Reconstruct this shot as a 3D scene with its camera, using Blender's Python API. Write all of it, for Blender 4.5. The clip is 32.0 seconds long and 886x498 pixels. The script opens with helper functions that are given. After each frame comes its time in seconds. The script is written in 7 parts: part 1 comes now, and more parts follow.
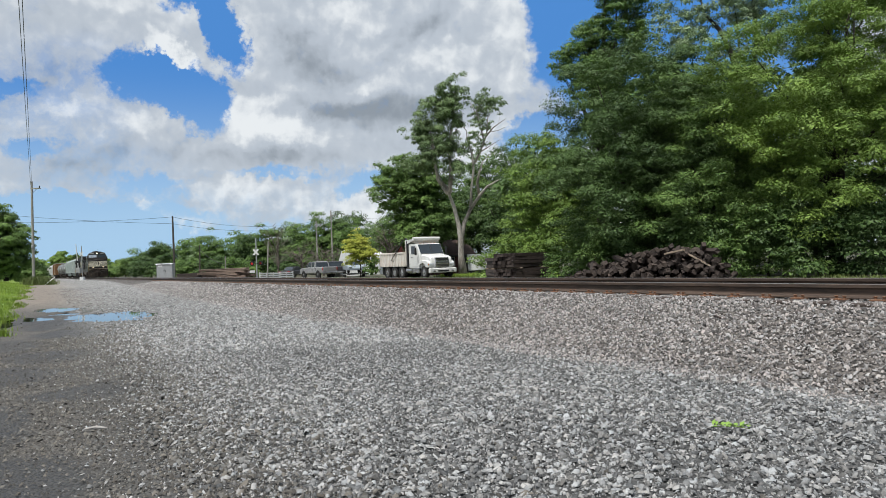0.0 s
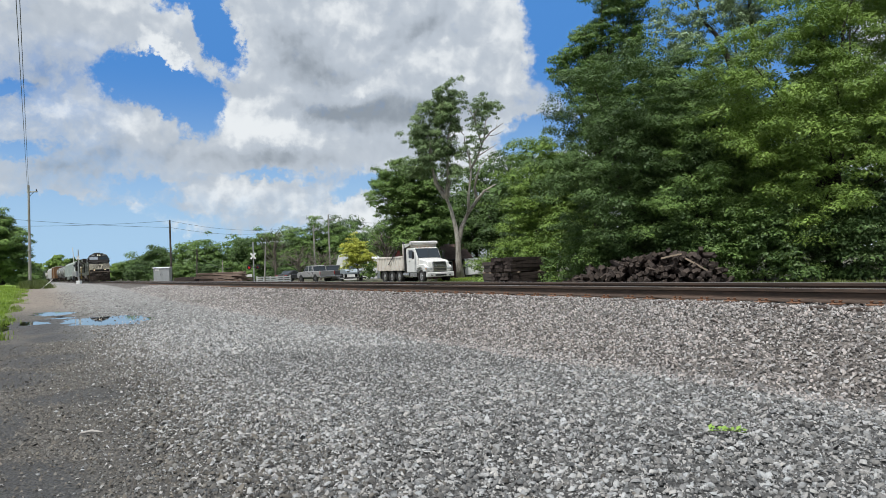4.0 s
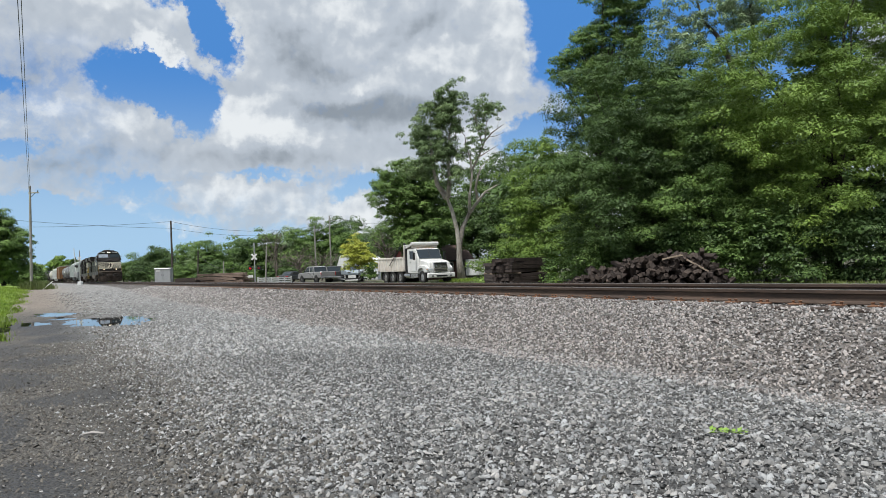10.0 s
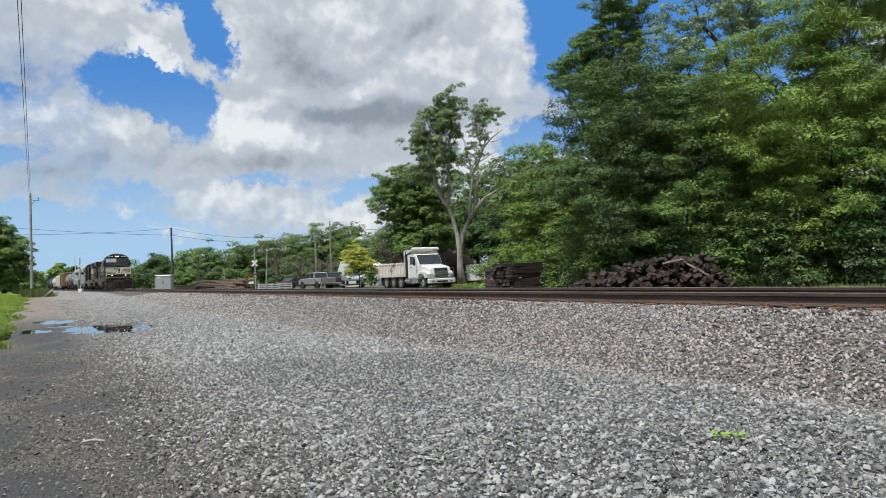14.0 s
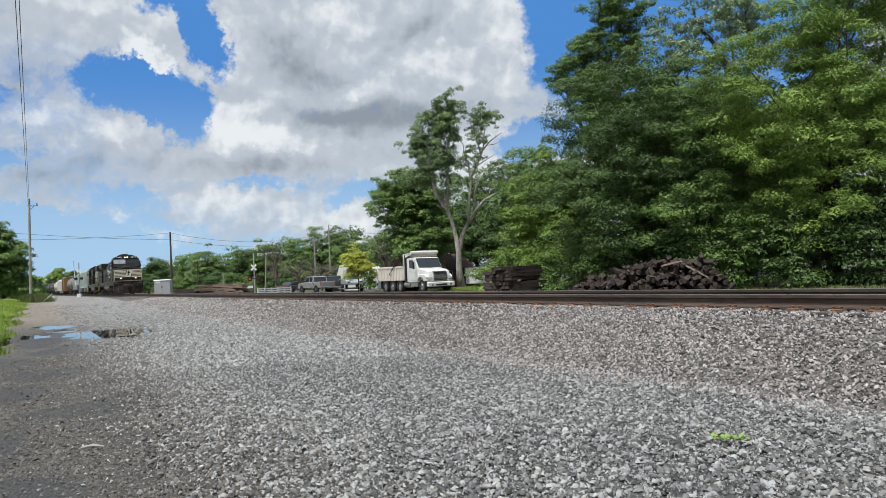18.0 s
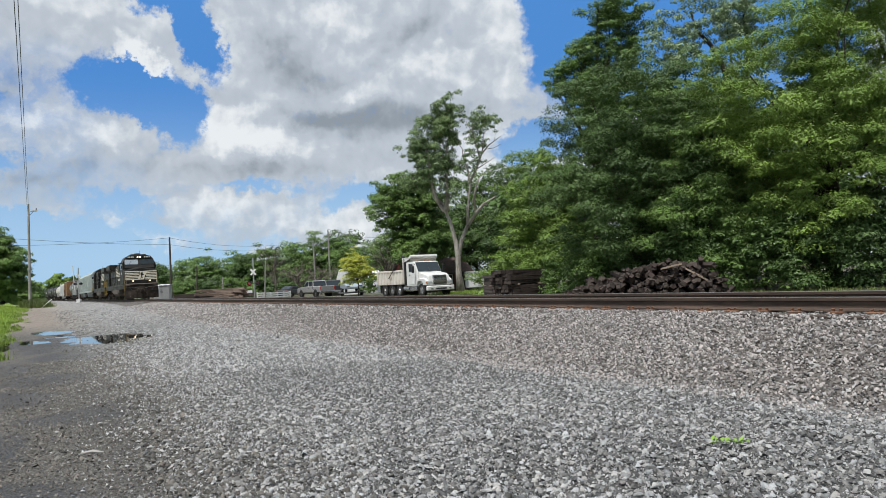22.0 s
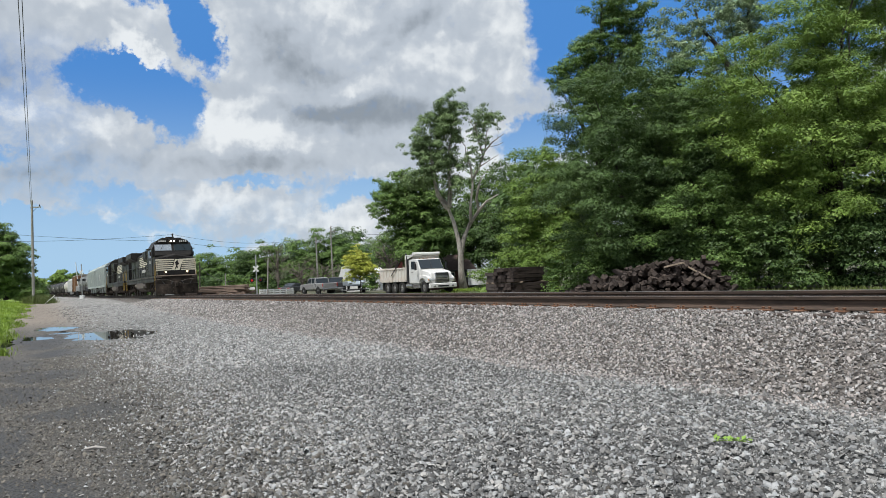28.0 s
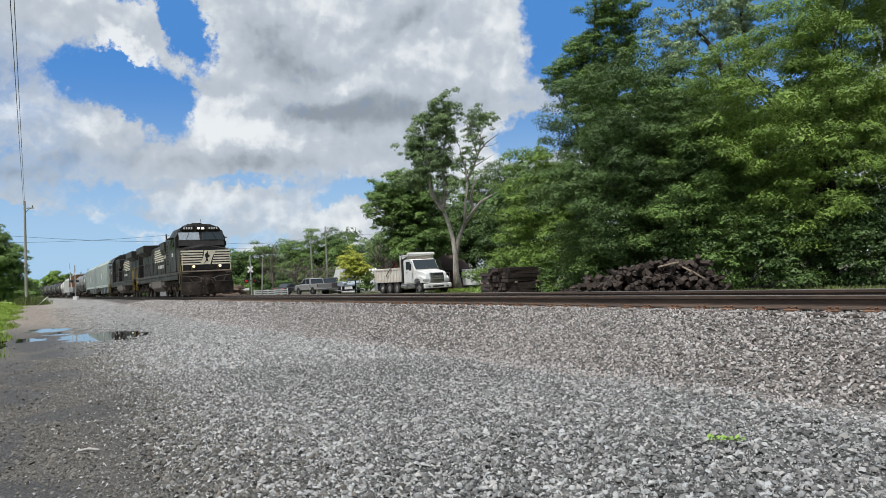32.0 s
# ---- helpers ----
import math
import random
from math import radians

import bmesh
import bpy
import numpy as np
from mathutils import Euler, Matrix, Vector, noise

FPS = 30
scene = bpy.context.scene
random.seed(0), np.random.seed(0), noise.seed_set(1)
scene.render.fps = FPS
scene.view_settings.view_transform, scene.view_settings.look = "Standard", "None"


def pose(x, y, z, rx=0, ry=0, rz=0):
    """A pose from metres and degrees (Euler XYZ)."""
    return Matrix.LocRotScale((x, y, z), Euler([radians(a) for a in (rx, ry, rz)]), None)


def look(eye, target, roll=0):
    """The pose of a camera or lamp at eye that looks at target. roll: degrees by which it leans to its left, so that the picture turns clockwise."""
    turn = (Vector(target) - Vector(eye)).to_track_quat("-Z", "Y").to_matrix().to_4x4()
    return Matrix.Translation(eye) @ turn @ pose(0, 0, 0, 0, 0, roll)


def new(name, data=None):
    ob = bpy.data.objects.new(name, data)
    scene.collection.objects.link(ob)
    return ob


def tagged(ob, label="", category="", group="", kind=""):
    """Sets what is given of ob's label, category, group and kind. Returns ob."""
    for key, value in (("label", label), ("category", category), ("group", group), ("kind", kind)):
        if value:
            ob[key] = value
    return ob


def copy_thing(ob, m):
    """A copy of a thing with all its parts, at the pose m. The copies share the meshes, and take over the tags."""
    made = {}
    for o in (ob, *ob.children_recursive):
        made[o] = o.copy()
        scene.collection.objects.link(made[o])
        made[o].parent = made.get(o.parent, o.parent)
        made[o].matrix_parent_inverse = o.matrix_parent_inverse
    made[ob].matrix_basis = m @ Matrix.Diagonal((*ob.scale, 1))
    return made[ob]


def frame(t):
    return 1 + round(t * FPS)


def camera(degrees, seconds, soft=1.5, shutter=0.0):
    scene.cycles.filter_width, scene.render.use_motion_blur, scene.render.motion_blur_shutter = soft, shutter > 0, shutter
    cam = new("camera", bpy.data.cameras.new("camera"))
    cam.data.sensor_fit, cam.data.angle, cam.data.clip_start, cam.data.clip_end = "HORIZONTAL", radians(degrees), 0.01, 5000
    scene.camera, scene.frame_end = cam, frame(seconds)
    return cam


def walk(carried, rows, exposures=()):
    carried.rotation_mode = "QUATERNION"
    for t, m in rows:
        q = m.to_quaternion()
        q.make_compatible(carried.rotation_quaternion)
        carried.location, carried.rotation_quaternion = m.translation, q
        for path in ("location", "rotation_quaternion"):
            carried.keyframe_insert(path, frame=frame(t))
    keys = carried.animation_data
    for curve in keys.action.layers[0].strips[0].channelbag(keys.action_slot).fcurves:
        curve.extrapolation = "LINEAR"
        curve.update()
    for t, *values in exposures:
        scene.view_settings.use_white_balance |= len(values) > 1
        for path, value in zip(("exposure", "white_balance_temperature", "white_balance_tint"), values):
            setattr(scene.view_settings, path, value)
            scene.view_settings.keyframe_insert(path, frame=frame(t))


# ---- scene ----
cam = camera(65.0, 32.0, soft=0.75)
PATH = [
    (0.0, pose(0.000, 0.007, 1.424, 90.949, 2.381, -30.392)),
    (0.5, pose(0.002, 0.006, 1.423, 91.007, 2.420, -30.416)),
    (1.0, pose(0.002, 0.005, 1.424, 91.059, 2.436, -30.431)),
    (1.5, pose(0.002, 0.004, 1.425, 91.105, 2.436, -30.429)),
    (2.0, pose(0.003, 0.004, 1.426, 91.155, 2.432, -30.443)),
    (2.5, pose(0.002, 0.003, 1.425, 91.211, 2.424, -30.481)),
    (3.0, pose(0.002, 0.002, 1.425, 91.269, 2.415, -30.529)),
    (3.5, pose(0.002, 0.001, 1.424, 91.323, 2.411, -30.573)),
    (5.5, pose(0.003, 0.009, 1.421, 90.845, 1.807, -30.566)),
    (6.0, pose(0.001, 0.007, 1.422, 90.747, 1.764, -30.531)),
    (6.5, pose(-0.000, 0.006, 1.423, 90.733, 1.759, -30.497)),
    (7.0, pose(-0.000, 0.004, 1.424, 90.803, 1.794, -30.478)),
    (7.5, pose(-0.000, 0.002, 1.425, 90.915, 1.878, -30.477)),
    (8.0, pose(0.001, 0.003, 1.425, 91.013, 2.021, -30.480)),
    (8.5, pose(0.003, 0.003, 1.424, 91.083, 2.173, -30.486)),
    (9.0, pose(0.002, 0.002, 1.424, 91.148, 2.274, -30.506)),
    (9.5, pose(0.002, 0.002, 1.426, 91.233, 2.312, -30.525)),
    (10.0, pose(0.001, 0.001, 1.428, 91.350, 2.305, -30.522)),
    (10.5, pose(0.002, 0.001, 1.428, 91.469, 2.275, -30.496)),
    (11.0, pose(0.002, 0.000, 1.426, 91.547, 2.226, -30.456)),
    (11.5, pose(0.001, 0.000, 1.426, 91.580, 2.176, -30.421)),
    (12.0, pose(0.000, 0.001, 1.426, 91.586, 2.154, -30.406)),
    (12.5, pose(0.002, 0.003, 1.425, 91.594, 2.172, -30.404)),
    (13.0, pose(0.002, 0.004, 1.426, 91.626, 2.259, -30.415)),
    (13.5, pose(0.001, 0.000, 1.426, 91.697, 2.424, -30.451)),
    (14.0, pose(0.001, -0.002, 1.427, 91.795, 2.617, -30.485)),
    (14.5, pose(0.002, -0.000, 1.429, 91.895, 2.796, -30.498)),
    (16.5, pose(0.002, -0.001, 1.430, 92.017, 2.872, -30.403)),
    (17.0, pose(0.002, -0.002, 1.429, 92.051, 2.882, -30.458)),
    (17.5, pose(0.003, -0.003, 1.430, 92.062, 2.887, -30.506)),
    (18.0, pose(0.004, -0.005, 1.430, 92.060, 2.885, -30.545)),
    (18.5, pose(0.004, -0.006, 1.429, 92.045, 2.876, -30.574)),
    (19.0, pose(0.003, -0.006, 1.429, 92.013, 2.875, -30.573)),
    (19.5, pose(0.003, -0.005, 1.430, 91.984, 2.891, -30.541)),
    (20.0, pose(0.003, -0.004, 1.430, 91.991, 2.936, -30.506)),
    (20.5, pose(0.003, -0.004, 1.430, 92.052, 3.012, -30.497)),
    (21.0, pose(0.004, -0.006, 1.431, 92.155, 3.082, -30.521)),
    (21.5, pose(0.004, -0.008, 1.432, 92.274, 3.116, -30.559)),
    (22.0, pose(0.004, -0.008, 1.433, 92.370, 3.118, -30.581)),
    (22.5, pose(0.003, -0.007, 1.432, 92.401, 3.094, -30.570)),
    (23.0, pose(0.003, -0.008, 1.432, 92.357, 3.056, -30.536)),
    (23.5, pose(0.003, -0.008, 1.431, 92.268, 3.016, -30.500)),
    (24.0, pose(0.002, -0.006, 1.430, 92.188, 2.982, -30.475)),
    (24.5, pose(0.003, -0.004, 1.431, 92.157, 2.960, -30.467)),
    (25.0, pose(0.004, -0.003, 1.432, 92.165, 2.953, -30.465)),
    (25.5, pose(0.006, -0.003, 1.430, 92.191, 2.957, -30.456)),
    (27.5, pose(0.001, -0.005, 1.431, 92.170, 2.923, -30.462)),
    (28.0, pose(0.003, -0.004, 1.433, 92.178, 2.901, -30.379)),
    (28.5, pose(0.004, -0.004, 1.435, 92.173, 2.954, -30.271)),
    (29.0, pose(0.004, -0.005, 1.434, 92.182, 3.081, -30.174)),
    (29.5, pose(0.005, -0.006, 1.433, 92.218, 3.210, -30.125)),
    (30.0, pose(0.006, -0.005, 1.434, 92.262, 3.274, -30.140)),
    (30.5, pose(0.008, -0.006, 1.434, 92.293, 3.267, -30.229)),
    (31.0, pose(0.010, -0.007, 1.432, 92.284, 3.212, -30.405)),
    (31.5, pose(0.010, -0.006, 1.433, 92.232, 3.131, -30.621)),
    (32.0, pose(0.008, -0.008, 1.434, 92.169, 3.051, -30.803)),
]
walk(cam, PATH, exposures=[(0.0, 0.0, 6420, 8.0), (32.0, 0.0, 6420, 8.0)])

# ---- world, sun ----
SUN_EL, SUN_AZ = radians(66), radians(-120)      # azimuth from +y towards +x
world = bpy.data.worlds.new("world")
scene.world = world
world.use_nodes = True
wn, wl = world.node_tree.nodes, world.node_tree.links
sky = wn.new("ShaderNodeTexSky")
sky.sky_type, sky.sun_disc = "NISHITA", False
sky.sun_elevation, sky.sun_rotation = SUN_EL, SUN_AZ
sky.air_density, sky.dust_density = 1.0, 2.0
hazy = wn.new("ShaderNodeMix")
hazy.data_type = "RGBA"
hazy.inputs[0].default_value = 0.55
hazy.inputs[7].default_value = (5.9, 6.4, 6.6, 1)
wl.new(sky.outputs[0], hazy.inputs[6])
wl.new(hazy.outputs[2], wn["Background"].inputs[0])
wn["Background"].inputs[1].default_value = 0.098

sun = new("sun", bpy.data.lights.new("sun", "SUN"))
sun.data.energy, sun.data.angle, sun.data.color = 4.5, radians(3), (1.0, 0.975, 0.93)
sun_from = Vector((math.sin(SUN_AZ) * math.cos(SUN_EL), math.cos(SUN_AZ) * math.cos(SUN_EL), math.sin(SUN_EL)))
sun.matrix_world = look(sun_from * 50, (0, 0, 0))

# ---- mesh helpers ----


def part(name, bm, material, parent=None, label="", smooth=False):
    """Links a bmesh as one mesh object under a thing or a part."""
    me = bpy.data.meshes.new(name)
    bm.to_mesh(me)
    bm.free()
    me.materials.append(material)
    if smooth:
        me.shade_smooth()
    ob = new(name, me)
    ob.parent = parent
    if label:
        ob["label"] = label
    return ob


def raw(name, verts, faces, material, parent=None, label=""):
    """One mesh object out of numpy arrays; faces all have the same number of corners."""
    verts, faces = np.asarray(verts, np.float32), np.asarray(faces, np.int32)
    me = bpy.data.meshes.new(name)
    k = faces.shape[1]
    me.vertices.add(len(verts))
    me.vertices.foreach_set("co", verts.ravel())
    me.loops.add(faces.size)
    me.loops.foreach_set("vertex_index", faces.ravel())
    me.polygons.add(len(faces))
    me.polygons.foreach_set("loop_start", np.arange(len(faces), dtype=np.int32) * k)
    me.update(calc_edges=True)
    me.materials.append(material)
    ob = new(name, me)
    ob.parent = parent
    if label:
        ob["label"] = label
    return ob


def shared(name, me, parent, m, label=""):
    """Another object on a mesh that exists."""
    ob = new(name, me)
    ob.parent = parent
    ob.matrix_basis = m
    if label:
        ob["label"] = label
    return ob


def thing(name, label, category, m=None, group="", kind=""):
    ob = tagged(new(name), label, category, group, kind)
    ob.empty_display_size = 0.2
    if m is not None:
        ob.matrix_basis = m
    return ob


def box(x0, x1, y0, y1, z0, z1, bevel=0.0, bm=None, m=None, seg=1):
    """A box between two corners, with bevelled edges, added to bm."""
    one = bmesh.new()
    bmesh.ops.create_cube(one, size=1)
    for v in one.verts:
        v.co = ((x0 + x1) / 2 + v.co.x * (x1 - x0), (y0 + y1) / 2 + v.co.y * (y1 - y0), (z0 + z1) / 2 + v.co.z * (z1 - z0))
    if bevel > 0:
        bmesh.ops.bevel(one, geom=one.edges[:], offset=bevel, segments=seg, affect="EDGES", clamp_overlap=True)
    return joined(bm, one, m)


def joined(bm, one, m=None):
    if m is not None:
        bmesh.ops.transform(one, matrix=m, verts=one.verts)
    if bm is None:
        return one
    me = bpy.data.meshes.new("tmp")
    one.to_mesh(me)
    one.free()
    bm.from_mesh(me)
    bpy.data.meshes.remove(me)
    return bm


def tube(p0, p1, r, n=10, bm=None, r2=None, caps=True):
    """A round bar from p0 to p1."""
    p0, p1 = Vector(p0), Vector(p1)
    one = bmesh.new()
    bmesh.ops.create_cone(one, cap_ends=caps, segments=n, radius1=r, radius2=r if r2 is None else r2, depth=(p1 - p0).length)
    m = Matrix.Translation((p0 + p1) / 2) @ (p1 - p0).to_track_quat("Z", "Y").to_matrix().to_4x4()
    return joined(bm, one, m)


def prism(outline, lo, hi, axis="x", bm=None, bevel=0.0):
    """An outline of (a, b) points drawn out along an axis: x takes (y, z), y takes (x, z), z takes (x, y)."""
    def place(p, c):
        return {"x": (c, p[0], p[1]), "y": (p[0], c, p[1]), "z": (p[0], p[1], c)}[axis]
    one = bmesh.new()
    a, b = [one.verts.new(place(p, lo)) for p in outline], [one.verts.new(place(p, hi)) for p in outline]
    one.faces.new(a), one.faces.new(b)
    for i in range(len(outline)):
        j = (i + 1) % len(outline)
        one.faces.new((a[i], a[j], b[j], b[i]))
    bmesh.ops.recalc_face_normals(one, faces=one.faces)
    if bevel > 0:
        bmesh.ops.bevel(one, geom=one.edges[:], offset=bevel, segments=1, affect="EDGES", clamp_overlap=True)
    return joined(bm, one)


def bent(points, radii, n=7, bm=None):
    """A tapering tube through points."""
    one = bmesh.new() if bm is None else bm
    pts = [Vector(p) for p in points]
    rings = []
    for i, p in enumerate(pts):
        d = (pts[min(i + 1, len(pts) - 1)] - pts[max(i - 1, 0)]).normalized()
        s = d.orthogonal().normalized() if abs(d.z) > 0.98 else d.cross(Vector((0, 0, 1))).normalized()
        u = s.cross(d)
        r = radii[i] if hasattr(radii, "__len__") else radii
        rings.append([one.verts.new(p + (s * math.cos(a) + u * math.sin(a)) * r) for a in (2 * math.pi * k / n for k in range(n))])
    for a, b in zip(rings, rings[1:]):
        for k in range(n):
            one.faces.new((a[k], a[(k + 1) % n], b[(k + 1) % n], b[k]))
    one.faces.new(rings[0]), one.faces.new(rings[-1])
    bmesh.ops.recalc_face_normals(one, faces=one.faces)
    return one


# ---- materials ----


class Nodes:
    """A material's node tree, with short ways to add to it."""

    def __init__(self, name):
        self.material = bpy.data.materials.new(name)
        self.material.use_nodes = True
        self.tree = self.material.node_tree
        self.out = self.tree.nodes["Material Output"]
        self.bsdf = self.tree.nodes["Principled BSDF"]

    def add(self, kind, **sockets):
        node = self.tree.nodes.new("ShaderNode" + kind)
        for key, value in sockets.items():
            self.put(node.inputs[int(key[1:]) if key[0] == "_" else key.replace("_", " ")], value)
        return node

    def put(self, socket, value):
        if hasattr(value, "is_output"):
            self.tree.links.new(value, socket)
        elif isinstance(value, (tuple, list)) and len(value) == 3 and socket.type == "RGBA":
            socket.default_value = (*value, 1)
        else:
            socket.default_value = value

    def math(self, op, a, b=0.0, c=0.0):
        node = self.add("Math", _0=a, _1=b, _2=c)
        node.operation = op
        return node.outputs[0]

    def mix(self, f, a, b, blend="MIX"):
        node = self.add("Mix")
        node.data_type, node.blend_type = "RGBA", blend
        for i, v in ((0, f), (6, a), (7, b)):
            self.put(node.inputs[i], v)
        return node.outputs[2]

    def coord(self, which="Object"):
        return self.add("TexCoord").outputs[which]

    def noise(self, vector, scale, detail=4.0, rough=0.55, distort=0.0):
        return self.add("TexNoise", Vector=vector, Scale=scale, Detail=detail, Roughness=rough, Distortion=distort).outputs[0]

    def scaled(self, vector, scale):
        return self.add("Mapping", Vector=vector, Scale=scale).outputs[0]

    def ramp(self, f, a, b, lo=0.0, hi=1.0):
        node = self.add("MapRange", Value=f, _1=a, _2=b, _3=lo, _4=hi)
        node.interpolation_type = "SMOOTHSTEP"
        return node.outputs[0]

    def bump(self, height, strength, distance):
        return self.add("Bump", Height=height, Strength=strength, Distance=distance).outputs[0]

    def done(self, color, rough=0.6, metal=0.0, normal=None, **more):
        for key, value in (("Base Color", color), ("Roughness", rough), ("Metallic", metal)):
            self.put(self.bsdf.inputs[key], value)
        if normal is not None:
            self.put(self.bsdf.inputs["Normal"], normal)
        for key, value in more.items():
            self.put(self.bsdf.inputs[key.replace("_", " ")], value)
        return self.material


def paint(name, color, rough=0.45, metal=0.0, dirt=(0.12, 0.09, 0.07), amount=0.45, scale=1.2, streak=True, grain=18.0, bump=0.15, spec=0.5):
    """Painted or bare sheet with dirt in patches and streaks that run down."""
    n = Nodes(name)
    p = n.coord()
    broad = n.noise(p, scale, 5.0, 0.65)
    down = n.noise(n.scaled(p, (6.0, 6.0, 0.5)) if streak else p, scale * 1.7, 4.0, 0.6)
    fine = n.noise(p, grain, 3.0)
    f = n.math("MULTIPLY", n.ramp(n.math("ADD", n.math("MULTIPLY", broad, 0.6), n.math("MULTIPLY", down, 0.5)), 0.42, 0.78), amount)
    tone = n.mix(n.ramp(fine, 0.3, 0.7), tuple(c * 0.9 for c in color), tuple(min(1, c * 1.08) for c in color))
    return n.done(n.mix(f, tone, dirt), n.ramp(broad, 0.2, 0.8, rough - 0.08, rough + 0.18), metal, n.bump(fine, bump, 0.004), Specular_IOR_Level=spec)


def rough_stuff(name, dark, light, scale, rough=0.85, bump=0.4, depth=0.01, stretch=(1, 1, 1), island=False, rand=False, warm=(1.06, 1.0, 0.94)):
    """Stone, soil, timber, bark: two tones at two scales, and relief."""
    n = Nodes(name)
    p = n.scaled(n.coord(), stretch)
    a, b = n.noise(p, scale, 6.0, 0.65), n.noise(p, scale * 7, 4.0, 0.6)
    f = n.math("ADD", n.math("MULTIPLY", a, 0.6), n.math("MULTIPLY", b, 0.4))
    tone = n.mix(n.ramp(f, 0.33, 0.67), dark, light)
    if island:
        r = n.add("NewGeometry").outputs["Random Per Island"]
        tone = n.mix(n.math("POWER", r, 1.3), n.mix(0.75, tone, dark), n.mix(0.7, tone, light))
        hue = n.math("FRACT", n.math("MULTIPLY", r, 37.0))
        tint = n.mix(hue, warm, (0.97, 1.0, 1.03))
        tone = n.mix(1.0, tone, tint, "MULTIPLY")
    if rand:
        r = n.add("ObjectInfo").outputs["Random"]
        tone = n.mix(n.math("MULTIPLY", r, 0.7), tone, n.mix(0.6, dark, light))
    return n.done(tone, rough, 0.0, n.bump(f, bump, depth))


def leaf_mat(name, dark, light, tip):
    """Leaves: each one of its own green, with light coming through."""
    n = Nodes(name)
    r = n.add("NewGeometry").outputs["Random Per Island"]
    broad = n.noise(n.coord(), 0.45, 4.0, 0.6)
    tone = n.mix(n.ramp(n.math("ADD", n.math("MULTIPLY", r, 0.2), n.math("MULTIPLY", broad, 0.98)), 0.3, 0.9), dark, light)
    tone = n.mix(n.ramp(r, 0.8, 1.0, 0.0, 0.3), tone, tip)
    n.done(tone, 0.5, 0.0, None, Specular_IOR_Level=0.25)
    through_light = n.add("BsdfTranslucent", Color=n.mix(0.5, tone, tip))
    both = n.add("MixShader", Fac=0.14)
    n.put(both.inputs[1], n.bsdf.outputs[0])
    n.put(both.inputs[2], through_light.outputs[0])
    n.put(n.out.inputs[0], both.outputs[0])
    return n.material


def plain(name, color, rough=0.5, metal=0.0, **more):
    n = Nodes(name)
    f = n.noise(n.coord(), 9.0, 4.0)
    return n.done(n.mix(n.ramp(f, 0.3, 0.7), tuple(c * 0.88 for c in color), tuple(min(1, c * 1.1) for c in color)), rough, metal, **more)


def glow(name, color, strength):
    n = Nodes(name)
    return n.done(color, 0.3, 0.0, None, Emission_Color=color, Emission_Strength=strength)


def glass(name, tint=(0.02, 0.025, 0.03), rough=0.06):
    """Window glass over a dark inside."""
    n = Nodes(name)
    return n.done(tint, rough, 0.0, None, Specular_IOR_Level=0.5)


WET = ((-0.15, 5.6, 0.6, 1.3), (-0.45, 8.0, 0.5, 1.6), (0.45, 9.6, 0.8, 0.8), (-0.3, 12.0, 0.8, 1.5), (0.2, 14.5, 1.0, 1.3), (-0.5, 17.0, 0.8, 2.0), (0.8, 19.5, 1.2, 1.6), (1.3, 22.5, 2.2, 1.8), (0.9, 26.0, 2.4, 4.0))


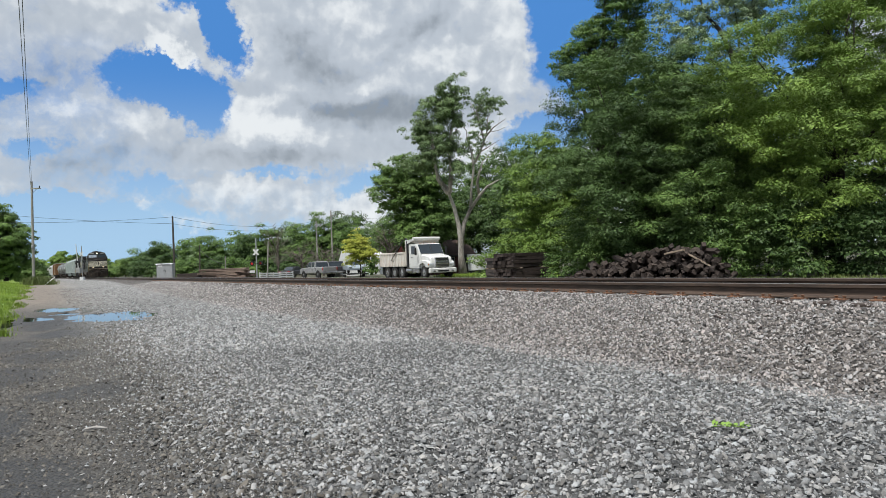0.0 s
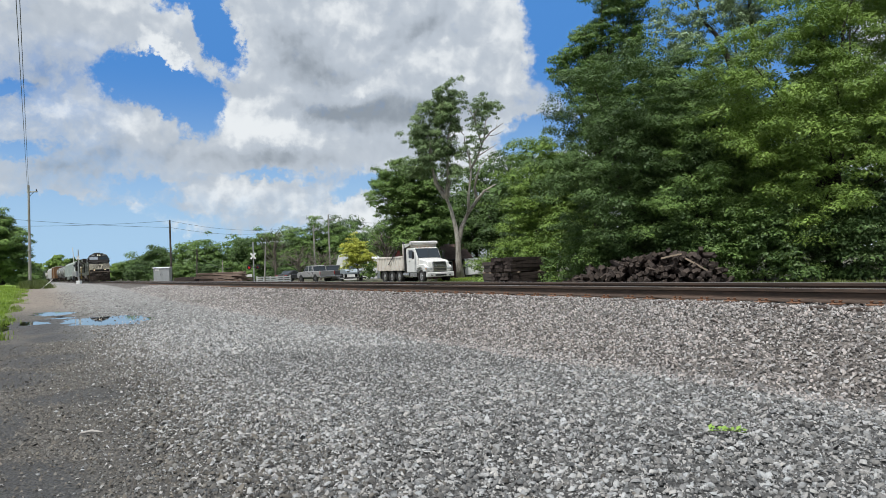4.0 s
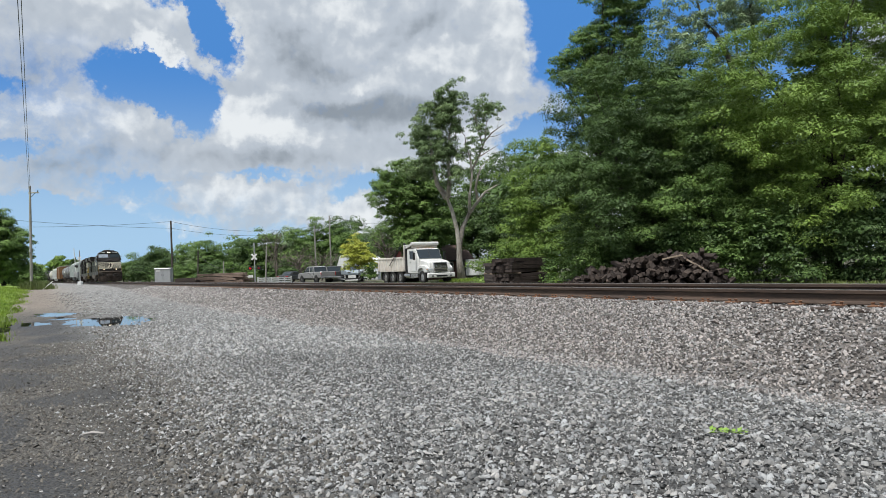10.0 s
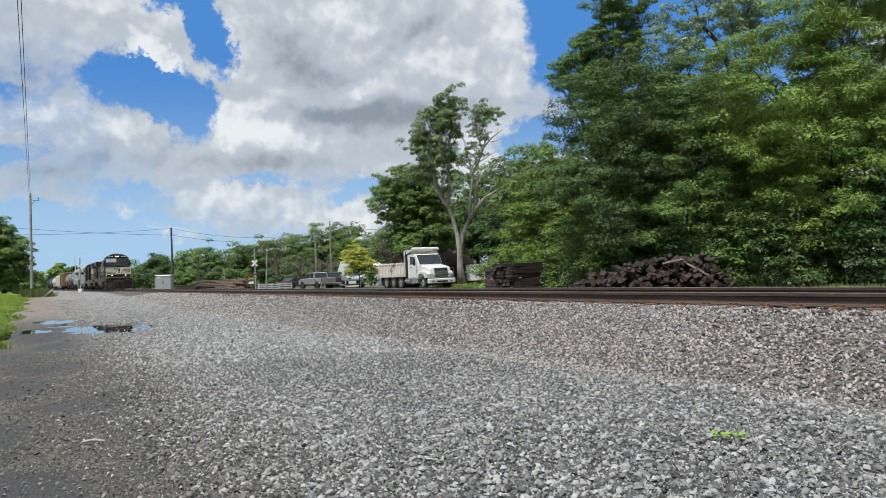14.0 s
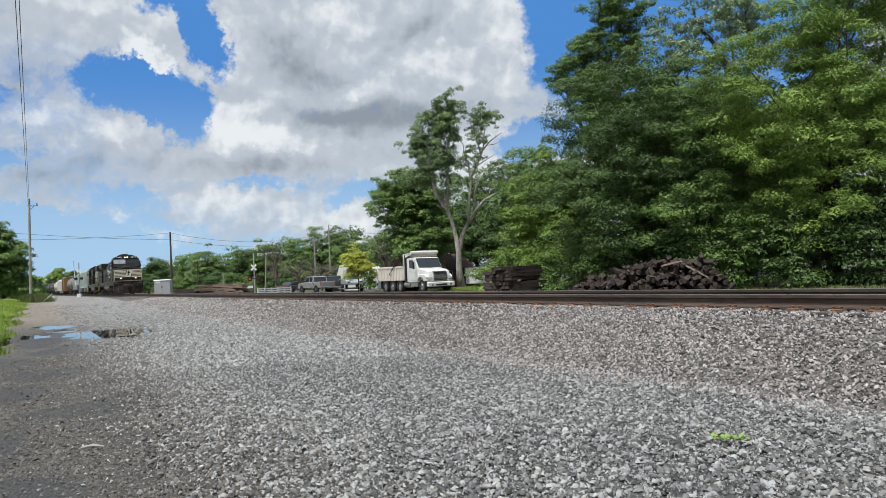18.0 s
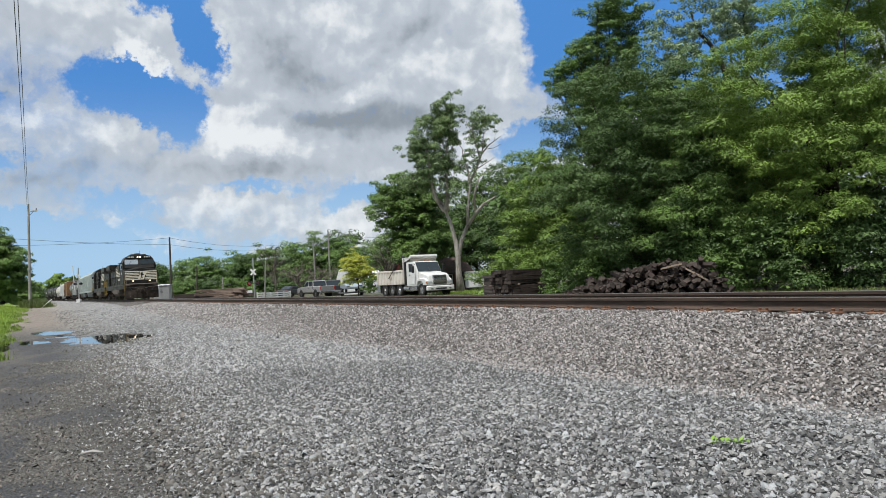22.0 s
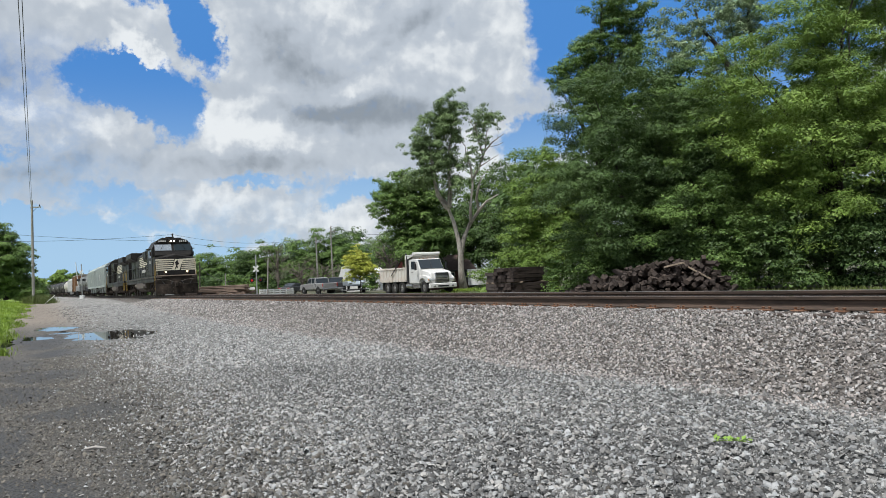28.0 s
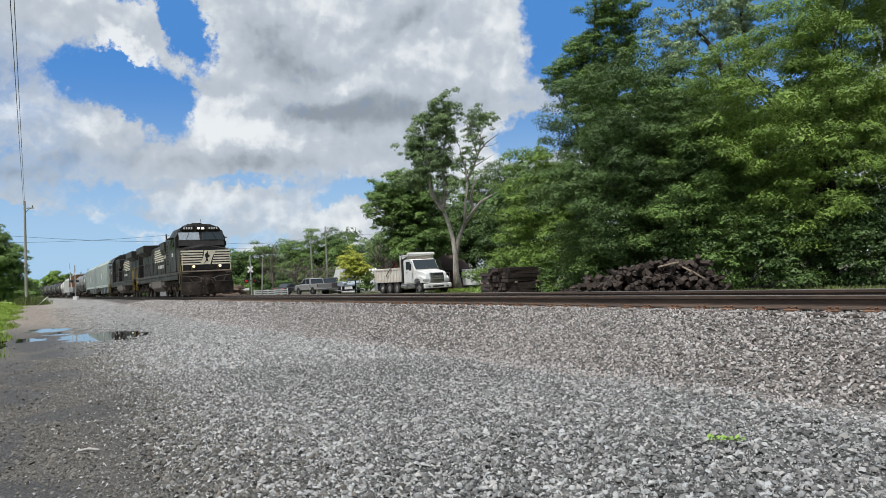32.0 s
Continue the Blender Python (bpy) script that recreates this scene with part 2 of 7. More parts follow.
def ground_mat():
    """Lot gravel, wet dirt, ballast, verge grass, far soil and fields, by their place in the plan."""
    n = Nodes("ground_cover")
    p = n.coord()
    sep = n.add("SeparateXYZ", Vector=p)
    x, y = sep.outputs[0], sep.outputs[1]
    wob = n.noise(p, 0.35, 5.0, 0.65)
    wob2 = n.noise(p, 1.6, 4.0, 0.6)
    xw = n.math("ADD", x, n.math("MULTIPLY_ADD", wob, 3.0, -1.5))
    xs = n.math("ADD", x, n.math("MULTIPLY_ADD", wob2, 0.9, -0.45))
    cell = n.add("TexVoronoi", Vector=p, Scale=30.0)
    small = n.add("TexVoronoi", Vector=p, Scale=75.0)
    # near ground painted almost black, as the shade in gaps between loose stones
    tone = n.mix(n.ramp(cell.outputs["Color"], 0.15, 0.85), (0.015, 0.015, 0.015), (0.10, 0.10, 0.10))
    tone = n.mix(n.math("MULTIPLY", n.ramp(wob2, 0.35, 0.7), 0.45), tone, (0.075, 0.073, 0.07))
    # farther out stones lie thinner, so the ground takes stone tones
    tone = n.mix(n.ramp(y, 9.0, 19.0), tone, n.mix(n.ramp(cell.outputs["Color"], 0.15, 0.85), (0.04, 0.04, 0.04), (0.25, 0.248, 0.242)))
    dirt = n.mix(n.ramp(small.outputs["Color"], 0.1, 0.9), (0.034, 0.031, 0.028), (0.14, 0.128, 0.115))
    ragged = n.add("VectorMath", _0=p, _1=n.add("CombineXYZ", X=n.math("MULTIPLY_ADD", wob2, 0.7, -0.35), Y=n.math("MULTIPLY_ADD", wob, 1.6, -0.8)).outputs[0])
    ragged.operation = "ADD"
    wet = None
    for px, py, rx, ry in WET:
        spot_map = n.add("Mapping", Vector=ragged.outputs[0], Location=(px, py, 0), Scale=(rx, ry, 30))
        spot_map.vector_type = "TEXTURE"
        ball = n.add("TexGradient", Vector=spot_map.outputs[0])
        ball.gradient_type = "SPHERICAL"
        wet = ball.outputs[1] if wet is None else n.math("MAXIMUM", wet, ball.outputs[1])
    wet = n.ramp(wet, 0.05, 0.35)
    dirt = n.mix(n.math("MULTIPLY", wet, 0.85), dirt, (0.024, 0.022, 0.021))
    mottle = n.noise(p, 3.2, 5.0, 0.75)
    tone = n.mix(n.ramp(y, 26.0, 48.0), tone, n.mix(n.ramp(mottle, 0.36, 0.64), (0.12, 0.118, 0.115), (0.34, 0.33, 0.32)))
    soil = n.math("MULTIPLY", n.ramp(n.math("SUBTRACT", n.math("MULTIPLY_ADD", xw, 0.6, n.math("MULTIPLY", xs, 0.4)), n.ramp(y, 5.0, 22.0, 0.0, 0.6)), 1.3, -0.2), 0.92)
    tone = n.mix(soil, tone, dirt)
    tan = n.math("MULTIPLY", n.ramp(xw, 3.6, 0.8), n.ramp(y, 30.0, 42.0))
    tone = n.mix(n.math("MULTIPLY", tan, 0.75), tone, n.mix(n.ramp(n.math("ADD", n.math("MULTIPLY", mottle, 0.7), n.math("MULTIPLY", cell.outputs["Distance"], 0.5)), 0.35, 0.7), (0.12, 0.098, 0.082), (0.29, 0.245, 0.205)))
    verge = n.math("MULTIPLY", n.ramp(xs, -0.7, -1.25), n.ramp(y, 20.0, 26.0))
    field = n.ramp(n.math("ADD", x, n.math("MULTIPLY", wob2, 4.0)), 23.5, 27.0)
    green = n.mix(n.ramp(n.noise(p, 6.0, 4.0), 0.35, 0.65), (0.11, 0.175, 0.022), (0.25, 0.35, 0.055))
    far = n.mix(n.ramp(wob2, 0.3, 0.7), (0.075, 0.065, 0.05), (0.17, 0.155, 0.13))
    bed = n.mix(n.ramp(cell.outputs["Color"], 0.15, 0.85), (0.03, 0.026, 0.024), (0.17, 0.152, 0.14))
    tone = n.mix(n.ramp(xs, 6.2, 6.7), tone, bed)
    tone = n.mix(n.ramp(x, 11.9, 12.5), tone, far)
    tone = n.mix(verge, tone, green)
    tone = n.mix(n.math("MULTIPLY", n.math("MULTIPLY", field, n.ramp(wob2, 0.42, 0.6)), 0.7), tone, (0.07, 0.10, 0.03))
    rise = n.math("MULTIPLY_ADD", cell.outputs["Distance"], -1.0, n.math("MULTIPLY", wob2, 0.4))
    gloss = n.ramp(n.math("MULTIPLY", wet, soil), 0.0, 1.0, 0.88, 0.55)
    return n.done(tone, gloss, 0.0, n.bump(rise, 0.8, 0.03))


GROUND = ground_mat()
STONE = rough_stuff("crushed_stone", (0.022, 0.022, 0.023), (0.465, 0.465, 0.463), 9.0, 0.8, 0.3, 0.006, island=True, warm=(1.04, 1.0, 0.96))
DIRT_STONE = rough_stuff("dusty_small_stone", (0.026, 0.024, 0.022), (0.19, 0.18, 0.167), 9.0, 0.85, 0.3, 0.006, island=True, warm=(1.07, 1.0, 0.91))
BALLAST = rough_stuff("ballast_stone", (0.02, 0.0185, 0.0185), (0.49, 0.47, 0.455), 9.0, 0.8, 0.3, 0.006, island=True, warm=(1.07, 0.985, 0.95))
RAIL_SIDE = rough_stuff("rail_rust", (0.034, 0.023, 0.018), (0.092, 0.06, 0.043), 6.0, 0.7, 0.3, 0.002, (1, 0.15, 1))
RAIL_HEAD = paint("rail_head_steel", (0.42, 0.41, 0.40), 0.28, 0.9, (0.16, 0.12, 0.09), 0.35, 3.0, False)
RUST = rough_stuff("orange_rust", (0.12, 0.058, 0.033), (0.27, 0.14, 0.08), 9.0, 0.85)
TIE = rough_stuff("creosoted_timber", (0.013, 0.009, 0.008), (0.062, 0.044, 0.037), 4.0, 0.85, 0.5, 0.01, (1, 1, 0.2), rand=True)
OLD_TIE = rough_stuff("weathered_timber", (0.018, 0.013, 0.011), (0.09, 0.066, 0.054), 4.0, 0.9, 0.5, 0.01, (1, 0.2, 1), rand=True)
PALE_WOOD = rough_stuff("pale_split_wood", (0.20, 0.15, 0.11), (0.42, 0.34, 0.26), 5.0, 0.85)
BARK = rough_stuff("grey_bark", (0.16, 0.14, 0.12), (0.50, 0.46, 0.41), 2.2, 0.9, 0.8, 0.05, (1, 1, 0.25))
DARK_BARK = rough_stuff("dark_bark", (0.018, 0.015, 0.013), (0.06, 0.05, 0.042), 2.5, 0.9, 0.8, 0.05, (1, 1, 0.25))
POLE_WOOD = rough_stuff("weathered_pole", (0.19, 0.178, 0.165), (0.42, 0.395, 0.37), 2.0, 0.9, 0.4, 0.01, (1, 1, 0.1))
DEAD_TWIG = rough_stuff("dead_twigs", (0.07, 0.058, 0.047), (0.19, 0.16, 0.135), 2.0, 0.9)
DARK_POLE = rough_stuff("dark_pole", (0.035, 0.028, 0.024), (0.10, 0.085, 0.07), 2.0, 0.9, 0.4, 0.01, (1, 1, 0.1))
L_DARK = leaf_mat("leaves_deep_green", (0.032, 0.066, 0.022), (0.115, 0.188, 0.055), (0.165, 0.245, 0.075))
L_MID = leaf_mat("leaves_green", (0.062, 0.118, 0.03), (0.185, 0.29, 0.075), (0.25, 0.36, 0.10))
L_LIGHT = leaf_mat("leaves_yellow_green", (0.088, 0.152, 0.032), (0.235, 0.35, 0.07), (0.32, 0.44, 0.098))
L_GREY = leaf_mat("leaves_grey_green", (0.12, 0.18, 0.085), (0.29, 0.39, 0.20), (0.38, 0.48, 0.26))
L_COTTON = leaf_mat("leaves_dull_green", (0.095, 0.15, 0.065), (0.25, 0.345, 0.15), (0.33, 0.43, 0.21))
L_PALE = leaf_mat("leaves_pale_grey_green", (0.15, 0.215, 0.11), (0.35, 0.45, 0.255), (0.44, 0.54, 0.33))
L_YELLOW = leaf_mat("leaves_yellow", (0.31, 0.345, 0.05), (0.56, 0.585, 0.11), (0.63, 0.65, 0.15))
L_GRASS = leaf_mat("grass_blades", (0.10, 0.165, 0.02), (0.27, 0.38, 0.055), (0.33, 0.42, 0.08))
L_WEED = leaf_mat("weed_blades", (0.05, 0.075, 0.018), (0.15, 0.19, 0.05), (0.24, 0.24, 0.10))

# ---- sky backdrop ----
AXIS = 30.46                                     # the way that the camera mostly faces, degrees from +y to +x
RIGHT = Vector((math.cos(radians(AXIS)), -math.sin(radians(AXIS)), 0))
AHEAD = Vector((math.sin(radians(AXIS)), math.cos(radians(AXIS)), 0))


def sky_mat():
    """Broken cumulus over blue: holes, grey bases and bright heads at their places, ragged by noise. Degrees / 10 from the axis and up."""
    n = Nodes("cloudy_sky")
    uv = n.add("UVMap").outputs[0]

    def vec(op, a, b):
        node = n.add("VectorMath", _0=a, _1=b)
        node.operation = op
        return node.outputs[0]

    def swirl(scale, detail, rough):
        return vec("SUBTRACT", n.add("TexNoise", Vector=uv, Scale=scale, Detail=detail, Roughness=rough).outputs["Color"], (0.5, 0.5, 0.5))
    broad, middle, small = swirl(1.5, 5.0, 0.6), swirl(5.0, 6.0, 0.62), swirl(16.0, 5.0, 0.6)

    def moved(a, b, c=0.0):
        at = vec("ADD", vec("ADD", uv, vec("MULTIPLY", broad, (a, a, 0))), vec("MULTIPLY", middle, (b, b, 0)))
        return vec("ADD", at, vec("MULTIPLY", small, (c, c, 0))) if c else at
    edge, soft = moved(0.42, 0.32, 0.10), moved(0.24, 0.10)

    def blobs(rows, at, top=None):
        total = None
        for u, v, ru, rv, turn, gain in rows:
            m = n.add("Mapping", Vector=at, Location=(u / 10, v / 10, 0), Rotation=(0, 0, radians(turn)), Scale=(ru / 10, rv / 10, 1))
            m.vector_type = "TEXTURE"
            g = n.add("TexGradient", Vector=m.outputs[0])
            g.gradient_type = "SPHERICAL"
            f = n.math("MULTIPLY", g.outputs[1], gain)
            total = f if total is None else n.math("ADD", total, f)
        return total if top is None else n.math("MINIMUM", total, top)
    holes = blobs(((-24.0, 15.4, 4.4, 2.7, -12, 1.6), (-19.8, 14.0, 4.8, 2.9, -34, 1.8), (-18.2, 19.6, 2.0, 4.6, 24, 1.7), (-21.0, 21.4, 2.6, 2.0, 0, 1.4),
                   (13.8, 20.0, 7.0, 9.5, 0, 2.2), (24.0, 18.0, 10.0, 12.0, 0, 2.0), (8.8, 10.4, 5.4, 2.2, 6, 1.7), (-6.4, 6.8, 4.2, 1.4, 6, 1.0),
                   (-33.5, 14.3, 2.6, 1.0, 0, 0.9), (-32.0, 9.7, 3.6, 0.9, 0, 0.8), (-24.0, 7.2, 5.6, 1.2, -4, 0.8), (-14.0, 7.8, 8.0, 0.7, 0, 0.6),
                   (-27.5, 4.6, 11.0, 2.2, 0, 1.5), (-17.0, 3.0, 9.0, 1.5, 0, 0.8), (-33.0, 4.4, 6.0, 3.0, 0, 1.5), (-28.0, 1.4, 9.0, 2.6, 0, 1.5)), edge, 1.4)
    heads = blobs(((-15.2, 12.0, 5.2, 2.7, -8, 1.3), (-11.8, 11.4, 3.6, 2.2, -10, 0.7), (-7.4, 20.6, 4.0, 2.0, 0, 0.8), (-0.4, 17.4, 5.0, 2.6, -10, 0.9), (-6.2, 14.9, 3.6, 1.4, 0, 0.75),
                   (6.4, 19.0, 3.4, 5.0, 0, 0.7), (-29.2, 11.8, 2.2, 1.7, 0, 0.75), (-25.4, 11.9, 1.9, 1.7, 0, 0.75), (-16.6, 6.2, 5.6, 1.3, 0, 0.8), (-5.9, 4.9, 3.2, 1.5, 0, 0.9),
                   (-24.2, 5.2, 1.9, 1.7, 0, 1.1), (-22.6, 4.6, 1.6, 1.1, 0, 0.8), (-28.4, 5.0, 1.2, 0.8, 0, 1.0), (-26.2, 3.9, 1.4, 0.7, 0, 0.9), (-31.0, 4.6, 1.3, 0.8, 0, 0.9), (-21.0, 4.2, 2.0, 0.8, 0, 0.7), (-10.0, 5.2, 4.0, 1.0, 0, 0.7), (3.2, 9.5, 4.0, 2.6, 0, 0.7),
                   (-26.5, 20.5, 6.0, 2.6, 0, 0.45), (-15.4, 18.6, 2.4, 4.0, 10, 0.6), (-21.8, 17.0, 3.6, 1.0, -32, 1.3)), edge)
    bases = blobs(((-6.0, 12.9, 10.0, 1.9, -2, 1.1), (-10.5, 16.6, 5.5, 2.4, -16, 0.85), (-12.2, 19.2, 5.0, 1.8, 0, 0.6), (-1.6, 19.4, 4.6, 2.0, 30, 0.75), (-14.2, 9.0, 7.0, 1.3, 0, 0.7),
                   (-29.6, 8.4, 6.0, 1.8, 0, 0.5), (-30.0, 15.0, 6.5, 2.2, 12, 0.4), (-26.0, 9.7, 6.0, 1.3, 0, 0.4), (1.6, 13.6, 6.0, 2.4, -8, 0.35), (-4.0, 10.0, 6.0, 1.2, 0, 0.3)), soft)

    def billow(at, scale, rough):
        v = n.add("TexVoronoi")
        v.feature = "SMOOTH_F1"
        for key, value in (("Vector", at), ("Scale", scale), ("Detail", 3.0), ("Roughness", rough), ("Smoothness", 0.8)):
            n.put(v.inputs[key], value)
        return n.math("SUBTRACT", 1.0, v.outputs["Distance"])

    def puff(at):
        return n.math("ADD", n.math("MULTIPLY", billow(at, 2.6, 0.55), 0.55), n.math("MULTIPLY", n.noise(at, 2.4, 8.0, 0.62), 0.6))
    curl = moved(0.2, 0.07)
    mass = puff(curl)
    behind = puff(n.add("Mapping", Vector=curl, Location=(0.035, -0.075, 0)).outputs[0])
    big = n.noise(uv, 1.1, 5.0, 0.5)
    frill = n.noise(moved(0.1, 0.1), 7.0, 7.0, 0.66)
    cover = n.math("ADD", n.math("MULTIPLY_ADD", mass, 0.6, 0.46), n.math("MULTIPLY_ADD", frill, 0.55, -0.275))
    cover = n.math("ADD", n.math("SUBTRACT", cover, holes), n.math("MULTIPLY", heads, 0.5))
    cloud = n.ramp(cover, 0.12, 0.6)
    v = n.add("SeparateXYZ", Vector=uv).outputs[1]
    blue = n.mix(n.ramp(v, 0.2, 1.7), (0.40, 0.60, 0.82), (0.085, 0.262, 0.645))
    relief = n.math("SUBTRACT", mass, behind)
    shade = n.math("ADD", n.math("MULTIPLY_ADD", relief, 1.25, n.math("MULTIPLY_ADD", big, 0.4, 0.31)), n.math("SUBTRACT", n.math("MULTIPLY_ADD", heads, 0.5, n.math("MULTIPLY_ADD", frill, 0.16, -0.08)), n.math("MULTIPLY", bases, 0.84)))
    grey = n.mix(n.ramp(shade, -0.35, 0.45), (0.285, 0.32, 0.365), (0.51, 0.555, 0.62))
    white = n.mix(n.ramp(shade, 0.4, 1.05), grey, (0.84, 0.86, 0.88))
    veil = blobs(((-31, 14, 11, 5, 10, 1.0), (-28, 8, 10, 4, 0, 0.9), (-20, 4.5, 14, 3, 0, 0.8), (-8, 7, 7, 2.2, 0, 0.6)), soft)
    thin = n.math("MULTIPLY", n.ramp(veil, 0.0, 0.8), n.ramp(frill, 0.35, 0.65, 0.5, 0.15))
    color = n.mix(n.math("MULTIPLY", cloud, n.math("SUBTRACT", 0.98, thin)), blue, white)
    em = n.add("Emission", Color=color, Strength=1.0)
    n.put(n.out.inputs[0], em.outputs[0])
    return n.material


def sky_backdrop():
    us, vs = np.linspace(-75, 75, 61), np.concatenate([np.linspace(-2, 40, 29), np.linspace(43, 68, 9)])
    radius = 2600.0
    verts = [AHEAD * 0 + radius * Vector((math.sin(radians(AXIS + u)) * math.cos(radians(v)), math.cos(radians(AXIS + u)) * math.cos(radians(v)), math.sin(radians(v)))) for v in vs for u in us]
    nu = len(us)
    faces = [(j * nu + i, j * nu + i + 1, (j + 1) * nu + i + 1, (j + 1) * nu + i) for j in range(len(vs) - 1) for i in range(nu - 1)]
    ob = raw("backdrop_sky", [tuple(v) for v in verts], faces, sky_mat())
    layer = ob.data.uv_layers.new(name="degrees")
    spots = np.array([(u / 10, v / 10) for v in vs for u in us], np.float32)
    layer.data.foreach_set("uv", spots[np.asarray(faces).ravel()].ravel())
    return tagged(ob, "broken grey and white cumulus clouds over blue sky", "sky", kind="structure")


SKY = sky_backdrop()

# ---- ground ----
RAIL_TOP, NEAR_RAIL, FAR_RAIL, TRACK_X = 0.92, 8.74, 10.25, 9.495


def step(a, b, t):
    t = np.clip((np.asarray(t, float) - a) / (b - a), 0, 1)
    return t * t * (3 - 2 * t)


# shallow basins: middle, half widths, water level
BASINS = ((2.2, 26.2, 1.45, 3.3, 0.006), (0.75, 33.2, 0.85, 2.1, 0.036), (-0.1, 27.3, 0.58, 1.7, 0.0), (-0.95, 25.6, 0.34, 4.2, 0.0), (-0.25, 44.0, 0.6, 0.9, 0.24), (0.95, 29.6, 0.6, 0.8, 0.005))


def ground_z(x, y):
    """Height of the ground: lot, ballast bank, far side, gentle rise towards the crossing, puddle basins."""
    x, y = np.asarray(x, float), np.asarray(y, float)
    lot = 0.76 * step(24, 84, y) + 0.32 * step(-0.55, -2.8, x) * step(20, 55, y)
    far = 0.10 - 0.1 * step(50, 80, y) + 0.56 * step(64, 92, y) * step(26, 17, x)
    bed = RAIL_TOP - 0.225
    z = np.where(x < TRACK_X, lot + (bed - lot) * np.clip((x - 6.58) / 1.6, 0, 1), far + (bed - far) * np.clip((12.6 - x) / 1.75, 0, 1))
    lump = 0.018 * np.sin(x * 2.1 + 0.6 * y) * np.sin(y * 1.3 - 0.4 * x) + 0.012 * np.sin(x * 4.7 - y * 2.2 + 1.0)
    z = z + lump * np.where((x > 7.9) & (x < 11), 0.3, 1.0)
    ragged = 0.012 * np.sin(2.9 * x + 1.7 * np.sin(1.9 * y)) * np.sin(2.3 * y + 1.0) + 0.008 * np.sin(6.1 * x + 0.7) * np.sin(3.4 * y + 2.0 * x)
    for px, py, rx, ry, level in BASINS:
        q = ((x - px) / rx) ** 2 + ((y - py) / ry) ** 2
        w = step(3.4, 1.7, q)
        z = z * (1 - w) + (level + 0.026 * (q - 0.85) + ragged) * w
    return z


def ground():
    xs = np.unique(np.concatenate([-np.geomspace(6, 2400, 26), np.arange(-6, -2, 0.3), np.arange(-2, 4.2, 0.11), np.arange(4.2, 14.5, 0.22), np.arange(14.5, 40, 0.8), np.geomspace(40, 2400, 24)]))
    ys = np.unique(np.concatenate([-np.geomspace(4, 2400, 20), np.arange(-4, 2, 0.5), np.arange(2, 36, 0.28), np.arange(36, 120, 1.0), np.geomspace(120, 2400, 26)]))
    gx, gy = np.meshgrid(xs, ys)
    verts = np.stack([gx, gy, ground_z(gx, gy)], -1).reshape(-1, 3)
    i, j = np.meshgrid(np.arange(len(xs) - 1), np.arange(len(ys) - 1))
    a = (j * len(xs) + i).ravel()
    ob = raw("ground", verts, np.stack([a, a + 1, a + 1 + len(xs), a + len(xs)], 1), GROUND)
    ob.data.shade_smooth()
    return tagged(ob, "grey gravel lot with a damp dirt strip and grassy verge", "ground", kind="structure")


ground()
rng = np.random.default_rng(7)


def stones(name, xy, sizes, material, label, sink=0.25, corners=8):
    """Loose angular stones lying on the ground: crooked blocks, three-sided blocks (6 corners) or low peaks (5) for those far off."""
    n = len(xy)
    if corners == 8:
        corner = np.array([(x, y, z) for x in (-1, 1) for y in (-1, 1) for z in (-1, 1)], float)
        faces = np.array([(4, 6, 7, 5), (0, 4, 5, 1), (2, 3, 7, 6), (1, 5, 7, 3), (0, 1, 3, 2)])
    elif corners == 6:
        corner = np.array([(math.cos(a), math.sin(a), z) for z in (-1, 1) for a in (0.4, 2.5, 4.6)])
        faces = np.array([(3, 4, 5), (0, 1, 4), (0, 4, 3), (1, 2, 5), (1, 5, 4), (2, 0, 3), (2, 3, 5)])
    else:
        corner = np.array([(-1, -1, -1), (1, -1, -1), (1, 1, -1), (-1, 1, -1), (0.2, 0.1, 1)], float)
        faces = np.array([(0, 1, 4), (1, 2, 4), (2, 3, 4), (3, 0, 4)])
    v = corner[None] * (1 + rng.uniform(-0.65, 0.35, (n, corners, 3)))
    top = corner[:, 2] > 0
    v[:, top, :2] *= rng.uniform(0.45, 1.0, (n, 1, 2))
    v[:, top, :2] += rng.uniform(-0.25, 0.25, (n, 1, 2))
    dims = np.stack([sizes * rng.uniform(0.85, 1.35, n), sizes * rng.uniform(0.55, 0.95, n), sizes * rng.uniform(0.3, 0.6, n) * (1.5 if corners == 5 else 1.0)], 1) / 2
    v *= dims[:, None]
    tilt, turn = rng.normal(0, 0.27, (n, 2)), rng.uniform(0, 6.283, n)
    v[..., 2] += v[..., 0] * tilt[:, :1] + v[..., 1] * tilt[:, 1:]
    c, s = np.cos(turn)[:, None], np.sin(turn)[:, None]
    x, y = v[..., 0] * c - v[..., 1] * s, v[..., 0] * s + v[..., 1] * c
    v[..., 0], v[..., 1] = x + xy[:, :1], y + xy[:, 1:]
    v[..., 2] += (ground_z(xy[:, 0], xy[:, 1]) + dims[:, 2] * (1 - 2 * sink))[:, None] + rng.uniform(-0.004, 0.022, (n, 1))
    faces = (faces[None] + corners * np.arange(n)[:, None, None]).reshape(-1, faces.shape[1])
    return tagged(raw(name, v.reshape(-1, 3), faces, material), label, "gravel", kind="stuff")


def scatter(count, r0, r1, a0=-6.0, a1=72.0):
    r = np.sqrt(rng.uniform(r0 * r0, r1 * r1, count))
    a = np.radians(rng.uniform(a0, a1, count))
    return np.stack([r * np.sin(a), r * np.cos(a)], 1)


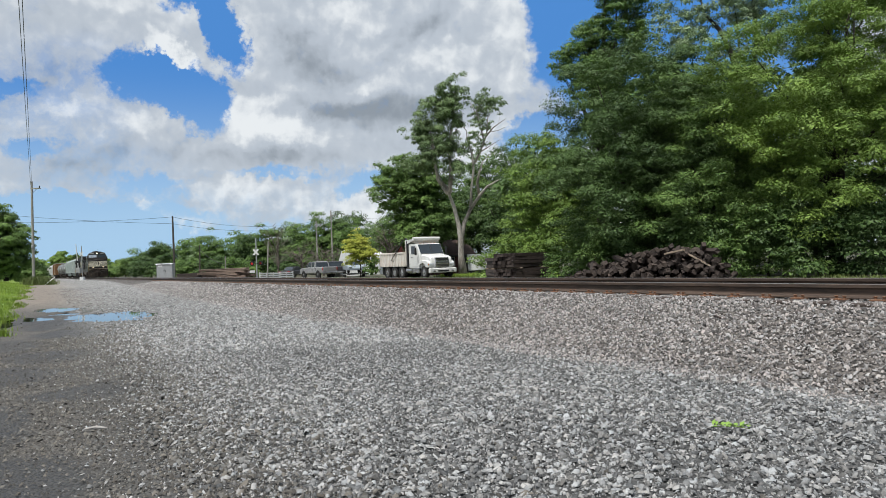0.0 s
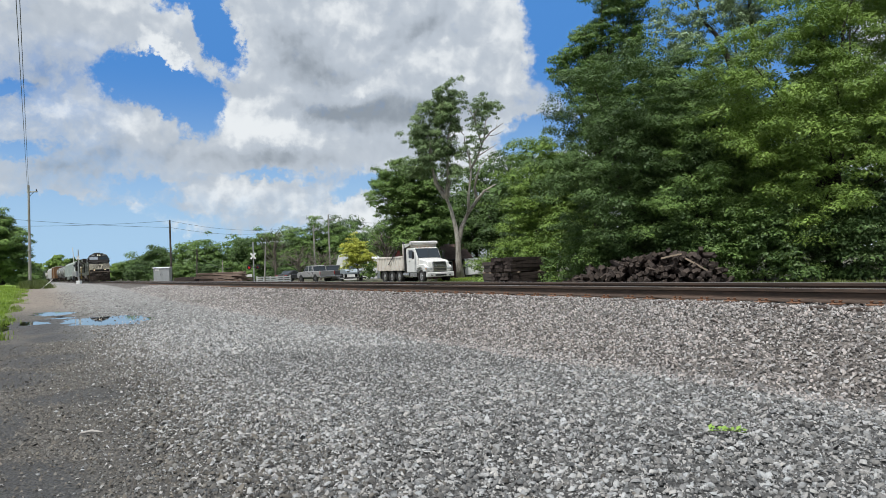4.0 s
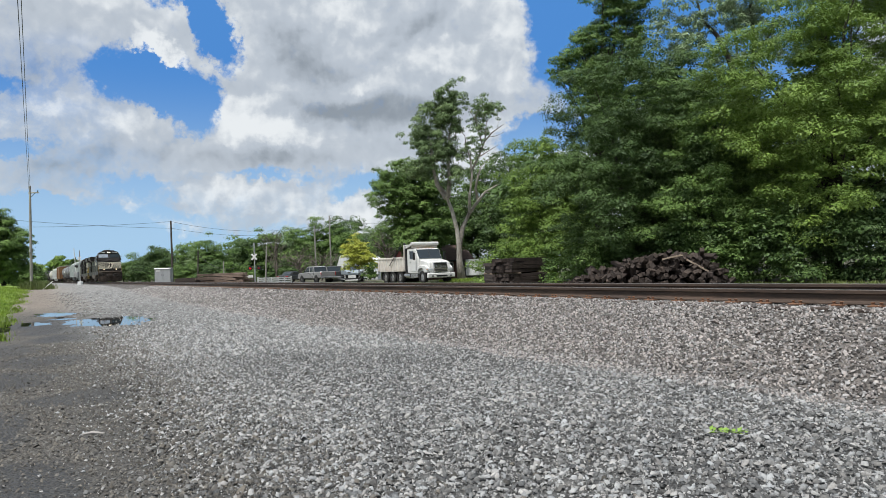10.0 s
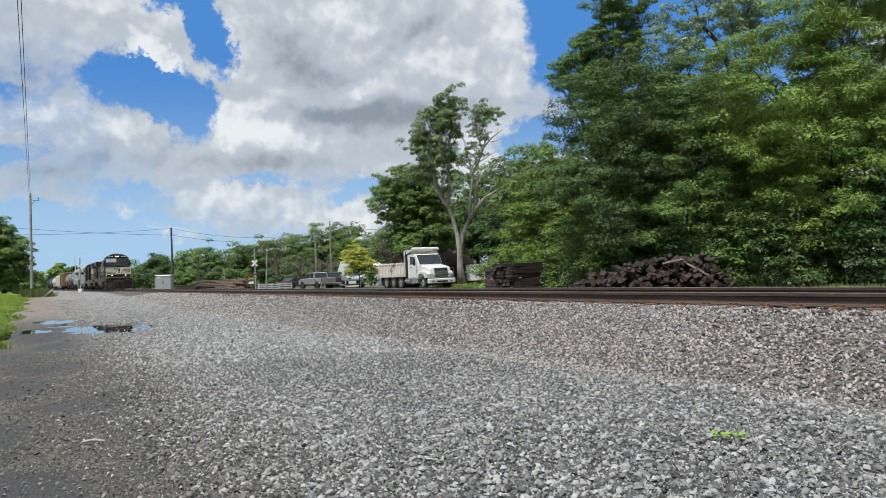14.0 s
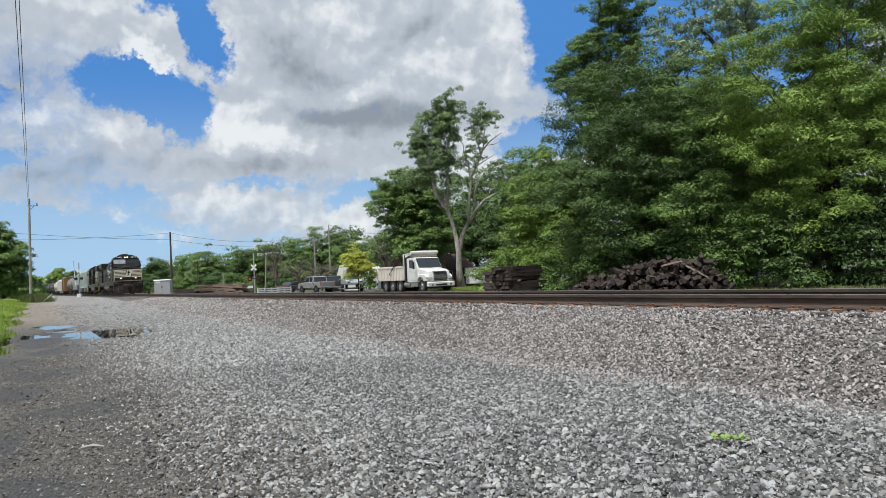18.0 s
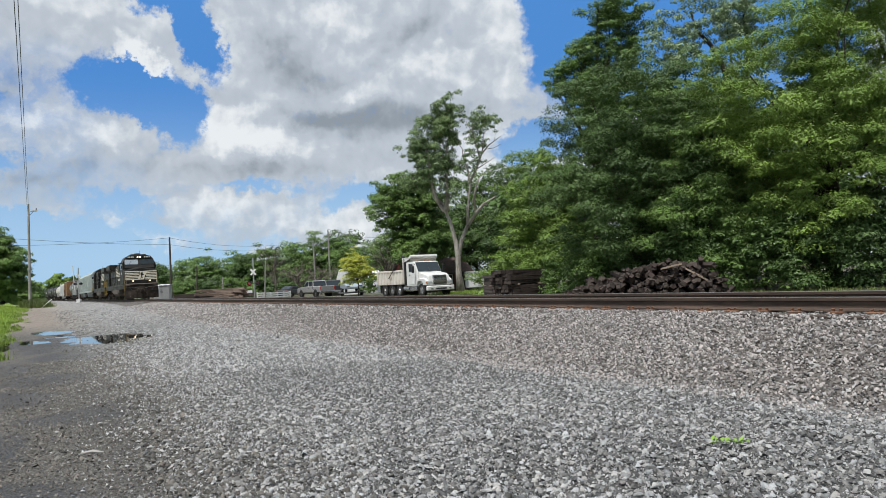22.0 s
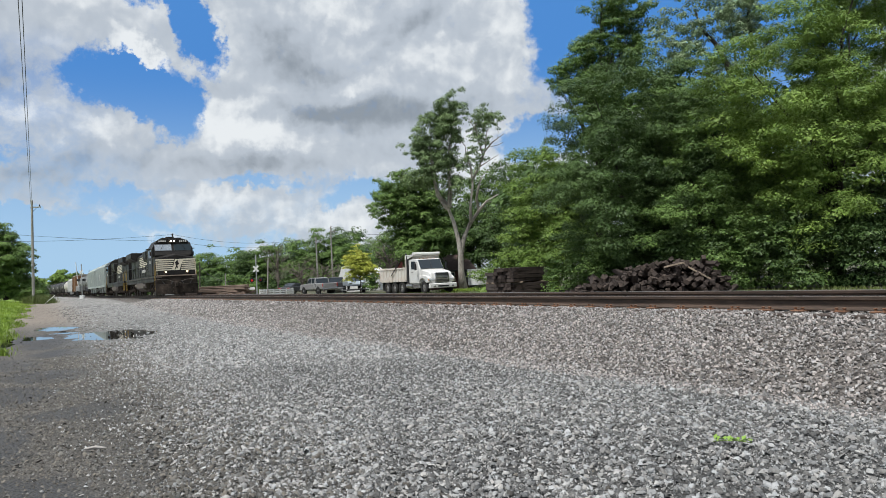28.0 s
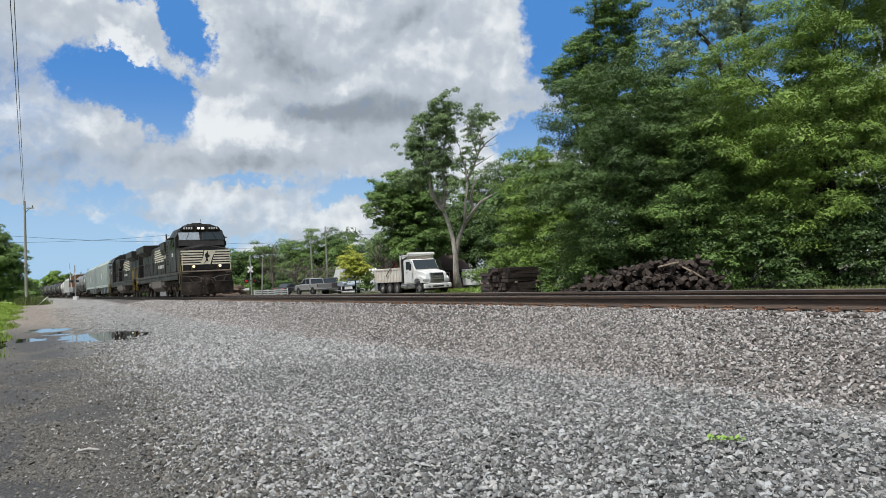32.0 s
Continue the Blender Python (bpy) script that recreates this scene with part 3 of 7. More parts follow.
def dry(xy, share):
    """Which places lie clear of the wet hollows and puddles, but for a few stones that stand in them."""
    n = len(xy)
    keep = np.ones(n, bool)
    for px, py, rx, ry in WET:
        keep &= ~((((xy[:, 0] - px) / rx) ** 2 + ((xy[:, 1] - py) / ry) ** 2 < rng.uniform(0.2, 0.95, n)) & (rng.uniform(0, 1, n) < share))
    for px, py, rx, ry, level in BASINS:
        keep &= ~((((xy[:, 0] - px) / rx) ** 2 + ((xy[:, 1] - py) / ry) ** 2 < 1.0) & (rng.uniform(0, 1, n) < 0.9))
    return keep


def gravel():
    near, mid, far = [], [], []
    for count, r0, r1, lo, hi, into in ((72000, 3.3, 9.2, 0.012, 0.060, near), (36000, 9.2, 12.6, 0.016, 0.066, mid), (52000, 12.6, 19.0, 0.022, 0.088, far), (58000, 19.0, 31.0, 0.03, 0.098, far), (40000, 31.0, 60.0, 0.042, 0.10, far)):
        xy = scatter(count, r0, r1, -3.0, 70.0)
        size = lo + (hi - lo) * rng.beta(1.25, 3.1, count)
        inward = xy[:, 0] - 0.035 * np.clip(xy[:, 1] - 5, 0, 17)
        keep = rng.uniform(0, 1, count) < np.clip((inward + 0.9) / 2.0, 0.16, 1) ** 1.3
        keep &= (xy[:, 0] > -0.9) & dry(xy, 0.75)
        size = np.where(inward < 0.75, size * 0.6, size)
        m = keep & (xy[:, 0] < 6.45 + rng.normal(0, 0.15, count))
        into.append((xy[m], size[m]))
    xy = scatter(9000, 0.1, 6.0, 0.0, 180.0)
    m = (xy[:, 0] > 0.3) & (np.hypot(xy[:, 0], xy[:, 1]) < 3.3) | (xy[:, 1] < 0.2) & (xy[:, 0] > 0.3)
    far.append((xy[m], rng.uniform(0.03, 0.075, m.sum())))
    xy = scatter(46000, 4.0, 18.0, -3.0, 24.0)
    keep = (xy[:, 0] > -0.9) & (xy[:, 0] < 2.6) & dry(xy, 0.8)
    far.append((xy[keep], 0.012 + 0.034 * rng.beta(1.2, 2.6, keep.sum())))
    xy, size = near[0]
    near, mid = [(xy[size > 0.036], size[size > 0.036])], mid + [(xy[size <= 0.036], size[size <= 0.036])]
    for rows, corners in ((near, 8), (mid, 6), (far, 5)):
        xy, size = np.concatenate([a for a, b in rows]), np.concatenate([b for a, b in rows])
        dirty = xy[:, 0] - 0.035 * np.clip(xy[:, 1] - 5, 0, 17) + rng.normal(0, 0.8, len(xy)) < 1.25
        stones("lot_gravel", xy[~dirty], size[~dirty], STONE, "loose grey crushed stone spread over the lot", corners=corners)
        stones("dirt_gravel", xy[dirty], size[dirty], DIRT_STONE, "small dusty stones trodden into the damp dirt", corners=corners)
    for count, x0, x1, y0, y1, lo, hi, corners in ((13000, 6.2, 9.25, 1.6, 6.0, 0.022, 0.07, 6), (23000, 6.2, 9.25, 6.0, 11.0, 0.022, 0.068, 6), (19000, 6.2, 9.25, 11.0, 24.0, 0.03, 0.08, 6), (15000, 6.2, 9.25, 24.0, 60.0, 0.042, 0.09, 5), (2500, 9.25, 12.4, 3.0, 45.0, 0.05, 0.1, 5)):
        xy = np.stack([rng.uniform(x0, x1, count), rng.uniform(y0, y1, count)], 1)
        stones("track_ballast", xy, lo + (hi - lo) * rng.beta(1.6, 2.4, count), BALLAST, "grey and tan ballast stones banked beneath the rails", 0.15, corners)


gravel()

# ---- puddles ----


def puddle(x, y, rx, ry, level):
    """A sheet of still water; the uneven ground of its basin breaks its shore."""
    bm = bmesh.new()
    ring = [bm.verts.new((x + 1.28 * rx * math.cos(a), y + 1.28 * ry * math.sin(a), level)) for a in (math.tau * i / 48 for i in range(48))]
    top = bm.faces.new(ring)
    got = bmesh.ops.extrude_face_region(bm, geom=[top])
    bmesh.ops.translate(bm, verts=[g for g in got["geom"] if isinstance(g, bmesh.types.BMVert)], vec=(0, 0, -0.12))
    bmesh.ops.recalc_face_normals(bm, faces=bm.faces)
    return tagged(part("puddle", bm, WATER), "shallow muddy rain puddle mirroring the sky on the lot", "puddle", "puddles in the lot", kind="structure")


def water_mat():
    n = Nodes("puddle_water")
    f = n.noise(n.coord(), 2.5, 3.0)
    return n.done((0.022, 0.019, 0.015), 0.015, 0.0, n.bump(f, 0.02, 0.01), Specular_IOR_Level=0.5, IOR=1.33)


WATER = water_mat()
for row in BASINS:
    puddle(*row)

# ---- track ----


def rail_outline(x, top):
    """Flat-bottomed rail: foot, web, head."""
    h = [(-0.075, 0), (-0.075, 0.012), (-0.02, 0.03), (-0.009, 0.045), (-0.009, 0.118), (-0.036, 0.133), (-0.036, 0.170), (-0.03, 0.178)]
    return [(x + a, top - 0.178 + b) for a, b in h] + [(x - a, top - 0.178 + b) for a, b in reversed(h)]


def curve_x(y):
    """Sideways place of the track's middle line: straight, then easing away beyond the crossing."""
    d = np.clip(np.asarray(y, float) - 156, 0, None)
    return TRACK_X - np.where(d < 92, 0.00024 * d ** 2, 2.03 + 0.044 * (d - 92))


TRACK = thing("railway_track", "single track of brown rusted rails on ballast with worn bright heads", "track", kind="structure")


def rail(offset, name):
    ys = [-60, 0, 60, 120, 170, 190, 210, 230, 250, 270, 320, 400, 560]
    bm, head = bmesh.new(), bmesh.new()
    loops, tops = [], []
    for y in ys:
        x = float(curve_x(y)) + offset
        loops.append([bm.verts.new((a, y, b)) for a, b in rail_outline(x, RAIL_TOP)])
        tops.append([head.verts.new((x + a, y, RAIL_TOP + b)) for a, b in ((-0.031, -0.004), (-0.024, 0.003), (0.024, 0.003), (0.031, -0.004))])
    for a, b in zip(loops, loops[1:]):
        for i in range(len(a)):
            j = (i + 1) % len(a)
            bm.faces.new((a[i], a[j], b[j], b[i]))
    for a, b in zip(tops, tops[1:]):
        for i in range(3):
            head.faces.new((a[i], b[i], b[i + 1], a[i + 1]))
    for m in (bm, head):
        bmesh.ops.recalc_face_normals(m, faces=m.faces)
    ob = part(name, bm, RAIL_SIDE, TRACK, "brown rusted steel rail")
    part("running_surface", head, RAIL_HEAD, ob, "polished steel rail head")
    return ob


rail(NEAR_RAIL - TRACK_X, "rail")
rail(FAR_RAIL - TRACK_X, "rail")


def sleepers():
    tie = box(-1.3, 1.3, -0.115, 0.115, -0.18, 0.0, 0.012)
    me_tie = bpy.data.meshes.new("tie")
    tie.to_mesh(me_tie), tie.free()
    me_tie.materials.append(OLD_TIE)
    plate = box(-0.17, 0.17, -0.09, 0.09, 0.0, 0.016, 0.003)
    for sx, sy in ((-0.105, -0.05), (-0.105, 0.05), (0.105, 0.04)):
        box(sx - 0.013, sx + 0.013, sy - 0.013, sy + 0.013, 0.01, 0.045, 0.003, plate)
        box(sx - 0.02, sx + 0.02, sy - 0.018, sy + 0.018, 0.04, 0.055, 0.004, plate)
    me_plate = bpy.data.meshes.new("tie_plate")
    plate.to_mesh(me_plate), plate.free()
    me_plate.materials.append(RUST)
    r = random.Random(3)
    for i in range(130):
        y = -1.0 + 0.5 * i + r.uniform(-0.05, 0.05)
        z = RAIL_TOP - 0.178 - 0.012
        t = shared("tie", me_tie, TRACK, pose(TRACK_X, y, z - 0.004, 0, 0, r.uniform(-1, 1)))
        for x in (NEAR_RAIL, FAR_RAIL) if i < 75 else (NEAR_RAIL,):
            shared("tie_plate", me_plate, t, pose(x - TRACK_X, 0, 0.002))


sleepers()

# ---- trees ----


def leafage(clumps, per, size, seed, flat=0.62, up=0.5, simple=False):
    """Vertices and faces of leaves in clumps (x, y, z, r): folded quads on the shells of flattened balls."""
    g = np.random.default_rng(seed)
    clumps = np.asarray(clumps, float)
    count = np.maximum(4, (per * clumps[:, 3] ** 2).astype(int))
    c = np.repeat(clumps, count, 0)
    n = len(c)
    d = g.normal(size=(n, 3))
    d[:, 2] = np.where(d[:, 2] < -0.3, -0.5 * d[:, 2], d[:, 2])
    d /= np.linalg.norm(d, axis=1, keepdims=True)
    rad = c[:, 3] * (0.45 + 0.6 * np.sqrt(g.uniform(0, 1, n))) * (1 + 0.25 * np.sin(d[:, 0] * 5 + c[:, 1] * 3) * np.sin(d[:, 1] * 6 + c[:, 2]))
    pos = c[:, :3] + d * rad[:, None] * np.array([1, 1, flat])
    nor = d * 0.9 + np.array([0, 0, up]) + g.normal(0, 0.22, (n, 3))
    nor /= np.linalg.norm(nor, axis=1, keepdims=True)
    t = d * 0.6 + np.array([0, 0, -0.35]) + g.normal(0, 0.6, (n, 3))
    t -= nor * np.sum(t * nor, 1, keepdims=True)
    t /= np.linalg.norm(t, axis=1, keepdims=True) + 1e-9
    b = np.cross(nor, t)
    ln = (size * g.uniform(0.6, 1.35, n))[:, None]
    wd = ln * g.uniform(0.26, 0.4, n)[:, None]
    if simple:
        v = np.stack([pos - b * wd * 1.3, pos + b * wd * 1.3, pos + t * ln * 1.1], 1)
        return v.reshape(-1, 3), np.arange(3 * n).reshape(n, 3)
    v = np.stack([pos, pos + t * ln * 0.45 + b * wd + nor * wd * 0.25, pos + t * ln - nor * ln * 0.15, pos + t * ln * 0.45 - b * wd + nor * wd * 0.25], 1)
    return v.reshape(-1, 3), np.arange(4 * n).reshape(n, 4)


def clumps_in(shells, spacing, rc, seed, inner=0.35, low=-0.75):
    """Clump centres on the shells of ellipsoids (x, y, z, rx, ry, rz), with some inside."""
    g = np.random.default_rng(seed)
    out = []
    for x, y, z, rx, ry, rz in shells:
        area = 4 * math.pi * ((rx * ry) ** 1.6 / 3 + (rx * rz) ** 1.6 / 3 + (ry * rz) ** 1.6 / 3) ** (1 / 1.6)
        k = max(5, int(area / spacing ** 2))
        d = g.normal(size=(k, 3))
        d[:, 2] = np.maximum(d[:, 2], low + g.uniform(-0.15, 0.15, k))
        d /= np.linalg.norm(d, axis=1, keepdims=True)
        s = np.where(g.uniform(0, 1, k) < inner, g.uniform(0.35, 0.75, k), g.uniform(0.76, 1.14, k))
        r = rc * g.uniform(0.6, 1.35, k)
        out.append(np.stack([x + d[:, 0] * rx * s, y + d[:, 1] * ry * s, z + d[:, 2] * rz * s, r], 1))
    return np.concatenate(out)


def boughs_in(shells, spacing, rb, seed, inner=0.25, low=-0.75):
    """Sprays of small clumps: boughs on the shells, each a drooping fan of leaf clumps."""
    g = np.random.default_rng(seed + 900)
    heart = clumps_in(shells, spacing, rb, seed, inner, low)
    mid = np.mean([s[:2] for s in shells], 0)
    out = []
    for x, y, z, r in heart:
        away = math.atan2(y - mid[1], x - mid[0]) + g.normal(0, 0.5)
        k, tip = int(g.integers(5, 10)), g.normal(0, 0.35)
        a, b = g.uniform(-1, 1, k) * r, g.normal(0, 0.42, k) * r
        h = r * (0.25 * (1 - (b / r) ** 2) - 0.45 * np.clip(a / r, 0, 1) ** 2 + tip * a / r + g.normal(0, 0.3, k))
        out.append(np.stack([x + a * math.cos(away) - b * math.sin(away), y + a * math.sin(away) + b * math.cos(away), z + h, r * g.uniform(0.32, 0.6, k)], 1))
    return np.concatenate(out)


def tree(name, label, x, y, shells, leaf, material, spacing=0.9, rc=0.8, per=150, seed=1, trunk=0.22, bark=DARK_BARK, group="", turn=-AXIS, category="tree", inner=0.35, low=-0.75, flat=0.62, limbs=True, spray=False):
    """A tree at (x, y): tapered trunk with a limb into each part of the crown, and a crown of single leaves in clumps."""
    z = float(ground_z(x, y)) - 0.05
    shells = [tuple(0.92 * c for c in s) for s in shells]
    ob = thing(name, label, category, pose(x, y, z, 0, 0, turn), group)
    r = random.Random(seed)
    cl = (boughs_in if spray else clumps_in)(shells, spacing, rc, seed, inner, low)
    cl[:, 2] = np.maximum(cl[:, 2], cl[:, 3] * 0.5)
    v, f = leafage(cl, per, leaf, seed + 50, flat, simple=True)
    raw("crown", v, f, material, ob)
    if trunk > 0:
        top = max(s[2] for s in shells)
        mx = sum(s[0] for s in shells) / len(shells)
        bm = bent([(0, 0, 0), (0.03, 0.02, top * 0.2), (mx * 0.35 + r.uniform(-0.1, 0.1), 0, top * 0.5), (mx * 0.8, 0.1, top * 0.85), (mx, 0, top)], [trunk * 1.25, trunk, trunk * 0.8, trunk * 0.55, trunk * 0.3], 8)
        part("trunk", bm, bark, ob)
        if limbs:
            for s in shells:
                for k in range(3):
                    a = r.uniform(0, 6.28)
                    end = Vector((s[0] + math.cos(a) * s[3] * 0.7, s[1] + math.sin(a) * s[4] * 0.7, s[2] + r.uniform(-0.2, 0.6) * s[5]))
                    start = Vector((mx * 0.35, 0, min(top * r.uniform(0.35, 0.62), end.z * 0.7)))
                    pts = [start.lerp(end, f) + Vector((r.uniform(-0.35, 0.35), r.uniform(-0.35, 0.35), 0.5 * f * (1 - f) - 0.2 * (f - f * f))) * (0 if f in (0, 1) else 1) for f in (0, 0.3, 0.6, 1)]
                    pts[1].z -= 0.12 * (end.z - start.z)
                    part("limb", bent(pts, [trunk * 0.42, trunk * 0.3, trunk * 0.2, trunk * 0.06], 6), bark, ob)
    return ob


def spot(ahead, right):
    """Plan place by metres along the axis and to its right."""
    p = (AHEAD * ahead + RIGHT * right) * 0.92
    return p.x, p.y


# the wall of trees behind the tie pile; sideways, depth, height in metres
def wood_edge():
    tree("maple_tree", "large dark green leafy maple at the edge of the woods", *spot(38.5, 10.6),
         [(0.4, 0, 8.6, 3.5, 3.4, 4.0), (-1.3, -0.8, 6.2, 2.3, 2.4, 2.8), (2.5, -0.6, 7.0, 3.0, 2.8, 3.4), (-0.3, -1.8, 4.0, 4.2, 2.2, 2.6), (3.0, -1.0, 3.6, 2.8, 2.2, 2.4)], 0.08, L_DARK, 1.8, 1.2, 720, 11, 0.3, flat=0.66, spray=True, inner=0.06)
    tree("walnut_tree", "tall green tree with feathery open top among the woods", *spot(45, 10.2),
         [(2.2, 0, 18.7, 1.1, 1.1, 1.1), (3.4, 0, 17.4, 1.0, 1.0, 1.2), (1.5, 0, 17.6, 1.0, 1.0, 1.0), (0.5, 0, 16.3, 0.9, 1.0, 0.9), (-0.6, 0, 15.1, 0.9, 1.0, 0.8), (-1.6, 0, 13.7, 1.0, 0.9, 0.8), (-0.5, 0, 14.2, 1.2, 1.0, 1.0), (0.2, 0, 11.8, 1.5, 1.2, 1.4), (1.0, 0, 15.2, 1.2, 1.2, 1.2), (2.6, 0, 15.6, 1.3, 1.2, 1.3),
          (0.9, 0, 13.2, 1.5, 1.5, 1.0), (2.2, 0, 12.6, 1.9, 1.8, 1.7), (1.8, 0, 9.8, 2.6, 2.4, 2.8)], 0.1, L_MID, 1.1, 0.66, 640, 12, 0.2, spray=True, inner=0.1)
    tree("linden_tree", "broad yellow-green leafy tree at the edge of the woods", *spot(34, 19.2),
         [(1.6, 0, 13.4, 2.5, 2.6, 3.6), (-1.6, -0.8, 9.4, 3.0, 2.6, 3.2), (2.2, -0.4, 9.0, 3.4, 2.8, 3.4), (-2.4, -1.2, 6.0, 2.6, 2.2, 2.0), (0.8, -1.2, 5.0, 3.6, 2.4, 2.6)], 0.08, L_LIGHT, 2.15, 1.35, 760, 14, 0.3, flat=0.66, spray=True, inner=0.06)
    tree("linden_tree", "yellow-green leafy tree with a dead grey limb beside it", *spot(36, 24.2),
         [(0, 0, 12.0, 3.6, 3.0, 4.2), (-0.8, -0.8, 7.0, 3.4, 2.8, 3.4), (1.0, 0, 16.0, 3.0, 2.5, 3.0)], 0.082, L_LIGHT, 2.15, 1.35, 720, 15, 0.3, flat=0.66, spray=True, inner=0.06)
    tree("elm_tree", "light green sapling and vines at the end of the woods", *spot(46, 7.4),
         [(-0.2, 0, 6.8, 1.6, 1.6, 2.4), (-0.7, -0.4, 3.4, 1.7, 1.7, 2.2), (0.9, 0.2, 4.6, 2.0, 1.8, 3.0)], 0.1, L_LIGHT, 1.3, 1.0, 560, 16, 0.14, flat=0.66, spray=True, inner=0.06)
    tree("elm_tree", "green tree with layered drooping boughs in the woods", *spot(37, 14.4),
         [(0, 0, 7.2, 2.8, 2.4, 3.2), (-0.6, -1.0, 4.0, 3.0, 2.2, 2.4), (0.5, 0.4, 8.6, 2.0, 1.8, 2.0)], 0.08, L_MID, 1.9, 1.25, 740, 17, 0.2, flat=0.66, spray=True, inner=0.06)
    g = random.Random(5)
    for i, (d, r, h, w, mat) in enumerate(((44.5, 6.2, 2.6, 1.7, L_LIGHT), (38.8, 7.9, 2.4, 1.5, L_MID), (37.4, 9.0, 2.4, 2.2, L_MID), (36.2, 11.6, 2.7, 2.4, L_DARK), (35.4, 14.0, 2.6, 2.2, L_MID), (33.6, 15.6, 2.9, 2.2, L_MID),
                                           (32.4, 17.6, 2.8, 2.3, L_DARK), (31.4, 19.8, 4.2, 2.4, L_DARK), (30.6, 21.6, 3.4, 2.2, L_COTTON), (30.6, 23.6, 5.2, 2.6, L_DARK), (48.0, 4.2, 2.4, 1.4, L_LIGHT))):
        tree("shrub", "dense green shrub growing low along the woods", *spot(d, r), [(0, 0, h * 0.45, w, w * 0.8, h * 0.6), (w * 0.3, 0.3, h * 0.75, w * 0.6, w * 0.6, h * 0.45)],
             0.1, mat, 1.15, 0.85, 340, 30 + i, 0.05, spray=True, group="shrubs along the woods", category="shrub", low=-0.75, limbs=False)
    for i in range(10):
        d, r = 50 + 3 * (i % 3), 7.5 + 3.0 * i
        tree("forest_tree", "shaded dark green tree deep in the woods", *spot(d, r), [(0, 0, 6.5, 3.6, 2.6, 4.6), (0.5, 0.3, 11.0 + (i % 2), 2.8, 2.4, 2.6 if i < 4 else 3.2), (-0.6, -0.8, 3.0, 3.2, 2.2, 2.8)] if i > 2 else [(0, 0, 4.5, 2.6, 2.4, 4.5)],
             0.4, L_DARK, 1.5, 1.1, 38, 60 + i, 0.22, group="trees deep in the woods")


wood_edge()


def drawn_tree(name, label, x, y, foot_at, k, runs, crowns, bark, leaf, per, seed, green=L_GREY):
    """A tree whose limbs run through given places (sideways, down) on its own upright sheet; leaves in clumps (sideways, down, radius)."""
    ob = thing(name, label, "tree", pose(x, y, float(ground_z(x, y)), 0, 0, -AXIS))

    def q(px, py, dy=0.0):
        return ((px - foot_at[0] + 0.03 * (foot_at[1] - py)) * k, dy, (foot_at[1] + 3 - py) * k)
    for i, (pts, rad) in enumerate(runs):
        part("trunk" if i == 0 else "limb", bent([q(a, b, 0.5 * math.sin(i * 2.1 + j)) if i else q(a, b) for j, (a, b) in enumerate(pts)], rad, 9 if i < 3 else 6), bark, ob, smooth=True)
    g = np.random.default_rng(seed)
    for cname, rows, n in crowns:
        cl = []
        for px, py, r in rows:
            for _ in range(n):
                a = g.normal(0, 0.55, 3)
                cl.append((*q(px + a[0] * r, py + a[1] * r, a[2] * 1.6), r * k * g.uniform(0.35, 0.6)))
        v, f = leafage(np.array(cl), per, leaf, seed + 5, 0.8)
        raw(cname, v, f, green, ob)
    return ob


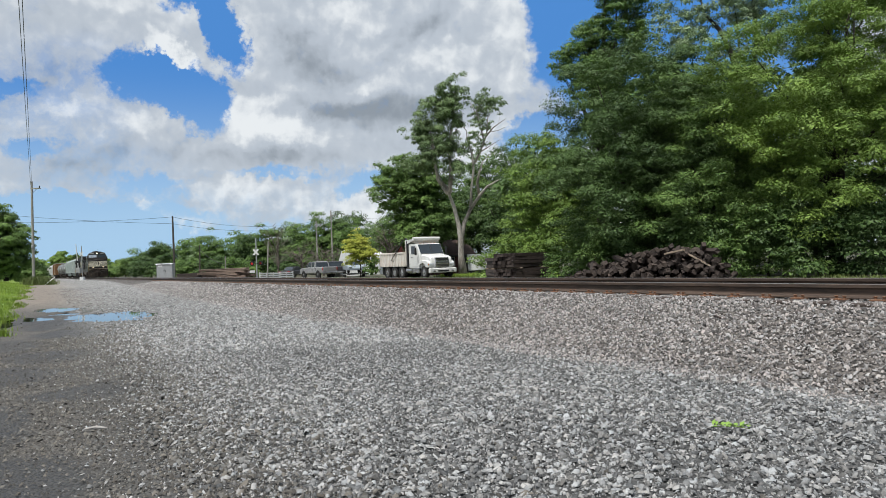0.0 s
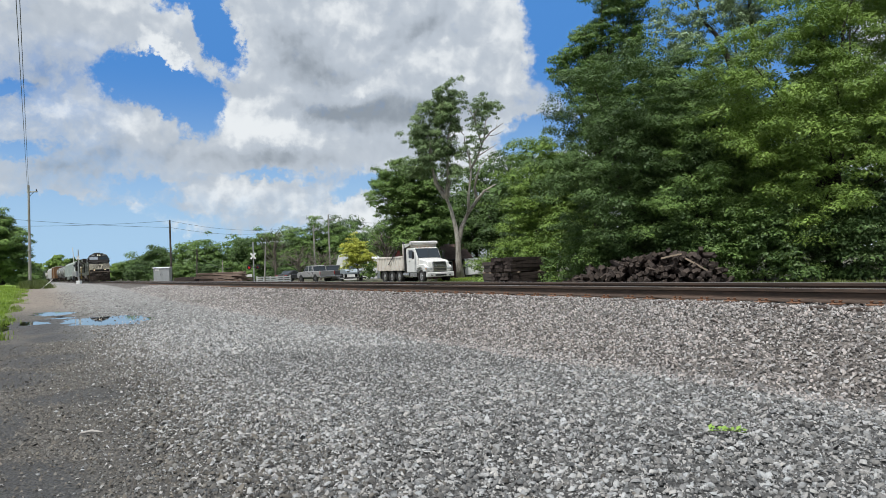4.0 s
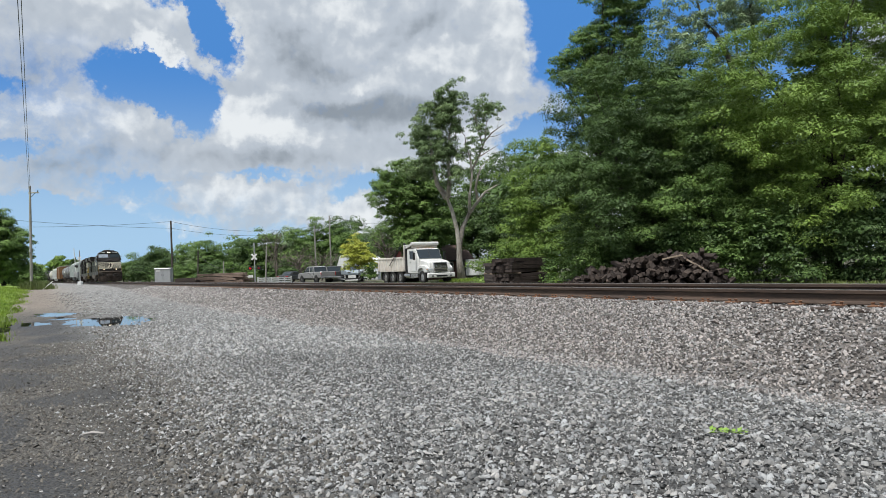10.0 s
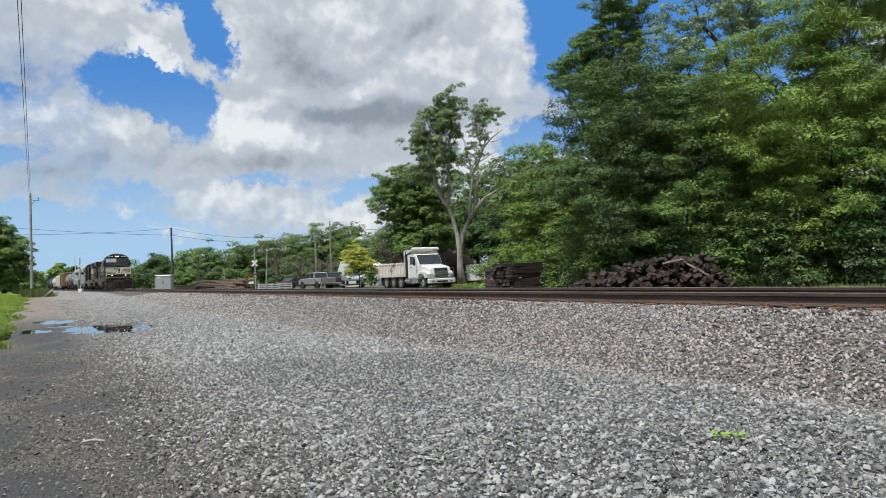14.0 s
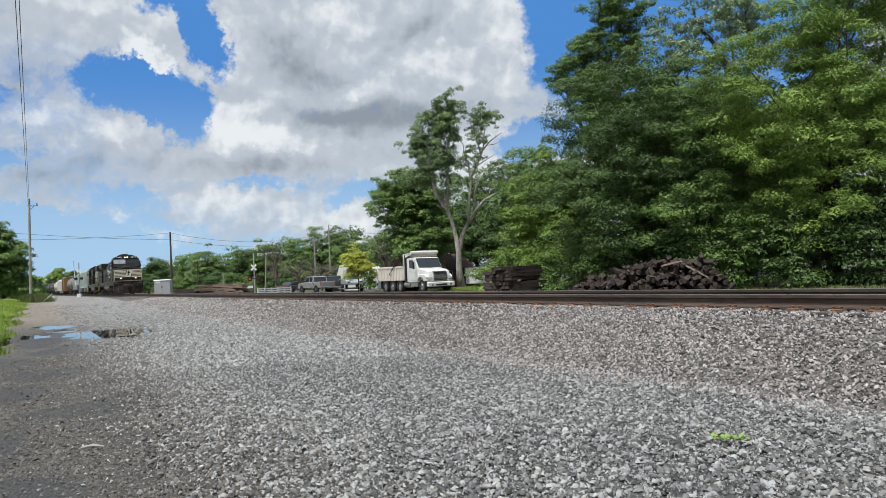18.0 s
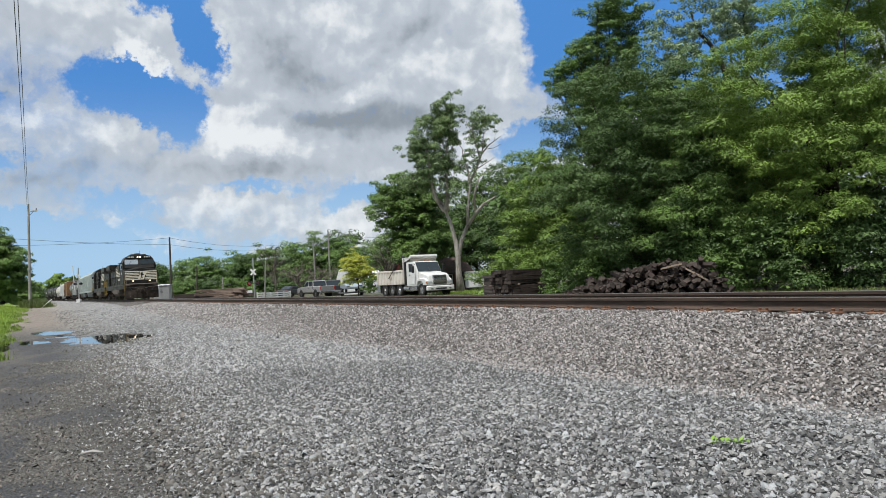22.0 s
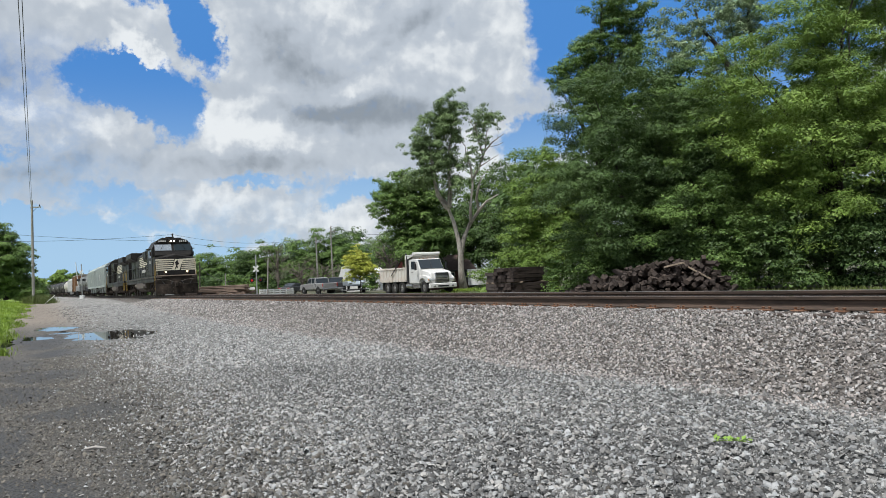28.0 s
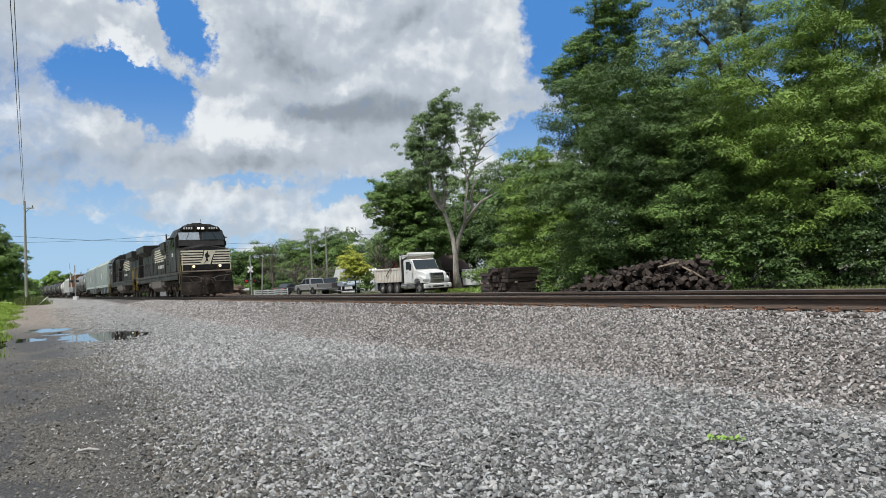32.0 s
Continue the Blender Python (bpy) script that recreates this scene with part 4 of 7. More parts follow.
def old_cottonwood():
    """The lone tree with a bare forked trunk, behind the lorry."""
    runs = (([(820, 506), (816, 470), (816, 442), (812, 412), (804, 380), (795, 356), (784, 345)], (0.42, 0.26, 0.225, 0.18, 0.16, 0.14, 0.1)),
            ([(795, 356), (778, 332), (770, 300), (768, 262), (762, 240)], (0.27, 0.21, 0.16, 0.11, 0.05)),
            ([(797, 358), (800, 320), (798, 285), (800, 250), (806, 215), (812, 185)], (0.2, 0.17, 0.14, 0.1, 0.07, 0.03)),
            ([(817, 444), (822, 412), (834, 386), (850, 364), (863, 349), (884, 338)], (0.2, 0.19, 0.165, 0.13, 0.09, 0.04)),
            ([(850, 364), (846, 342), (850, 322), (856, 304)], (0.13, 0.11, 0.09, 0.06)),
            ([(834, 385), (835, 352), (840, 318), (838, 288), (830, 262), (828, 246)], (0.13, 0.11, 0.1, 0.08, 0.05, 0.02)),
            ([(838, 312), (852, 286), (863, 258), (876, 244), (897, 231)], (0.12, 0.1, 0.08, 0.05, 0.015)),
            ([(860, 266), (852, 238), (846, 214), (858, 196)], (0.08, 0.06, 0.05, 0.02)),
            ([(852, 288), (872, 276), (888, 266)], (0.06, 0.04, 0.015)), ([(768, 270), (745, 262), (733, 252)], (0.07, 0.05, 0.02)),
            ([(800, 262), (816, 236), (822, 220)], (0.06, 0.04, 0.02)), ([(863, 258), (866, 228), (876, 208)], (0.06, 0.04, 0.02)),
            ([(876, 244), (886, 236), (889, 222)], (0.03, 0.02, 0.01)), ([(870, 250), (884, 250), (896, 246)], (0.03, 0.02, 0.01)), ([(846, 222), (838, 206), (834, 194)], (0.04, 0.03, 0.01)),
            ([(856, 304), (868, 292), (880, 286)], (0.035, 0.025, 0.01)), ([(863, 349), (872, 350), (882, 352)], (0.03, 0.02, 0.01)), ([(828, 250), (820, 240), (816, 232)], (0.04, 0.025, 0.01)))
    left = ((806, 168, 16), (814, 190, 16), (790, 186, 19), (772, 200, 17), (768, 222, 22), (748, 236, 20), (738, 252, 15), (790, 222, 22), (806, 240, 15), (780, 252, 20), (760, 272, 17), (796, 276, 22), (816, 290, 17), (776, 300, 24), (750, 292, 18),
            (806, 318, 18), (735, 305, 16), (795, 205, 16), (755, 255, 18), (786, 276, 18))
    right = ((858, 192, 14), (874, 198, 15), (888, 206, 10), (850, 212, 11), (846, 234, 12), (862, 240, 11), (842, 258, 10), (834, 270, 8), (858, 266, 9), (846, 285, 8), (862, 220, 10))
    return drawn_tree("old_cottonwood_tree", "tall half-dead cottonwood with pale bare forked trunk and thin crown", 31.27, 49.98, (820, 500), 0.048, runs, (("crown", left, 16), ("side_crown", right, 11)), BARK, 0.15, 620, 3, L_COTTON)


old_cottonwood()


def wood_cottonwood():
    """Pale cottonwood rising behind the wood edge, dark crooked limbs in a thin crown."""
    runs = (([(1335, 500), (1336, 330), (1332, 215), (1314, 172)], (0.42, 0.34, 0.28, 0.22)),
            ([(1316, 176), (1292, 152), (1264, 138), (1238, 132)], (0.26, 0.2, 0.13, 0.05)),
            ([(1314, 172), (1297, 122), (1282, 80), (1260, 46), (1252, 10)], (0.26, 0.2, 0.15, 0.1, 0.04)),
            ([(1332, 215), (1346, 150), (1353, 90), (1344, 28), (1350, -30)], (0.27, 0.21, 0.16, 0.11, 0.05)),
            ([(1290, 108), (1268, 98), (1240, 92), (1222, 78)], (0.1, 0.08, 0.05, 0.02)), ([(1350, 110), (1372, 84), (1386, 50)], (0.09, 0.06, 0.02)),
            ([(1310, 160), (1322, 110), (1318, 60), (1308, 15)], (0.1, 0.08, 0.05, 0.02)), ([(1300, 168), (1276, 172), (1252, 160)], (0.08, 0.05, 0.02)))
    g = random.Random(6)
    rows = []
    for i in range(84):
        px, py = g.uniform(1185, 1392), g.uniform(-50, 195)
        if not (py > 120 and 1230 < px < 1345 and g.random() < 0.6):
            rows.append((px, py, g.uniform(15, 26)))
    x, y = spot(52, 23.1)
    return drawn_tree("cottonwood_tree", "pale grey-green cottonwood with dark forked limbs above the woods", x, y, (1335, 500), 0.0389, runs, (("crown", rows, 6),), DARK_BARK, 0.16, 480, 13, L_PALE)


wood_cottonwood()


def middle_trees():
    tree("oak_tree", "round dark green oak behind the red house", *spot(73, -2.9), [(0, 0, 8.4, 3.3, 3.0, 3.4), (0.8, 0, 5.2, 3.6, 3.0, 3.4), (-1.0, -0.5, 10.2, 2.0, 2.0, 1.9)], 0.15, L_MID, 1.3, 1.0, 430, 81, 0.25, spray=True, flat=0.7)
    for i, (d, r, h, w) in enumerate(((86, 4.4, 14.0, 3.6), (88, 8.6, 15.4, 3.8), (84, 11.4, 14.2, 3.6), (82, 1.2, 11.0, 3.4), (90, 14.6, 14.0, 3.6), (80, 7.6, 10.2, 3.4))):
        tree("forest_tree", "shaded dark green tree behind the house", *spot(d, r), [(0, 0, h * 0.66, w, w * 0.8, h * 0.33), (0, -0.5, h * 0.35, w, w * 0.8, h * 0.3)], 0.19, L_DARK if i % 2 else L_MID, 1.25, 1.0, 115, 90 + i, 0.25, group="trees behind the house")
    tree("redbud_tree", "small bright yellow-leaved ornamental tree beside the road", *spot(78, -9.4), [(0.1, 0, 3.2, 1.5, 1.1, 1.2), (-0.9, 0, 3.9, 0.9, 0.9, 0.8), (0.8, -0.3, 2.7, 0.9, 0.9, 0.8), (-0.7, -0.2, 2.3, 0.9, 0.8, 0.7), (0.6, -0.2, 1.9, 0.9, 0.7, 0.6)], 0.12, L_YELLOW, 0.8, 0.6, 420, 110, 0.06, spray=True, flat=0.5)
    tree("shrub", "low green bush beneath the yellow tree", *spot(77, -8.3), [(0.3, 0, 1.1, 0.6, 0.5, 1.1)], 0.2, L_MID, 0.5, 0.4, 200, 111, 0.0, category="shrub")
    # the tree line beyond the crossing
    tops = (5.2, 5.6, 6.6, 7.2, 6.4, 8.6, 8.4, 8.0, 9.6, 9.8, 9.6, 11.4, 11.6, 9.4, 9.8, 10.6)
    for i, h in enumerate(tops):
        right = (238 + 30 * i - 784) / 1230 * 128
        mat = (L_MID, L_MID, L_DARK, L_MID, L_GREY)[i % 5]
        tree("roadside_tree", "leafy green tree in the row beyond the crossing", *spot(128 + 5 * math.sin(i * 2.3), right), [(0, 0, h * 0.62, 2.3, 2.0, h * 0.36), (1.2, -0.6, h * 0.4, 2.4, 1.8, h * 0.36), (-1.3, 0.4, h * 0.36, 2.3, 1.8, h * 0.34)],
             0.19, mat, 1.2, 0.85, 190, 120 + i, 0.18, group="row of trees beyond the crossing")
    for i in range(15):
        right = (252 + 32 * i - 784) / 1230 * 146
        h = 0.98 * tops[i] + 0.6 * math.sin(i * 2.7)
        tree("roadside_tree", "leafy green tree in the back row beyond the crossing", *spot(146 + 4 * math.cos(i * 1.3), right), [(0, 0, h * 0.6, 3.0, 2.0, h * 0.42), (0.6, 0, h * 0.3, 3.2, 2.0, h * 0.32)],
             0.38, (L_DARK, L_MID)[i % 2], 1.5, 1.15, 30, 220 + i, 0.18, group="row of trees beyond the crossing", limbs=False)
    for i in range(8):
        right = (250 + 60 * i - 784) / 1230 * 116
        tree("shrub", "scrubby green bush beyond the crossing", *spot(118 + 4 * math.sin(i * 1.7), right), [(0, 0, 1.6, 2.6, 1.8, 1.8)], 0.2, (L_DARK, L_MID)[i % 2], 1.0, 0.75, 200, 150 + i, 0.05, group="scrub beyond the crossing", category="shrub", limbs=False)
    # verge trees and the far wood at the end of the track
    tree("maple_tree", "dark green tree leaning over the grassy verge", *spot(96, -60.5), [(0, 0, 5.6, 3.2, 3.0, 4.0), (-1.5, 0, 8.0, 2.6, 2.4, 2.8), (1.2, 0, 3.0, 2.2, 2.0, 2.6)], 0.18, L_MID, 1.0, 0.85, 300, 170, 0.25)
    tree("maple_tree", "dark green tree leaning over the grassy verge", *spot(104, -69.5), [(0, 0, 6.5, 4.2, 3.0, 5.0), (0.5, 0, 3.0, 4.0, 2.0, 3.0)], 0.18, L_DARK, 1.1, 0.85, 280, 171, 0.25)
    for i, (d, s, h) in enumerate(((97, -58.2, 2.4), (98, -61.5, 3.0), (100, -65.0, 3.2), (103, -69.0, 3.4))):
        tree("shrub", "overgrown green bush beneath the verge trees", *spot(d, s), [(0, 0, h * 0.45, 2.2, 1.8, h * 0.55)], 0.18, (L_MID, L_DARK)[i % 2], 1.0, 0.8, 240, 300 + i, 0.0, group="bushes on the verge", category="shrub")
    for i in range(12):
        right = (40 + 19 * i - 784) / 1230 * 300
        h = 6.5 + 1.6 * math.sin(i * 1.9) + (2.6 if 3 < i < 7 else 0)
        tree("far_tree", "hazy green tree far down the line", *spot(300 + 6 * math.cos(i), right), [(0, 0, h * 0.55, 4.4, 3.0, h * 0.48)], 0.8, (L_MID, L_LIGHT, L_DARK)[i % 3], 1.7, 1.4, 40, 180 + i, 0.25, group="far trees down the line", limbs=False)


middle_trees()

# ---- the train ----
BLACK = paint("black_engine_paint", (0.010, 0.0095, 0.0095), 0.42, 0.0, (0.06, 0.05, 0.041), 0.42, 0.8, spec=0.28)
SOOT = paint("dusty_underframe", (0.016, 0.013, 0.011), 0.85, 0.0, (0.12, 0.092, 0.074), 0.5, 1.4, False, spec=0.2)
TANKGREY = paint("dusty_fuel_tank", (0.10, 0.085, 0.075), 0.7, 0.0, (0.17, 0.135, 0.105), 0.6, 1.2)
CREAM = paint("cream_stripe_paint", (0.72, 0.67, 0.55), 0.5, 0.0, (0.3, 0.24, 0.17), 0.4, 2.0)
WHITE_MARK = paint("white_lettering_paint", (0.66, 0.65, 0.62), 0.5, 0.0, (0.3, 0.27, 0.23), 0.3, 2.0)
YELLOW_RAIL = paint("yellow_handrail_paint", (0.30, 0.20, 0.035), 0.5, 0.0, (0.2, 0.13, 0.05), 0.4, 3.0)
STEEL_WHEEL = paint("wheel_steel", (0.09, 0.075, 0.065), 0.5, 0.5, (0.12, 0.08, 0.05), 0.5, 3.0, False)
# pale metallic tone puts a bright sky reflection into the glass colour
SKY_TONED_GLASS = plain("sky_toned_glass", (0.62, 0.65, 0.67), 0.05, 0.85)
DARK_CAB_GLASS = glass("dark_cab_glass", (0.02, 0.03, 0.036), 0.05)
DUSTY_SILL = paint("dust_worn_platform", (0.16, 0.125, 0.10), 0.75, 0.0, (0.3, 0.24, 0.19), 0.5, 2.0)
LAMP_ON = glow("lit_lamp", (1.0, 0.78, 0.48), 1.7)
LAMP_WHITE = glow("lit_headlight", (1.0, 0.88, 0.68), 3.0)
HOPPER = paint("pale_grey_hopper_paint", (0.36, 0.41, 0.40), 0.55, 0.0, (0.19, 0.17, 0.15), 0.45, 0.6)
LIGHT_HOPPER = paint("light_grey_hopper_paint", (0.52, 0.53, 0.53), 0.55, 0.0, (0.22, 0.19, 0.17), 0.4, 0.6)
TANK_GREY = paint("grey_tank_paint", (0.20, 0.205, 0.215), 0.5, 0.0, (0.08, 0.07, 0.06), 0.5, 0.6)
TANK_BLACK = paint("black_tank_paint", (0.03, 0.03, 0.034), 0.5, 0.0, (0.09, 0.075, 0.065), 0.4, 0.6)
TANK_WHITE = paint("white_tank_paint", (0.66, 0.65, 0.62), 0.5, 0.0, (0.22, 0.12, 0.07), 0.6, 0.5)
BOX_ORANGE = paint("orange_brown_boxcar_paint", (0.19, 0.095, 0.04), 0.6, 0.0, (0.12, 0.07, 0.045), 0.5, 0.6)
CAR_ROOF = paint("bare_grey_roof_sheet", (0.42, 0.40, 0.38), 0.5, 0.3, (0.2, 0.14, 0.1), 0.5, 0.8, False)

wheel_mesh = {}


def wheelset(parent, y, r):
    """Two wheels with tread and flange on an axle."""
    if r not in wheel_mesh:
        bm = tube((-0.7, 0, 0), (0.7, 0, 0), 0.09, 10)
        for s in (-1, 1):
            tube((s * 0.70, 0, 0), (s * 0.715, 0, 0), r + 0.025, 24, bm)
            tube((s * 0.715, 0, 0), (s * 0.83, 0, 0), r, 24, bm)
            tube((s * 0.83, 0, 0), (s * 0.845, 0, 0), r * 0.8, 20, bm)
            for k in range(4):
                a = math.pi * k / 2
                tube((s * 0.845, math.cos(a) * r * 0.5, math.sin(a) * r * 0.5), (s * 0.852, math.cos(a) * r * 0.5, math.sin(a) * r * 0.5), r * 0.13, 8, bm)
        me = bpy.data.meshes.new("wheelset")
        bm.to_mesh(me), bm.free()
        me.materials.append(STEEL_WHEEL)
        wheel_mesh[r] = me
    return shared("wheelset", wheel_mesh[r], parent, pose(0, y, r))


def engine_truck(ob, yc):
    """Six-wheel truck of an engine, with side frames, springs and axle boxes."""
    bm = bmesh.new()
    for s in (-1, 1):
        prism([(yc - 2.5, 0.55), (yc - 2.5, 0.85), (yc - 2.1, 1.05), (yc + 2.1, 1.05), (yc + 2.5, 0.85), (yc + 2.5, 0.55), (yc + 2.2, 0.62), (yc + 1.4, 0.62), (yc + 1.2, 0.42), (yc + 0.7, 0.42), (yc + 0.5, 0.62),
               (yc - 0.5, 0.62), (yc - 0.7, 0.42), (yc - 1.2, 0.42), (yc - 1.4, 0.62), (yc - 2.2, 0.62)], s * 1.02, s * 1.16, "x", bm)
        for a in (-1.9, 0, 1.9):
            box(min(s * 1.14, s * 1.30), max(s * 1.14, s * 1.30), yc + a - 0.17, yc + a + 0.17, 0.36, 0.72, 0.03, bm)
            tube((s * 1.29, yc + a, 0.53), (s * 1.36, yc + a, 0.53), 0.12, 10, bm)
        for a in (-0.95, 0.95):
            tube((s * 1.2, yc + a, 0.5), (s * 1.2, yc + a, 0.95), 0.11, 10, bm)
        tube((s * 1.22, yc - 1.6, 0.95), (s * 1.22, yc + 1.6, 0.95), 0.05, 8, bm)
    box(-1.0, 1.0, yc - 2.3, yc + 2.3, 0.62, 0.95, 0.05, bm)
    part("truck_frame", bm, SOOT, ob, "dusty cast steel truck frame")
    for a in (-1.9, 0, 1.9):
        wheelset(ob, yc + a, 0.53)


def engine(name, label):
    """Wide-cab diesel engine, 22.3 m long; its front towards -y, its middle at the origin."""
    ob = thing(name, label, "locomotive", group="engines of the train")
    o = -11.15
    # deck and sill
    bm = box(-1.5, 1.5, o + 1.0, o + 21.5, 1.42, 1.62, 0.02)
    for s in (-1, 1):
        box(min(s * 1.2, s * 1.48), max(s * 1.2, s * 1.48), o + 2.2, o + 20.4, 1.12, 1.42, 0.03, bm)
    part("deck", bm, BLACK, ob)
    part("sill_stripe", box(-1.506, -1.496, o + 3.0, o + 20.5, 1.52, 1.55), TANKGREY, ob, "thin dull line along the sill")
    # pilot, plough, steps, coupler
    bm = prism([(-1.54, 0.72), (-1.54, 1.0), (1.54, 1.0), (1.54, 0.72), (0.5, 0.30), (-0.5, 0.30)], 0.14, 0.92, "z", None, 0.02)
    bmesh.ops.translate(bm, verts=bm.verts, vec=(0, o - 0.05, 0))
    part("snow_plough", bm, SOOT, ob, "dusty black snow plough")
    bm = box(-1.52, 1.52, o + 0.75, o + 1.05, 0.85, 1.62, 0.03)
    part("pilot_plate", bm, SOOT, ob, "dusty brown pilot plate")
    bm = box(-0.18, 0.18, o + 0.0, o + 0.8, 0.72, 1.02, 0.05)
    box(-0.26, -0.02, o - 0.15, o + 0.2, 0.66, 1.08, 0.06, bm)
    box(-0.45, 0.45, o + 0.7, o + 0.82, 0.62, 1.14, 0.03, bm)
    part("coupler", bm, SOOT, ob, "cast steel coupler")
    for s in (-1, 1):
        bm = bent([(s * 0.32, o + 0.72, 1.15), (s * 0.45, o + 0.45, 0.9), (s * 0.7, o + 0.4, 0.72), (s * 0.95, o + 0.6, 0.95), (s * 1.1, o + 0.72, 1.2)], 0.028, 6)
        part("air_hose", bm, plain("hose_rubber", (0.02, 0.02, 0.02), 0.7), ob)
        for z in (0.45, 0.75, 1.05, 1.33):
            part("step", box(min(s * 1.12, s * 1.52), max(s * 1.12, s * 1.52), o + 1.06, o + 1.4, z, z + 0.035, 0.005), SOOT, ob)
        bm = bent([(s * 1.5, o + 1.42, 0.45), (s * 1.52, o + 1.42, 1.6), (s * 1.5, o + 1.40, 2.55)], 0.014, 6)
        bent([(s * 1.5, o + 1.0, 0.9), (s * 1.52, o + 0.95, 1.7), (s * 1.4, o + 1.0, 2.6)], 0.014, 6, bm)
        part("grab_iron", bm, YELLOW_RAIL, ob, "yellow grab iron")
        bm = tube((s * 0.78, o + 0.70, 1.86), (s * 0.78, o + 0.78, 1.86), 0.075, 14)
        part("ditch_light", bm, LAMP_ON, ob, "lit round ditch light")
        part("ditch_light_housing", box(s * 0.78 - 0.13, s * 0.78 + 0.13, o + 0.79, o + 1.02, 1.6, 1.98, 0.03), SOOT, ob)
    for k in range(4):
        for z in (0.35, 0.62):
            part("plough_bolt", tube((-1.1 + 0.73 * k, o + (0.2 if k in (1, 2) else 0.42), z), (-1.1 + 0.73 * k, o + (0.28 if k in (1, 2) else 0.5), z), 0.018, 6), TANKGREY, ob)
    for s in (-1, 1):
        bm = box(min(s * 1.1, s * 1.5), max(s * 1.1, s * 1.5), o + 0.72, o + 1.02, 1.4, 1.5, 0.02)
        part("corner_platform", bm, TANKGREY, ob)
        part("corner_post", tube((s * 1.42, o + 0.8, 1.5), (s * 1.42, o + 0.8, 2.6), 0.016, 6), CREAM, ob)
    bm = bent([(-1.42, o + 0.8, 2.6), (-0.5, o + 0.78, 2.55)], 0.014, 6)
    part("front_handrail", bm, SOOT, ob)
    part("draft_beam", box(-1.35, 1.35, o + 0.8, o + 1.02, 1.2, 1.38, 0.02), WHITE_MARK, ob, "worn pale beam above the coupler")
    part("anticlimber", box(-1.5, 1.5, o + 0.70, o + 1.0, 1.515, 1.6, 0.015), DUSTY_SILL, ob, "dust-worn brown front platform edge")
    for s in (-1, 1):
        part("uncoupling_lever", bent([(s * 1.45, o + 0.66, 1.3), (s * 0.6, o + 0.62, 1.22), (s * 0.3, o + 0.5, 1.1)], 0.018, 6), TANKGREY, ob)
    # nose with stripes
    bm = bmesh.new()
    front = [bm.verts.new((x, o + 1.02, z)) for x, z in ((-1.5, 1.62), (-1.5, 2.86), (-0.9, 2.98), (0, 3.14), (0.9, 2.98), (1.5, 2.86), (1.5, 1.62))]
    back = [bm.verts.new((x, o + 2.35, z)) for x, z in ((-1.5, 1.62), (-1.5, 3.1), (-0.9, 3.22), (0, 3.4), (0.9, 3.22), (1.5, 3.1), (1.5, 1.62))]
    bm.faces.new(front), bm.faces.new(back)
    for i in range(7):
        j = (i + 1) % 7
        bm.faces.new((front[i], front[j], back[j], back[i]))
    bmesh.ops.recalc_face_normals(bm, faces=bm.faces)
    bmesh.ops.bevel(bm, geom=bm.edges[:], offset=0.05, segments=2, affect="EDGES", clamp_overlap=True)
    part("nose", bm, BLACK, ob)
    for k in range(6):
        z = 1.98 + 0.155 * k
        for x0, x1 in ((-1.47, -0.28 + 0.03 * k), (0.36 + 0.04 * k, 1.47)):
            part("nose_stripe", box(x0, x1, o + 1.006, o + 1.018, z, z + (0.085 if k < 5 else 0.1)), CREAM, ob, "cream stripe")
    part("nose_emblem", prism([(-0.36, 1.98), (0.26, 1.98), (0.40, 2.4), (0.62, 2.84), (-0.06, 2.84), (-0.14, 2.45)], o + 1.004, o + 1.014, "y"), CREAM, ob, "cream emblem panel")
    part("nose_emblem_shape", prism([(-0.12, 2.0), (0.02, 2.3), (-0.06, 2.56), (0.14, 2.8), (0.16, 2.6), (0.26, 2.48), (0.10, 2.36), (0.16, 2.1), (0.06, 2.2)], o + 0.994, o + 1.002, "y"), BLACK, ob, "black emblem silhouette")
    part("nose_mark", box(-0.1, 0.1, o + 1.10, o + 1.16, 2.98, 3.06), WHITE_MARK, ob)
    # cab
    c = [(-1.54, 1.62), (-1.54, 3.75), (-1.18, 4.36), (-0.8, 4.52), (0.8, 4.52), (1.18, 4.36), (1.54, 3.75), (1.54, 1.62)]
    bm = prism(c, o + 2.3, o + 4.9, "y", None, 0.03)
    part("cab", bm, BLACK, ob)
    bm = prism([(o + 1.9, 3.2), (o + 2.32, 4.2), (o + 2.32, 3.2)], -1.36, 1.36, "x")
    part("windscreen_frame", bm, BLACK, ob)
    for s in (-1, 1):
        lean = Matrix.Translation((0, o + 2.089, 3.65)) @ Matrix.Rotation(radians(-22.8), 4, "X")
        bm = box(min(s * 0.10, s * 1.34), max(s * 0.10, s * 1.34), -0.036, -0.02, -0.1, 0.43, 0.006, None, lean)
        # left pane pale, right dark: their different reflections are given by material
        part("windscreen", bm, SKY_TONED_GLASS if s < 0 else DARK_CAB_GLASS, ob, "windscreen pane toned pale for reflected sky" if s < 0 else "dark windscreen pane")
        bm = box(min(s * 0.06, s * 1.39), max(s * 0.06, s * 1.39), -0.019, -0.003, -0.15, 0.48, 0.01, None, lean)
        part("windscreen_gasket", bm, plain("gasket_rubber", (0.015, 0.015, 0.015), 0.6), ob)
        part("wiper", tube((s * 0.7, o + 2.2, 4.06), (s * 0.9, o + 2.0, 3.66), 0.014, 5), SOOT, ob)
        for y0, y1 in ((2.75, 3.35), (3.5, 4.1)):
            part("side_window", box(min(s * 1.535, s * 1.548), max(s * 1.535, s * 1.548), o + y0, o + y1, 3.05, 3.68, 0.005), DARK_CAB_GLASS, ob)
